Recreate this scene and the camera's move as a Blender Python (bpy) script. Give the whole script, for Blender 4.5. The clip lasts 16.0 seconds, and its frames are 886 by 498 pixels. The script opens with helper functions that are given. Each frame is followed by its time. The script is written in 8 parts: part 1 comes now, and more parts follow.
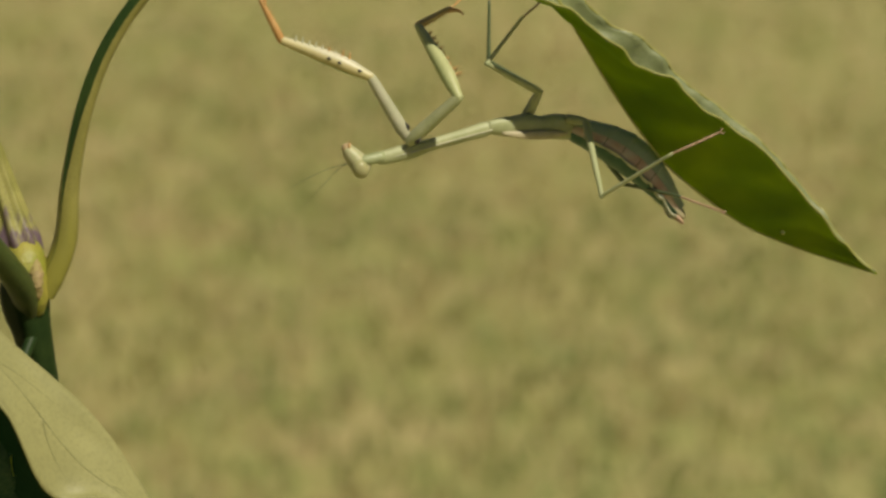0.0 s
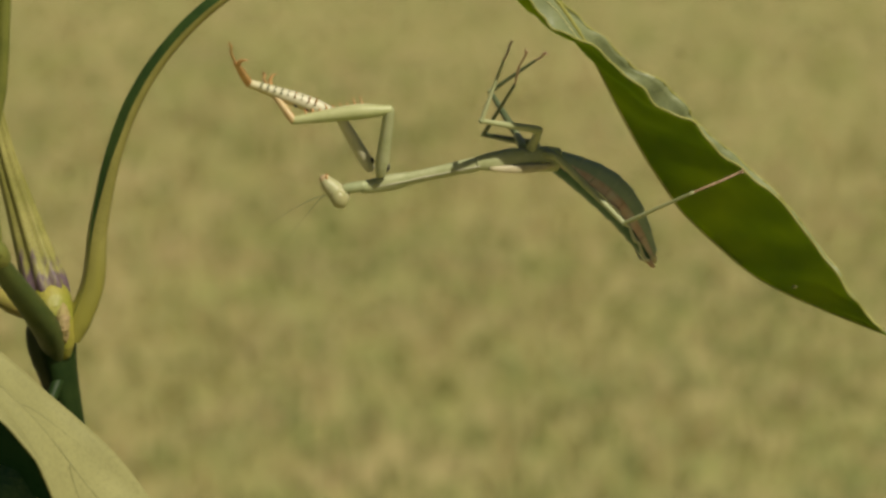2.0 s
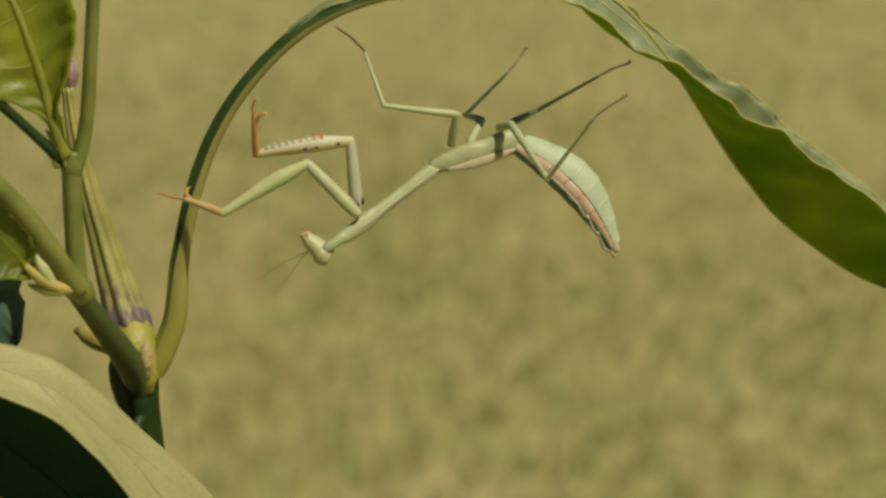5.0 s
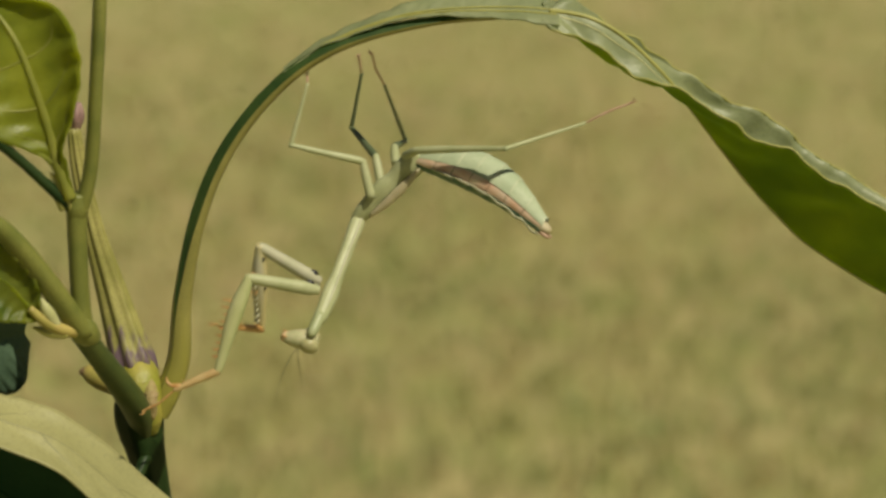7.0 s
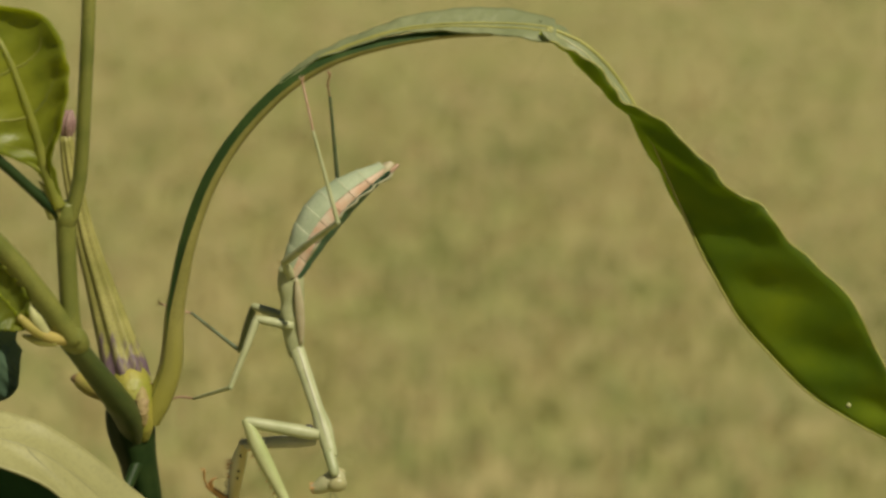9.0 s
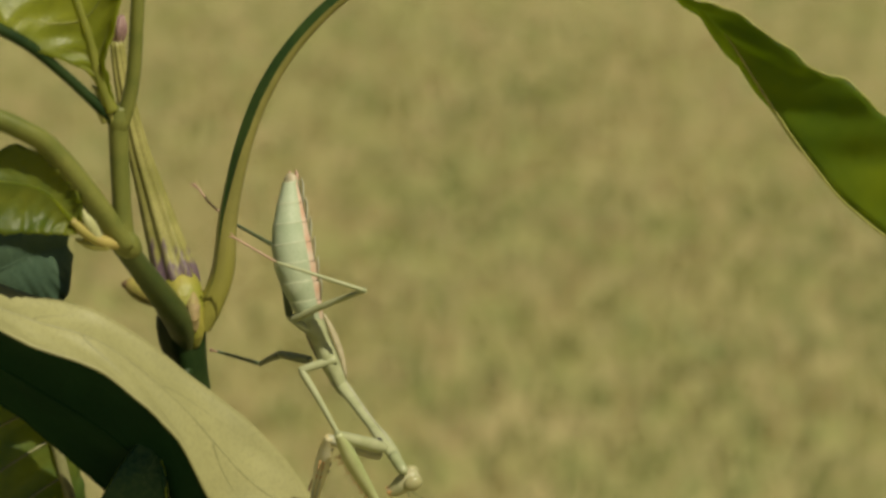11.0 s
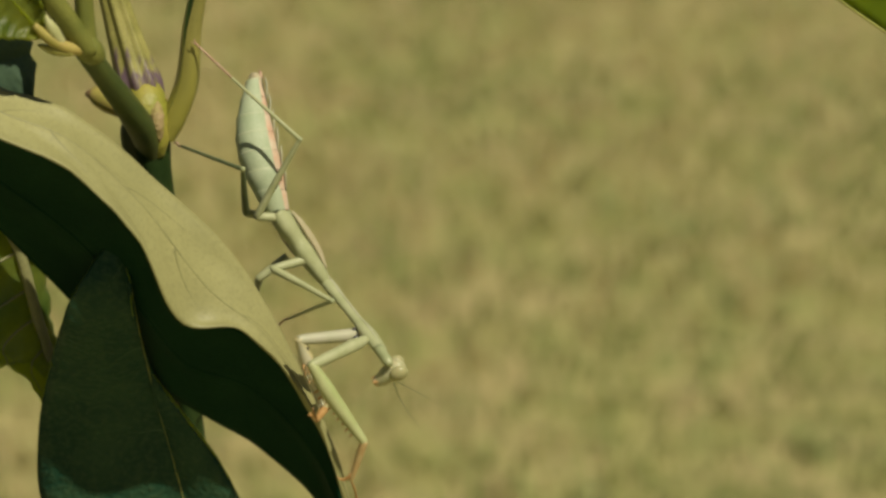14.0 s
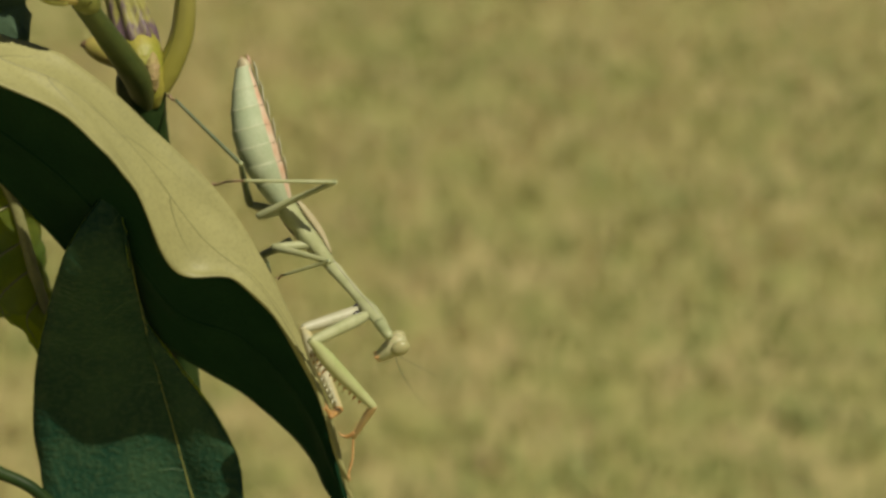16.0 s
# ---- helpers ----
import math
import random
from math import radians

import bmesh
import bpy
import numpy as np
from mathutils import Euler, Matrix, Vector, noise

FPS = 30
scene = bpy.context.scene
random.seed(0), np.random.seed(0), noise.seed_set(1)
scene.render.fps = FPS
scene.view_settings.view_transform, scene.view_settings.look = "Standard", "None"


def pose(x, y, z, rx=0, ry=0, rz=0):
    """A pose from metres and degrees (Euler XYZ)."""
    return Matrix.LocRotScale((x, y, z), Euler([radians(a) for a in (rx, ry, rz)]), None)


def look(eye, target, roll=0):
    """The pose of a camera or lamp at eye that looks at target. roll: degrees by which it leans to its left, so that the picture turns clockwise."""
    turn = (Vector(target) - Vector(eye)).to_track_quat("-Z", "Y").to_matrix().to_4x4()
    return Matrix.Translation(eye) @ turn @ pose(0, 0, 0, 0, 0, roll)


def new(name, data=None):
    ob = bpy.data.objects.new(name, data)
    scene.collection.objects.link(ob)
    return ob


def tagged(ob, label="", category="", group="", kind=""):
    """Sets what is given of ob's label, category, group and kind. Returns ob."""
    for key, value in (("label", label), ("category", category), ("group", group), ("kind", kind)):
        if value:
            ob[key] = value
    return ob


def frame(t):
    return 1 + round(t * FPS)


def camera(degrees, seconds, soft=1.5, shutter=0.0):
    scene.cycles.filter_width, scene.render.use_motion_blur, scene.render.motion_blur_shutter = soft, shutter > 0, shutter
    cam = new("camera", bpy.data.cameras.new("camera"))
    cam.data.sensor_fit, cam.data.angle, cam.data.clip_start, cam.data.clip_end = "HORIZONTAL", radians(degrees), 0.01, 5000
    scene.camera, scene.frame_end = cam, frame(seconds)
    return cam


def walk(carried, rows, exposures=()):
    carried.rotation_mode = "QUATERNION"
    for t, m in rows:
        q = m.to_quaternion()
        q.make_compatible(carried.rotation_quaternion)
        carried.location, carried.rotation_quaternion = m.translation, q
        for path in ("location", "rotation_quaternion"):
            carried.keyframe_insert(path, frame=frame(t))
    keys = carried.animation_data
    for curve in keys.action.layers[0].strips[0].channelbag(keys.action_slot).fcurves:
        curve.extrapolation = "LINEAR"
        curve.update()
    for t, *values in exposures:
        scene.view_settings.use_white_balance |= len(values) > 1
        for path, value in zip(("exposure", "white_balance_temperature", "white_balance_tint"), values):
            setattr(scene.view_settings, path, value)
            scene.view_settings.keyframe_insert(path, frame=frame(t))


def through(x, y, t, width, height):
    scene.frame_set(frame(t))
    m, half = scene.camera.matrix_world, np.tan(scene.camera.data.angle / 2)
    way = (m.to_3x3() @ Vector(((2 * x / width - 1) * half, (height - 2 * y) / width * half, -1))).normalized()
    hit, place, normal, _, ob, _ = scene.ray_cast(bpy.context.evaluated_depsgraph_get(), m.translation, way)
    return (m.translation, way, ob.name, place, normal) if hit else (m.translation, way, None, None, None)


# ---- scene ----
# ---- camera ----
cam = camera(18, 16.0, 2.9, 0.5)
cam.data.dof.use_dof = True
cam.data.dof.focus_distance = 0.497
cam.data.dof.aperture_fstop = 20.0
walk(cam, [
    (0.0, pose(-0.0000, 0.0000, 0.9500, 75.000, 0, -0.000)),
    (0.5, pose(0.0016, 0.0002, 0.9506, 75.130, 0, 0.155)),
    (1.0, pose(0.0026, 0.0006, 0.9521, 75.166, 0, 0.264)),
    (1.5, pose(0.0022, 0.0005, 0.9520, 75.411, 0, 0.413)),
    (2.0, pose(-0.0002, 0.0007, 0.9526, 75.599, 0, 0.533)),
    (2.5, pose(-0.0021, 0.0008, 0.9528, 75.665, 0, 0.756)),
    (3.0, pose(-0.0022, 0.0010, 0.9539, 75.765, 0, 0.921)),
    (3.5, pose(-0.0050, 0.0013, 0.9547, 75.858, 0, 1.011)),
    (4.0, pose(-0.0072, 0.0012, 0.9545, 75.941, 0, 1.122)),
    (6.5, pose(-0.0079, 0.0022, 0.9581, 76.222, 0, 1.695)),
    (7.0, pose(-0.0054, 0.0030, 0.9612, 76.176, 0, 1.780)),
    (7.5, pose(-0.0001, 0.0038, 0.9642, 76.131, 0, 2.025)),
    (8.0, pose(0.0041, 0.0044, 0.9664, 76.121, 0, 2.289)),
    (8.5, pose(0.0060, 0.0043, 0.9661, 75.961, 0, 2.651)),
    (11.0, pose(-0.0014, 0.0026, 0.9597, 74.615, 0, 3.135)),
    (11.5, pose(-0.0025, 0.0008, 0.9531, 73.822, 0, 3.045)),
    (12.0, pose(0.0010, 0.0006, 0.9522, 73.444, 0, 3.060)),
    (12.5, pose(0.0026, 0.0007, 0.9525, 73.164, 0, 2.952)),
    (13.0, pose(0.0009, 0.0003, 0.9513, 72.916, 0, 2.914)),
    (13.5, pose(0.0017, -0.0004, 0.9486, 72.658, 0, 2.747)),
    (14.0, pose(0.0007, -0.0011, 0.9459, 72.341, 0, 2.612)),
    (14.5, pose(0.0026, -0.0015, 0.9446, 72.119, 0, 2.569)),
    (15.0, pose(0.0033, -0.0015, 0.9446, 72.028, 0, 2.507)),
    (15.5, pose(0.0003, -0.0019, 0.9429, 71.949, 0, 2.368)),
    (16.0, pose(-0.0008, -0.0024, 0.9412, 71.882, 0, 2.340)),
], exposures=[(0, -0.165, 6750, 4), (16, -0.165, 6750, 4)])

# ---- light ----
SUN = Vector((0.38, -0.39, 0.77)).normalized()
world = bpy.data.worlds.new("sky")
scene.world = world
world.use_nodes = True
wn = world.node_tree.nodes
sky = wn.new("ShaderNodeTexSky")
sky.sky_type, sky.sun_disc = "NISHITA", False
sky.sun_elevation = math.asin(SUN.z)
sky.sun_rotation = math.atan2(SUN.x, SUN.y)
world.node_tree.links.new(sky.outputs[0], wn["Background"].inputs[0])
wn["Background"].inputs[1].default_value = 0.024
sun = new("sun", bpy.data.lights.new("sun", "SUN"))
sun.data.energy, sun.data.angle, sun.data.color = 4.95, radians(0.53), (0.985, 0.905, 0.735)
sun.matrix_world = look(SUN * 5, (0, 0, 0))

NODE = Vector((-0.07141, 0.48108, 0.81357))     # the main stem's node, where the long petiole springs


# ---- materials ----
def material(name, c1, c2, rough=0.5, scale=300.0, fine=2500.0, bump=0.1, through=0.0, spec=0.5, c3=None, glow=None):
    """Two-scale mottled surface: c1 and c2 mix in large patches, c3 in fine grain; through: share of light let through."""
    m = bpy.data.materials.new(name)
    m.use_nodes = True
    n, l = m.node_tree.nodes, m.node_tree.links
    b = n["Principled BSDF"]
    co = n.new("ShaderNodeTexCoord")
    n1, n2 = n.new("ShaderNodeTexNoise"), n.new("ShaderNodeTexNoise")
    for k, s, d in ((n1, scale, 3.0), (n2, fine, 4.0)):
        k.inputs["Scale"].default_value, k.inputs["Detail"].default_value = s, d
        l.new(co.outputs["Object"], k.inputs["Vector"])
    r1 = n.new("ShaderNodeValToRGB")
    r1.color_ramp.elements[0].position, r1.color_ramp.elements[1].position = 0.35, 0.65
    r1.color_ramp.elements[0].color, r1.color_ramp.elements[1].color = (*c1, 1), (*c2, 1)
    l.new(n1.outputs["Fac"], r1.inputs[0])
    mix = n.new("ShaderNodeMix")
    mix.data_type = "RGBA"
    r2 = n.new("ShaderNodeMapRange")
    r2.inputs[1].default_value, r2.inputs[2].default_value, r2.inputs[4].default_value = 0.45, 0.75, 0.55
    l.new(n2.outputs["Fac"], r2.inputs[0])
    l.new(r2.outputs[0], mix.inputs["Factor"])
    l.new(r1.outputs[0], mix.inputs["A"])
    mix.inputs["B"].default_value = (*(c3 or [x * 0.75 for x in c1]), 1)
    l.new(mix.outputs["Result"], b.inputs["Base Color"])
    b.inputs["Roughness"].default_value = rough
    b.inputs["Specular IOR Level"].default_value = spec
    if bump:
        bp = n.new("ShaderNodeBump")
        bp.inputs["Strength"].default_value, bp.inputs["Distance"].default_value = bump, 0.0003
        l.new(n2.outputs["Fac"], bp.inputs["Height"])
        l.new(bp.outputs[0], b.inputs["Normal"])
    if through:
        t = n.new("ShaderNodeBsdfTranslucent")
        tc = glow or [min(1, x * f) for x, f in zip(c2, (1.6, 1.5, 0.8))]
        r3 = n.new("ShaderNodeValToRGB")
        r3.color_ramp.elements[0].position, r3.color_ramp.elements[1].position = 0.3, 0.7
        r3.color_ramp.elements[0].color, r3.color_ramp.elements[1].color = (tc[0] * 0.7, tc[1] * 0.78, tc[2] * 0.8, 1), (*[min(1, x * 1.2) for x in tc], 1)
        l.new(n1.outputs["Fac"], r3.inputs[0])
        l.new(r3.outputs[0], t.inputs["Color"])
        sh = n.new("ShaderNodeMixShader")
        sh.inputs[0].default_value = through
        l.new(b.outputs[0], sh.inputs[1])
        l.new(t.outputs[0], sh.inputs[2])
        l.new(sh.outputs[0], n["Material Output"].inputs["Surface"])
    return m


leaf_green = material("leaf_green", (0.095, 0.145, 0.028), (0.15, 0.19, 0.042), 0.48, 70, 1800, 0.35, 0.76, 0.4, glow=(0.76, 0.88, 0.075))
leaf_upper = material("leaf_upper", (0.22, 0.245, 0.125), (0.28, 0.30, 0.16), 0.45, 120, 800, 0.5, 0.2, 0.48, c3=(0.18, 0.205, 0.10), glow=(0.30, 0.38, 0.02))
leaf_pale = material("leaf_pale", (0.29, 0.275, 0.12), (0.345, 0.325, 0.145), 0.5, 70, 1500, 0.2, 0.06, 0.45, glow=(0.20, 0.22, 0.04))
# near-black green: holds the shade under the pale leaf in its base colour
leaf_shade_dark = material("leaf_shade_dark", (0.006, 0.028, 0.013), (0.010, 0.038, 0.016), 0.6, 70, 1500, 0.3, 0.015, 0.05, glow=(0.06, 0.10, 0.01))
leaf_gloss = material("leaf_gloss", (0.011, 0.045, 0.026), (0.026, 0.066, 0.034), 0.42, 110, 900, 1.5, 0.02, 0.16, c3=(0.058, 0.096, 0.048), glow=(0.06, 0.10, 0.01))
leaf_young = material("leaf_young", (0.17, 0.20, 0.02), (0.27, 0.285, 0.038), 0.4, 90, 1600, 0.2, 0.5, 0.45, glow=(0.74, 0.76, 0.06))
leaf_mid = material("leaf_mid", (0.085, 0.125, 0.018), (0.18, 0.195, 0.03), 0.42, 130, 1600, 0.4, 0.45, 0.4, glow=(0.66, 0.66, 0.04))
leaf_crinkled = material("leaf_crinkled", (0.055, 0.105, 0.022), (0.15, 0.175, 0.032), 0.38, 130, 1600, 0.5, 0.40, 0.5, glow=(0.58, 0.62, 0.045))
leaf_blue = material("leaf_blue", (0.075, 0.13, 0.08), (0.105, 0.165, 0.10), 0.45, 70, 1500, 0.2, 0.2, 0.4, glow=(0.10, 0.16, 0.04))
vein_yellow = material("vein_yellow", (0.33, 0.32, 0.08), (0.42, 0.40, 0.12), 0.45, 200, 3000, 0.1, 0.15)
vein_pale = material("vein_pale", (0.44, 0.44, 0.20), (0.52, 0.50, 0.26), 0.45, 200, 3000, 0.1, 0.1)
vein_young = material("vein_young", (0.24, 0.26, 0.045), (0.33, 0.33, 0.07), 0.45, 200, 3000, 0.1, 0.4, glow=(0.8, 0.78, 0.1))
vein_olive = material("vein_olive", (0.22, 0.21, 0.09), (0.26, 0.25, 0.11), 0.5, 200, 3000, 0.1)
vein_deep = material("vein_deep", (0.035, 0.085, 0.035), (0.05, 0.10, 0.04), 0.5, 200, 3000, 0.1)
vein_green = material("vein_green", (0.15, 0.18, 0.035), (0.18, 0.21, 0.045), 0.5, 200, 3000, 0.1, 0.7, glow=(0.85, 0.92, 0.08))
stem_green = material("stem_green", (0.125, 0.14, 0.028), (0.20, 0.20, 0.045), 0.45, 150, 2500, 0.25, 0.0, 0.45, c3=(0.10, 0.115, 0.025))
shoot_green = material("shoot_green", (0.035, 0.055, 0.012), (0.075, 0.09, 0.020), 0.45, 150, 2500, 0.25, 0.0, 0.4)
stem_arch = material("stem_arch", (0.20, 0.185, 0.05), (0.28, 0.25, 0.075), 0.42, 150, 2500, 0.25, 0.0, 0.45)
stem_grey = material("stem_grey", (0.21, 0.21, 0.09), (0.27, 0.255, 0.12), 0.5, 220, 1800, 0.4, 0.0, 0.4, c3=(0.16, 0.14, 0.065))
stem_dark = material("stem_dark", (0.012, 0.030, 0.007), (0.028, 0.050, 0.012), 0.5, 150, 2500, 0.25, spec=0.2)
# groove's own dark green, deepened to include the shadow lying in it
stem_groove_shade = material("stem_groove_shade", (0.022, 0.05, 0.012), (0.045, 0.08, 0.018), 0.5, 150, 2500, 0.2, spec=0.3)
stem_yellow = material("stem_yellow", (0.30, 0.27, 0.06), (0.40, 0.33, 0.09), 0.5, 250, 2500, 0.2, c3=(0.34, 0.20, 0.10))
node_green = material("node_green", (0.24, 0.245, 0.03), (0.33, 0.29, 0.05), 0.5, 220, 1600, 0.5, c3=(0.22, 0.17, 0.05))
node_brown = material("node_brown", (0.30, 0.245, 0.08), (0.37, 0.27, 0.14), 0.65, 420, 1800, 1.0, c3=(0.24, 0.15, 0.07))
stem_ridge = material("stem_ridge", (0.24, 0.23, 0.06), (0.34, 0.31, 0.10), 0.5, 200, 2500, 0.2, c3=(0.15, 0.12, 0.05))
bud_brown = material("bud_brown", (0.17, 0.10, 0.05), (0.24, 0.16, 0.08), 0.6, 600, 3000, 0.3)
bud_pink = material("bud_pink", (0.24, 0.14, 0.13), (0.34, 0.22, 0.20), 0.6, 600, 3000, 0.3)
shell_green = material("shell_green", (0.385, 0.405, 0.215), (0.465, 0.475, 0.28), 0.42, 350, 4000, 0.2, 0.12, 0.4, c3=(0.31, 0.33, 0.155), glow=(0.4, 0.42, 0.15))
shell_white = material("shell_white", (0.46, 0.46, 0.31), (0.52, 0.50, 0.37), 0.42, 350, 4000, 0.12, 0.1, 0.45, c3=(0.40, 0.36, 0.25), glow=(0.4, 0.42, 0.2))
shell_pink = material("shell_pink", (0.42, 0.24, 0.165), (0.48, 0.32, 0.23), 0.5, 500, 4000, 0.15, c3=(0.22, 0.16, 0.09))
shell_side = material("shell_side", (0.56, 0.35, 0.24), (0.60, 0.52, 0.40), 0.5, 300, 4000, 0.15, c3=(0.48, 0.27, 0.18))
shell_head = material("shell_head", (0.37, 0.39, 0.21), (0.46, 0.43, 0.26), 0.45, 900, 4000, 0.25, c3=(0.44, 0.32, 0.18))
shell_fawn = material("shell_fawn", (0.47, 0.32, 0.14), (0.52, 0.40, 0.20), 0.4, 500, 4000, 0.1, c3=(0.44, 0.22, 0.08))
shell_orange = material("shell_orange", (0.44, 0.23, 0.075), (0.52, 0.32, 0.13), 0.4, 500, 4000, 0.1, c3=(0.40, 0.17, 0.05))
shell_peach = material("shell_peach", (0.50, 0.36, 0.20), (0.54, 0.43, 0.27), 0.4, 700, 4000, 0.15, c3=(0.46, 0.27, 0.13))
shell_dusk = material("shell_dusk", (0.30, 0.33, 0.17), (0.38, 0.40, 0.22), 0.45, 400, 4000, 0.12)
shell_back = material("shell_back", (0.035, 0.10, 0.055), (0.06, 0.13, 0.075), 0.45, 400, 4000, 0.2)
shell_belly = material("shell_belly", (0.35, 0.405, 0.265), (0.43, 0.47, 0.325), 0.5, 250, 3500, 0.25, spec=0.25, c3=(0.27, 0.33, 0.20))
shell_rim = material("shell_rim", (0.40, 0.44, 0.28), (0.46, 0.48, 0.33), 0.5, 350, 4000, 0.12, c3=(0.34, 0.34, 0.22))
shell_tan = material("shell_tan", (0.40, 0.36, 0.22), (0.48, 0.42, 0.28), 0.5, 400, 4000, 0.12, c3=(0.38, 0.24, 0.15))
# dark olive of abdomen core and antennae; on the far legs it paints shade
shell_olive_leg_shade = material("shell_olive_leg_shade", (0.075, 0.105, 0.05), (0.115, 0.14, 0.07), 0.45, 400, 4000, 0.1)
shell_black = material("shell_black", (0.02, 0.015, 0.02), (0.03, 0.025, 0.03), 0.3, 400, 4000, 0.0)
eye_green = material("eye_green", (0.33, 0.33, 0.16), (0.38, 0.36, 0.19), 0.35, 500, 4000, 0.0, spec=0.35, c3=(0.37, 0.25, 0.13))
lawn_soil = material("lawn_soil", (0.38, 0.31, 0.143), (0.30, 0.285, 0.098), 0.9, 7.0, 34.0, 0.0, c3=(0.20, 0.25, 0.08))
grass_green = material("grass_green", (0.185, 0.235, 0.08), (0.28, 0.295, 0.105), 0.6, 4.0, 60.0, 0.0, 0.2)
grass_dry = material("grass_dry", (0.475, 0.37, 0.195), (0.395, 0.34, 0.16), 0.7, 4.0, 60.0, 0.0, 0.2)


def footed(m, tint, high, low):
    """Tints a stem's foot in streaks that run up along it, from full at low to none at high (m)."""
    n, l = m.node_tree.nodes, m.node_tree.links
    b = n["Principled BSDF"]
    old = b.inputs["Base Color"].links[0].from_socket
    co, mp, ns, sep = n.new("ShaderNodeTexCoord"), n.new("ShaderNodeMapping"), n.new("ShaderNodeTexNoise"), n.new("ShaderNodeSeparateXYZ")
    mp.inputs["Scale"].default_value = (900, 900, 90)
    l.new(co.outputs["Object"], mp.inputs["Vector"])
    l.new(mp.outputs[0], ns.inputs["Vector"])
    ns.inputs["Scale"].default_value = 1.0
    l.new(co.outputs["Object"], sep.inputs[0])
    add = n.new("ShaderNodeMath")
    add.operation = "MULTIPLY_ADD"
    add.inputs[1].default_value = -0.018
    l.new(ns.outputs["Fac"], add.inputs[0])
    l.new(sep.outputs["Z"], add.inputs[2])
    fade = n.new("ShaderNodeMapRange")
    fade.inputs[1].default_value, fade.inputs[2].default_value = high, low
    fade.inputs[3].default_value, fade.inputs[4].default_value = 0.0, 0.92
    l.new(add.outputs[0], fade.inputs[0])
    mix = n.new("ShaderNodeMix")
    mix.data_type = "RGBA"
    l.new(fade.outputs[0], mix.inputs["Factor"])
    l.new(old, mix.inputs["A"])
    mix.inputs["B"].default_value = (*tint, 1)
    l.new(mix.outputs["Result"], b.inputs["Base Color"])


footed(stem_ridge, (0.11, 0.065, 0.11), 0.0045, 0.000)
footed(stem_arch, (0.26, 0.24, 0.045), 0.012, -0.006)


def banded(m, *stops):
    """Colours that lie in bands across a limb, along its own z (mm)."""
    n, l = m.node_tree.nodes, m.node_tree.links
    b = n["Principled BSDF"]
    old = b.inputs["Base Color"].links[0].from_socket
    co, sep, mr, ramp, mix = n.new("ShaderNodeTexCoord"), n.new("ShaderNodeSeparateXYZ"), n.new("ShaderNodeMapRange"), n.new("ShaderNodeValToRGB"), n.new("ShaderNodeMix")
    l.new(co.outputs["Object"], sep.inputs[0])
    l.new(sep.outputs["Z"], mr.inputs[0])
    mr.inputs[1].default_value, mr.inputs[2].default_value = -0.002, 0.002
    l.new(mr.outputs[0], ramp.inputs[0])
    e = ramp.color_ramp.elements
    e[0].position, e[1].position = (stops[0][0] + 2) / 4, (stops[-1][0] + 2) / 4
    e[0].color, e[1].color = (*stops[0][1], 1), (*stops[-1][1], 1)
    for z, c in stops[1:-1]:
        e.new((z + 2) / 4).color = (*c, 1)
    mix.data_type, mix.blend_type = "RGBA", "MULTIPLY"
    mix.inputs["Factor"].default_value = 1.0
    l.new(old, mix.inputs["A"])
    l.new(ramp.outputs[0], mix.inputs["B"])
    l.new(mix.outputs["Result"], b.inputs["Base Color"])
    return m


femur_inner = banded(material("femur_inner", (0.54, 0.52, 0.36), (0.60, 0.56, 0.42), 0.42, 350, 4000, 0.12, c3=(0.48, 0.42, 0.28)), (-1.0, (0.50, 0.72, 0.42)), (-0.7, (0.95, 0.85, 0.55)), (0.4, (0.98, 0.90, 0.66)), (1.0, (1, 1, 1)))
femur_outer = banded(material("femur_outer", (0.45, 0.455, 0.24), (0.51, 0.51, 0.29), 0.42, 350, 4000, 0.15, c3=(0.34, 0.37, 0.17)), (-1.3, (0.72, 0.82, 0.62)), (-0.5, (0.88, 0.90, 0.82)), (0.8, (0.93, 0.92, 0.86)), (1.3, (1, 1, 1)))

# ---- building helpers ----
MM = 0.001


def part(name, bm, mats, parent=None, label="", smooth=True):
    """Links a bmesh as one mesh object under a thing or a part."""
    me = bpy.data.meshes.new(name)
    bm.to_mesh(me)
    bm.free()
    for m in (mats if isinstance(mats, (list, tuple)) else [mats]):
        me.materials.append(m)
    if smooth:
        for p in me.polygons:
            p.use_smooth = True
    ob = new(name, me)
    if parent:
        ob.parent = parent
    return tagged(ob, label)


def spline(pts, n):
    """n points evenly spread over a Catmull-Rom curve through pts (rows of any width)."""
    p = np.array(pts, float)
    p = np.vstack([2 * p[0] - p[1], p, 2 * p[-1] - p[-2]])
    out = []
    for u in np.linspace(0, len(p) - 3 - 1e-9, n):
        i = int(u)
        f = u - i
        a, b, c, d = p[i], p[i + 1], p[i + 2], p[i + 3]
        out.append(0.5 * (2 * b + (c - a) * f + (2 * a - 5 * b + 4 * c - d) * f * f + (3 * b - a - 3 * c + d) * f ** 3))
    return np.array(out)


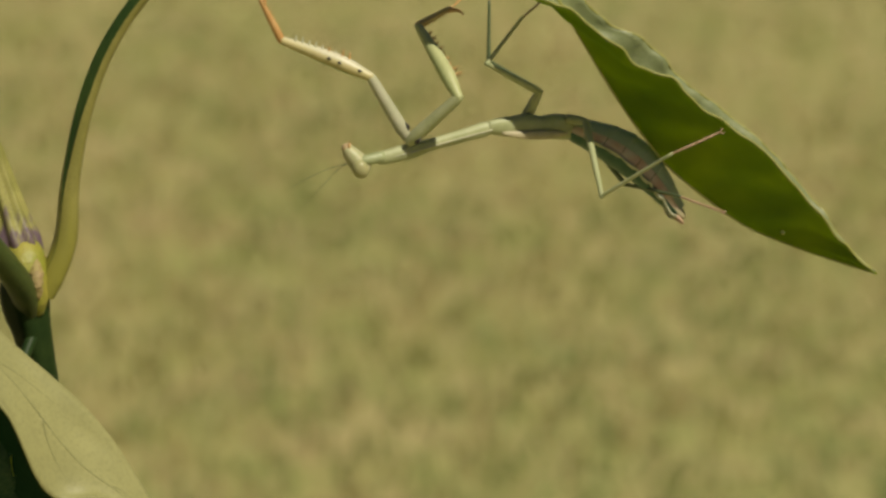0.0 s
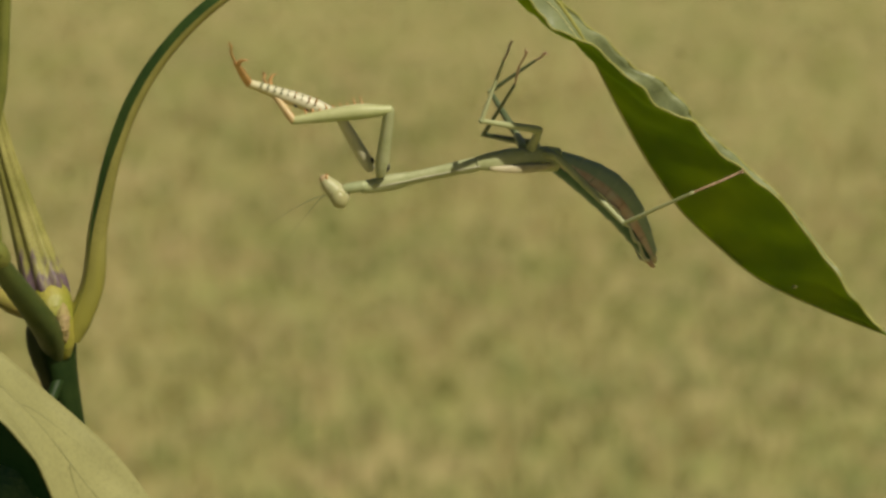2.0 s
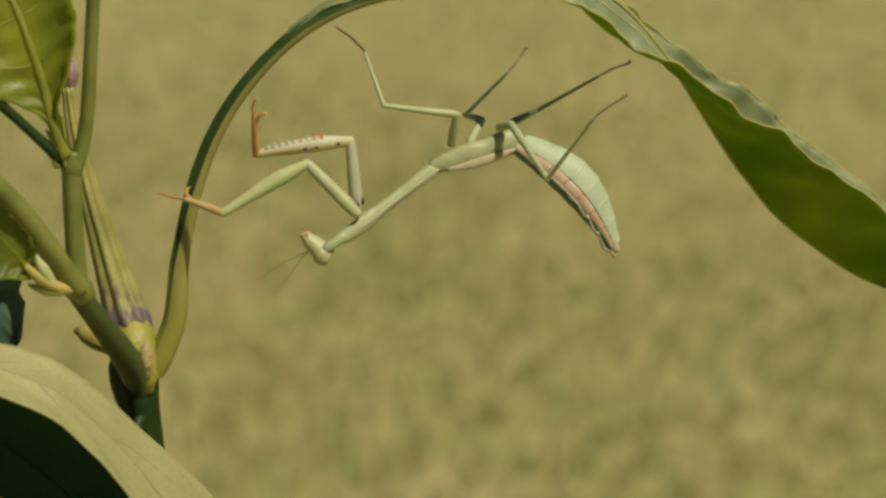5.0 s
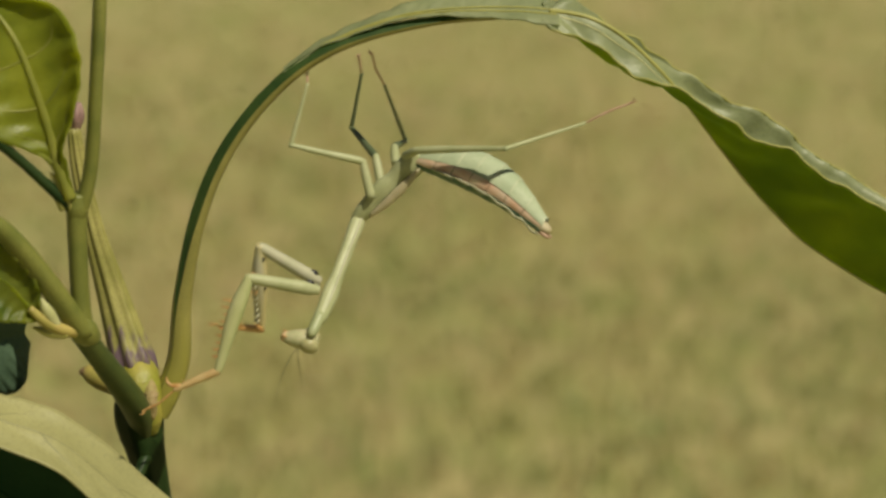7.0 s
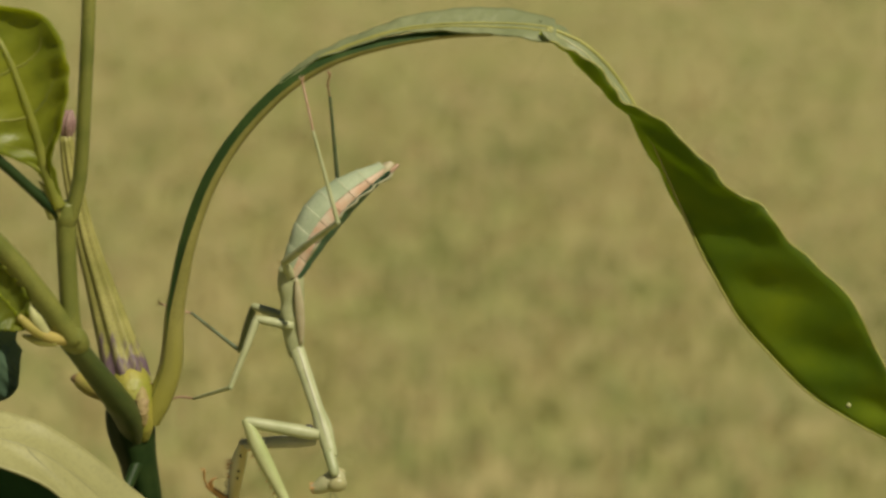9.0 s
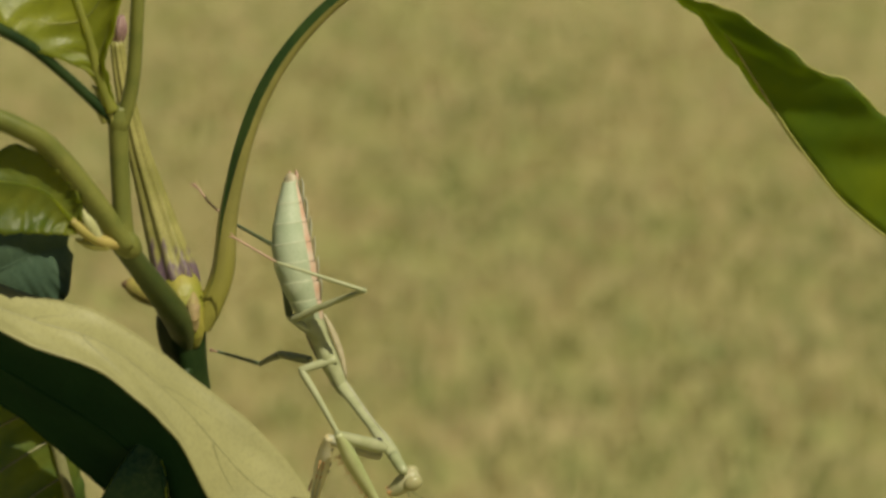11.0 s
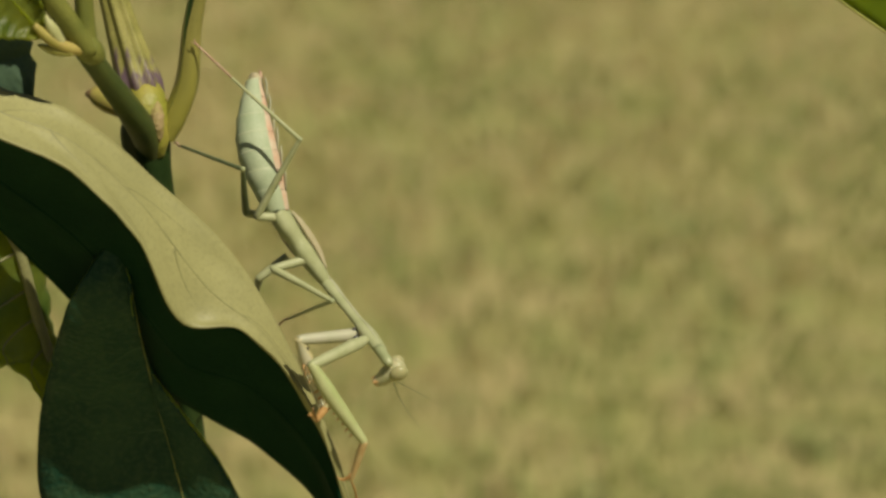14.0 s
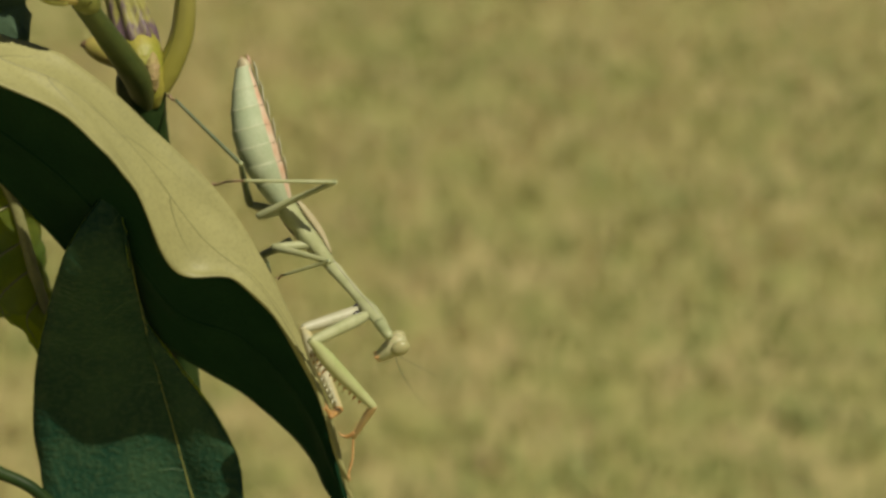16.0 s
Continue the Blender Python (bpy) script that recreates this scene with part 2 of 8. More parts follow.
def tube(bm, pts, radii, sides=10, n=0, up=(0, -1, 0.2), flat=1.0, ridges=0, depth=0.0, mat=0, rag=0.0):
    """A tapered tube through pts (mm), radii along it (mm); flat squeezes it along up; ridges: number of lengthwise ribs."""
    n = n or 4 * len(pts)
    c, r = spline(pts, n), spline([[x] for x in radii], n)[:, 0]
    t = np.gradient(c, axis=0)
    up = np.array(up, float)
    rings = []
    for i in range(n):
        x = t[i] / (np.linalg.norm(t[i]) + 1e-12)
        z = up - x * (up @ x)
        z /= np.linalg.norm(z) + 1e-12
        y = np.cross(z, x)
        ring = []
        for k in range(sides):
            a = 2 * math.pi * k / sides
            q = max(r[i], 0.005) * (1 + depth * math.cos(ridges * a) + rag * noise.noise((i * 0.7, k * 1.3, r[0] * 9)))
            ring.append(bm.verts.new((c[i] + (y * math.cos(a) + z * math.sin(a) * flat) * q) * MM))
        rings.append(ring)
    for a, b in zip(rings, rings[1:]):
        for k in range(sides):
            f = bm.faces.new((a[k], a[(k + 1) % sides], b[(k + 1) % sides], b[k]))
            f.material_index = mat
    for ring, flip in ((rings[0], True), (rings[-1], False)):
        f = bm.faces.new(ring[::-1] if flip else ring)
        f.material_index = mat
    return bm


def stick(name, pts, radii, mat, parent, label="", **kw):
    return part(name, tube(bmesh.new(), pts, radii, **kw), mat, parent, label)


class Blade:
    """A leaf surface lofted between a midrib line and its two margins (mm)."""

    def __init__(self, mid, left, right, bulge=1.2, ripple=0.5, seed=0, n=56, cross=9, quilt=0.18, sag_left=None, sag_right=None):
        self.m, self.l, self.r = spline(mid, n), spline(left, n), spline(right, n)
        self.n, self.k = n, cross
        t = np.gradient(self.m, axis=0)
        sags = [spline([[x] for x in (k or [0, 0])], n)[:, 0] for k in (sag_left, sag_right)]
        g = np.zeros((n, 2 * cross + 1, 3))
        for i in range(n):
            for j in range(-cross, cross + 1):
                v = abs(j) / cross
                e = self.l[i] if j < 0 else self.r[i]
                d = e - self.m[i]
                w = np.linalg.norm(d)
                nrm = np.cross(t[i], d) * (1 if j > 0 else -1)
                nrm /= np.linalg.norm(nrm) + 1e-9
                p = self.m[i] + d * v + nrm * bulge * math.sin(v * math.pi) * min(1, w / 8)
                p += (np.array((t[i][2], 0, -t[i][0])) / (np.linalg.norm(t[i]) + 1e-9) + np.array((0, 1.4 * (j > 0), 0))) * sags[j > 0][i] * math.sin(math.pi * v ** 0.85)
                p += nrm * ripple * v * v * (2.0 * noise.noise((i * 10 / n, seed * 7.1 + (3 if j < 0 else 0), v)) + 1.3 * noise.noise((i * 26 / n, seed * 5.7 + (9 if j < 0 else 0), v)))
                p += nrm * quilt * math.sin((i / n * 9 - v * 1.1) * 2 * math.pi) * math.sin(v * math.pi)
                p += d / (w + 1e-9) * ripple * 0.5 * v * noise.noise((i * 20 / n, seed * 3.3, 5 + (j < 0)))
                g[i, j + cross] = p
        self.g = g
        du, dv = np.gradient(g, axis=0), np.gradient(g, axis=1)
        nn = np.cross(du, dv)
        self.nn = nn / (np.linalg.norm(nn, axis=2, keepdims=True) + 1e-9)

    def at(self, u, v, off=0.0):
        a, b = u * (self.n - 1), (v + 1) / 2 * 2 * self.k
        i, j = min(int(a), self.n - 2), min(int(b), 2 * self.k - 1)
        f, h = a - i, b - j
        q = lambda s: (s[i, j] * (1 - f) + s[i + 1, j] * f) * (1 - h) + (s[i, j + 1] * (1 - f) + s[i + 1, j + 1] * f) * h
        return q(self.g) + q(self.nn) * off

    def sheet(self, thick=0.32, over=0, under=0, pale=0):
        """The leaf as a thin solid; over and under: material slots of its two faces; pale: rows at the base that are pale below too."""
        bm = bmesh.new()
        lay = []
        for s in (0.5, -0.5):
            lay.append([[bm.verts.new((self.g[i, j] + self.nn[i, j] * s * thick) * MM) for j in range(2 * self.k + 1)] for i in range(self.n)])
        a, b = lay
        w = 2 * self.k
        for i in range(self.n - 1):
            for j in range(w):
                bm.faces.new((a[i][j], a[i + 1][j], a[i + 1][j + 1], a[i][j + 1])).material_index = over
                bm.faces.new((b[i][j], b[i][j + 1], b[i + 1][j + 1], b[i + 1][j])).material_index = over if i < pale else under
            bm.faces.new((a[i][0], b[i][0], b[i + 1][0], a[i + 1][0]))
            bm.faces.new((a[i][w], a[i + 1][w], b[i + 1][w], b[i][w]))
        return bm

    def rib(self, bm, r0, r1, mat=0, u0=0.0, u1=0.99):
        us = np.linspace(u0, u1, 40)
        return tube(bm, [self.at(u, 0.0) for u in us], [r0 + (r1 - r0) * i / 39 for i in range(40)], sides=8, n=100, mat=mat)

    def vein(self, bm, u, side, length=0.30, r=0.16, reach=0.88, off=0.0, mat=0):
        pts = []
        for s in np.linspace(0, 1, 21):
            pts.append(self.at(min(u + length * s ** 1.5, 0.985), side * reach * math.sin(s * math.pi / 2) ** 0.9, off))
        return tube(bm, pts, [r * (1 - 0.75 * i / 20) for i in range(21)], sides=6, n=60, mat=mat)


def leaf(name, blade, mat, parent, label, vein_mat, rib=(0.6, 0.15), veins=6, thick=0.32, vein_r=0.26, off=0.0, vlen=0.3):
    ob = part(name, blade.sheet(thick), mat, parent, label)
    part("midrib", blade.rib(bmesh.new(), *rib), vein_mat, ob, "raised pale midrib")
    for i in range(veins):
        for s in (-1, 1):
            part("vein", blade.vein(bmesh.new(), 0.06 + 0.74 * (i + (0.3 if s > 0 else 0)) / veins, s, vlen, vein_r, off=off), vein_mat, ob)
    return ob


# ---- the lawn ----
def lawn():
    bm = bmesh.new()
    bmesh.ops.create_grid(bm, x_segments=160, y_segments=160, size=400)
    for v in bm.verts:
        # finer near the camera, one sheet out to the horizon
        r = v.co.xy.length / 400
        v.co.xy *= max(r, 0.01) ** 1.8
        v.co.z = 0.012 * noise.noise((v.co.x * 1.1, v.co.y * 1.1, 0)) if v.co.xy.length < 40 else 0
    ob = part("ground", bm, lawn_soil)
    tagged(ob, "dry olive and straw coloured lawn ground", "lawn", kind="structure")
    rng = np.random.default_rng(4)
    verts, faces, ids = [], [], []
    for i in range(90000):
        x, y = 1.9 * rng.normal(), 2.9 + 1.9 * rng.normal()
        h = 0.010 + 0.022 * rng.random()
        a, w, lean = rng.random() * 6.283, 0.0016 + 0.0022 * rng.random(), 0.04 * rng.random()
        dx, dy = math.cos(a) * w, math.sin(a) * w
        lx, ly = -math.sin(a) * lean, math.cos(a) * lean
        k = len(verts)
        z = -0.012
        verts += [(x - dx, y - dy, z), (x + dx, y + dy, z), (x + dx * 0.7 + lx * 0.4, y + dy * 0.7 + ly * 0.4, h * 0.7), (x - dx * 0.7 + lx * 0.4, y - dy * 0.7 + ly * 0.4, h * 0.7), (x + lx, y + ly, h)]
        faces += [(k, k + 1, k + 2, k + 3), (k + 3, k + 2, k + 4)]
        dry = 1.0 * noise.noise((x * 3.2, y * 1.6, 3.0)) + 1.0 * noise.noise((x * 17, y * 10, 1.0)) + 0.65 * rng.normal() > -0.05 + 1.3 * math.exp(-((x - 0.38) ** 2 / 0.12 + (y - 2.45) ** 2 / 0.25))
        ids += [int(dry)] * 2
    me = bpy.data.meshes.new("grass")
    me.from_pydata(verts, [], faces)
    me.materials.append(grass_green)
    me.materials.append(grass_dry)
    me.polygons.foreach_set("material_index", ids)
    tagged(new("grass", me), "short green and straw dry grass on the lawn", "grass", kind="stuff")


lawn()

# ---- the plant ----
parts = {}
plant = tagged(new("plant"), "leafy green garden plant with long arching petiole and purple stem node", "plant")
plant.location = NODE


def build_plant():
    # main stem, rooted in the lawn
    stick("stem", [(-3.3, 0.4, 3.5), (-3.5, 0.2, 0), (-3.2, 0.4, -4), (-2.2, 1.0, -10), (-0.8, 4, -25), (0.8, 9, -50), (5, 14, -120), (12, 20, -300), (10, 30, -560), (4, 30, -822)],
          [3.0, 4.1, 3.9, 3.1, 2.8, 2.6, 2.6, 3.2, 4.0, 5.0], stem_dark, plant, "dark green ridged main stem", sides=24, n=90, ridges=4, depth=0.09, rag=0.04)
    # swollen node with its scars
    stick("node_swelling", [(-1.0, -1.4, -4.0), (-1.3, -1.8, -1), (-2.2, -1.7, 2.0), (-3.0, -0.4, 4.8), (-3.7, 1.4, 7.0), (-4.1, 2.2, 8.2)], [1.2, 2.5, 3.4, 3.9, 3.4, 2.4], node_green, plant, "yellow green swollen node", sides=22, n=40, rag=0.06)
    stick("leaf_scar", [(-0.5, -3.2, -1.6), (-0.5, -4.1, 0.6), (-0.6, -4.3, 2.6), (-0.7, -3.6, 4.6), (-0.8, -2.4, 6.4)], [0.3, 0.9, 1.2, 1.2, 0.4], node_brown, plant, "corky pinkish brown leaf scar", sides=14, n=30, rag=0.25)
    stick("scar_rim", [(-6.4, -1.0, 6.9), (-4.6, -2.0, 6.7), (-2.4, -2.2, 6.6), (-0.6, -1.4, 6.5), (0.6, -0.4, 6.3)], [0.2, 0.45, 0.5, 0.45, 0.25], node_brown, plant, "pale scarred rim of the node", sides=8, n=30, rag=0.3)
    up = stick("upper_stem", [(-3.3, 1.4, 5.6), (-4.4, 1.9, 8.2), (-6.0, 2.9, 13), (-8.6, 4, 22), (-11.2, 4, 32), (-13.3, 4, 43), (-14.2, 4, 50.5)], [3.4, 3.8, 3.25, 2.5, 1.8, 1.45, 1.1], stem_ridge, plant,
               "pale yellow green ridged stem with purple streaked foot", sides=48, n=40, ridges=8, depth=0.10)
    for i in range(5):
        a = i * 1.257
        stick("pink_bud", [(-14.0 + 0.5 * math.cos(a), 4 + 0.5 * math.sin(a), 50), (-13.8 + 0.9 * math.cos(a), 4 + 0.9 * math.sin(a), 52.5), (-13.4 + 0.5 * math.cos(a), 4 + 0.5 * math.sin(a), 55)],
              [0.35, 0.75, 0.25], bud_pink, up, "tiny pink flower bud", sides=8)
    stick("side_bud", [(-4.5, -1.2, 3.8), (-7.4, -1.8, 5.4), (-9.8, -2, 6.6), (-11.9, -2, 7.2), (-13.2, -2, 7.4)], [2.0, 2.3, 2.4, 1.7, 0.5], stem_yellow, plant, "fat yellow olive side bud", sides=16, n=26)
    stick("bud_tip", [(-11.9, -2.1, 7.2), (-12.8, -2.1, 7.4), (-13.6, -2.1, 7.3)], [1.35, 0.9, 0.25], bud_brown, plant, "brownish bud tip", sides=12, n=10)
    # near shoot, forward of the node
    shoot = stick("shoot", [(-2.9, -0.2, -6.5), (-2.6, -2.0, -2.6), (-2.8, -4.6, 1.0), (-4.0, -8, 5.0), (-5.9, -11.5, 9.6), (-8.2, -15, 14.6), (-10.4, -18, 19.4)], [1.4, 2.2, 2.5, 2.4, 2.2, 2.0, 2.0], shoot_green, plant,
                  "dark green side shoot", sides=18, n=40, ridges=3, depth=0.06, rag=0.04)
    stick("shoot_joint", [(-8.9, -16.6, 17.6), (-9.8, -18, 19.4), (-10.6, -18.6, 21.2)], [1.9, 2.4, 1.9], stem_green, shoot, "olive swollen joint", sides=14, n=14)
    stick("petiole", [(-9.7, -18.4, 19.0), (-14.5, -22, 28.1), (-19.5, -25, 36.2), (-24, -28, 41.2), (-34, -33, 46), (-48, -40, 46)], [2.0, 2.0, 1.9, 1.8, 1.7, 1.5], stem_green, shoot,
          "thick pale olive petiole", sides=14, n=40, ridges=3, depth=0.05)
    stick("shoot_stem", [(-9.9, -18, 19.0), (-10.3, -18, 25), (-10.5, -18, 33), (-10.5, -18, 41)], [1.7, 1.6, 1.6, 1.7], stem_green, shoot, "upright olive shoot stem", sides=14, n=24, ridges=4, depth=0.05)
    stick("upper_joint", [(-10.6, -18, 38.6), (-10.4, -18, 41), (-10.2, -18.2, 43.6)], [1.4, 2.0, 1.5], stem_green, shoot, "knobbly upper joint of shoot", sides=14, n=14)
    stick("petiole", [(-9.8, -18, 40.6), (-8.4, -18, 45), (-7.5, -18, 50), (-6.6, -18, 60.4), (-5.6, -17, 75.7), (-5, -14, 96)], [1.4, 1.3, 1.25, 1.2, 1.2, 1.1], stem_green, shoot,
          "slim upright olive petiole", sides=12, n=40, ridges=3, depth=0.06)
    stick("petiole", [(-11, -18.4, 41), (-14.5, -20, 45), (-19.5, -22, 50.5), (-25, -25, 56), (-34, -30, 62)], [1.2, 0.95, 0.9, 1.0, 1.0], stem_dark, shoot, "dark green petiole", sides=12, n=30)
    for dx in (0, 1.5):
        stick("bract", [(-11 - dx, -19, 41), (-12.6 - dx, -19.6, 45), (-14.4 - dx * 1.6, -20, 47.6)], [0.8, 0.7, 0.2], vein_yellow, shoot, "yellow green bract", sides=8, n=14)
    # young folded leaf on the upper joint
    b = Blade([(-11.2, -19.5, 43), (-13.2, -20, 49.2), (-14.4, -20, 55), (-16.5, -20, 62), (-19.5, -19, 69.5), (-24, -17, 75), (-30, -15, 77)],
              [(-11.6, -20, 43.3), (-14.2, -21, 49.5), (-18.5, -23, 52.3), (-25, -25, 55.5), (-30, -25, 61), (-32, -20, 70), (-30, -15, 76.7)],
              [(-10.8, -20, 43.5), (-11.9, -21.5, 50.5), (-10.0, -22.5, 57), (-8.6, -22.5, 64), (-9.0, -22, 70.5), (-14, -20, 76.4), (-30, -15, 77.3)], 1.2, 0.5, 3, quilt=0.35)
    leaf_on(shoot, b, leaf_young, vein_young, "young yellow green drooping leaf with pale veins", 1.1, 4, 0.42)
    # little leaf, stalk and bracts by the lower joint
    stick("petiole", [(-10.2, -18.8, 19.6), (-13, -21.5, 20.6), (-15.8, -23, 22.6), (-18, -24, 25)], [1.2, 1.1, 1.0, 0.6], stem_yellow, shoot, "yellow green leaf stalk", sides=10, n=20)
    stick("bract", [(-13.8, -22, 21.4), (-15.2, -22.8, 24.2), (-16.2, -23.2, 26.6)], [0.9, 1.1, 0.25], vein_pale, shoot, "pale yellow bract", sides=8, n=14)
    stick("bract", [(-12.2, -21.2, 19.6), (-15.0, -22, 20.2), (-17.8, -22.4, 21.2)], [0.7, 0.9, 0.25], vein_yellow, shoot, "yellow green bract", sides=8, n=14)
    b = Blade([(-16.8, -23, 22.6), (-19.5, -24, 27), (-23, -25, 30.6), (-30, -28, 32.6), (-38, -30, 30.6)], [(-17.0, -23, 22.3), (-21, -26, 23.0), (-25, -28, 23.8), (-31, -30, 24.4), (-38.2, -30, 30.2)],
              [(-16.6, -23, 22.9), (-16.2, -24, 28.4), (-19, -25, 33.6), (-27, -27, 38.6), (-38, -30, 31.0)], 1.2, 0.6, 4)
    leaf_on(shoot, b, leaf_mid, vein_green, "small young yellow green leaf", 0.4, 4, 0.2)
    # blue-green leaf behind the shoot
    b = Blade([(-40, -4, 8), (-34, -5, 11), (-29, -5, 13.4), (-22.6, -5, 15.4)], [(-40, -4, 7.6), (-31, -5, 4.0), (-23.2, -6, 5.6), (-21.6, -5, 13.6)], [(-40, -4, 8.4), (-35, -4, 17), (-28, -4, 21.0), (-22.0, -5, 17.4)], 0.8, 0.3, 5, quilt=0.03)
    leaf("leaf", b, leaf_blue, plant, "dull blue green leaf behind the shoot", leaf_blue, (0.4, 0.15), 4, vein_r=0.2)
    # big pale drooping leaf
    b = Blade([(-41.5, -28.0, 19.8), (-32.5, -26.5, 15.4), (-23.5, -24.5, 10.3), (-12.6, -22.0, 4.6), (-1.4, -19.5, -7.6), (8.8, -16.0, -23.8), (18.7, -13.0, -34.4), (27.8, -9.5, -52.6), (33.1, -6.0, -73.1), (34.4, -5.0, -79.1)],
              [(-42.8, -22.0, 21.9), (-33.8, -20.0, 17.6), (-24.7, -18.0, 13.2), (-14.4, -16.0, 8.8), (-1.5, -13.0, -3.0), (12.7, -10.0, -19.3), (22.2, -8.0, -37.4), (30.0, -6.0, -59.4), (34.1, -5.0, -78.3), (34.4, -5.0, -79.1)],
              [(-40.3, -34.0, 17.9), (-31.3, -33.0, 13.4), (-22.4, -31.0, 7.6), (-10.8, -28.0, 0.5), (-1.4, -26.0, -12.0), (4.9, -22.0, -28.1), (15.3, -18.0, -31.4), (25.6, -13.0, -45.9), (32.0, -7.0, -67.9), (34.4, -5.0, -79.1)], 0.6, 0.25, 1, 72, 8, 0.22)
    ob = parts["pale_leaf"] = part("leaf", b.sheet(0.35), leaf_pale, plant, "large pale olive drooping leaf with wavy margin")
    for u, s, ln, rc in ((0.1, 1, 0.2, 0.8), (0.22, -1, 0.2, 0.8), (0.30, 1, 0.2, 0.75), (0.42, -1, 0.26, 0.8), (0.50, 1, 0.24, 0.7), (0.62, -1, 0.22, 0.7)):
        part("vein", b.vein(bmesh.new(), u, s, ln, 0.30, rc, 0.0), vein_olive, ob)
    part("midrib", b.rib(bmesh.new(), 0.26, 0.2), vein_olive, ob, "thin olive midrib")
    # leaf sheet under it; the shade there is put into its near-black colour
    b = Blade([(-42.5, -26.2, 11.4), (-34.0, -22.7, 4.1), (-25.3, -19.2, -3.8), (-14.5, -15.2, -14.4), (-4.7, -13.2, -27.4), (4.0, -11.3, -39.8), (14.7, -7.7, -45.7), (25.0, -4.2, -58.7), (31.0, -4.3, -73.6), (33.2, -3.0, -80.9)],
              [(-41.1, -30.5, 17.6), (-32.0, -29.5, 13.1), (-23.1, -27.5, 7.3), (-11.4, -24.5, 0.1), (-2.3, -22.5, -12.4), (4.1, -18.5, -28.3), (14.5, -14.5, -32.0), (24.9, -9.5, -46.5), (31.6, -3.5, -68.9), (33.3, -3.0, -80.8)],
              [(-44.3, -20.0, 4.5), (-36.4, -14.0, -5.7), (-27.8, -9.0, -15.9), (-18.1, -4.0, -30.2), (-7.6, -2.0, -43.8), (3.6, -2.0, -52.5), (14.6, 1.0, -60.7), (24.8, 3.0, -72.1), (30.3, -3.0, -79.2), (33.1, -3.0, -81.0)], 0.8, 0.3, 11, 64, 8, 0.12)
    parts["shaded_leaf"] = leaf("leaf", b, leaf_shade_dark, plant, "dark green leaf under the pale one, shade put into its colour", leaf_shade_dark, (0.4, 0.2), 4, vein_r=0.22)
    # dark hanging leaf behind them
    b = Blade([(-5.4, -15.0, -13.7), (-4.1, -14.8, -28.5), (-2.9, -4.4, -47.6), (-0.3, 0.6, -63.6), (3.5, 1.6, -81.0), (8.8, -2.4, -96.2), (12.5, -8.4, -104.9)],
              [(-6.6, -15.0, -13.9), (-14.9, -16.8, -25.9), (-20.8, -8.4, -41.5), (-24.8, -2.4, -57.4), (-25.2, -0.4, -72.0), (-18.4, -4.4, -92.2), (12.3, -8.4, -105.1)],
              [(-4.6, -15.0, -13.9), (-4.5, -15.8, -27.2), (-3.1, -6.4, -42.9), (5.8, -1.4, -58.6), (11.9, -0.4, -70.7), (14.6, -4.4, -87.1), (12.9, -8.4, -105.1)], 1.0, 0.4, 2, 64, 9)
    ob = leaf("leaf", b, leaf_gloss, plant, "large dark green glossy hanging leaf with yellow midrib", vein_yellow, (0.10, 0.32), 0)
    for i in range(4):
        for s in (-1, 1):
            part("vein", b.vein(bmesh.new(), 0.06 + 0.185 * (i + (0.3 if s > 0 else 0)), s, 0.34, 0.22), vein_deep, ob)
    for s in (-1, 1):
        part("margin", tube(bmesh.new(), [b.at(u, s) for u in np.linspace(0.02, 0.98, 30)], [0.09 + (0.16 * math.exp(-((i - 13) / 4.5) ** 2) if s > 0 else 0) for i in range(30)], sides=6, n=90), vein_green, ob, "thin yellow green margin")
    stick("petiole", [(-2, -1.5, -8), (-4, -7, -13), (-5, -11, -13.5), (-5.4, -15.0, -13.7)], [1.1, 1.0, 0.8, 0.5], stem_dark, plant, "short dark petiole", sides=10, n=20)
    # crinkled leaf at the back: heavy olive midrib, sunken side veins, curled yellow lower margin
    b = Blade([(-37.5, 3, -6), (-34, 3.5, -12), (-30.8, 4, -17.8), (-27.8, 4, -24.5), (-26.0, 4, -32.8), (-24.6, 4, -39), (-22.6, 4, -46.4), (-20.8, 4.6, -52)],
              [(-52, 2, -2), (-54, 0, -12), (-54, -3, -22), (-51, -4, -31), (-44, -3, -38.5), (-35.5, -2, -42.6), (-28.6, -1.5, -46.0), (-24.2, -1, -53.6)],
              [(-35.5, 6, -4.6), (-31.5, 6.5, -11), (-27.6, 6.5, -17.0), (-24.6, 6.5, -24.0), (-23.6, 6.5, -32.2), (-22.6, 6, -39.2), (-21.4, 5.5, -46), (-20.2, 5, -52.4)], 1.3, 0.8, 6, 80, 12, 0.0)
    for i in range(b.n):
        for j in range(b.k):
            v = 1 - j / b.k
            # quilted between the veins, the margin rolled towards the light
            b.g[i, j] += b.nn[i, j] * (1.3 * abs(math.sin((i / b.n * 6.5 - v * 0.8) * math.pi)) * math.sin(v * math.pi) ** 0.6 + 1.3 * max(0, v - 0.78) / 0.22)
    bm = b.sheet(0.3)
    for i, f in enumerate(bm.faces):
        q, w = divmod(i, 4 * b.k + 2)
        if q > b.n * 0.55 and w // 2 < 3 + (q > b.n * 0.8) * 2 and w < 4 * b.k:
            f.material_index = 1
    ob = part("leaf", bm, [leaf_crinkled, leaf_young], plant, "crinkled olive green leaf with curled yellow margin")
    part("midrib", tube(bmesh.new(), [b.at(u, 0.0) - np.array((0, 1.0, 0)) for u in np.linspace(0, 0.99, 30)], [0.9 + 0.25 * i / 29 for i in range(30)], sides=10, n=60, ridges=3, depth=0.08, rag=0.05), stem_grey, ob, "thick grey olive midrib")
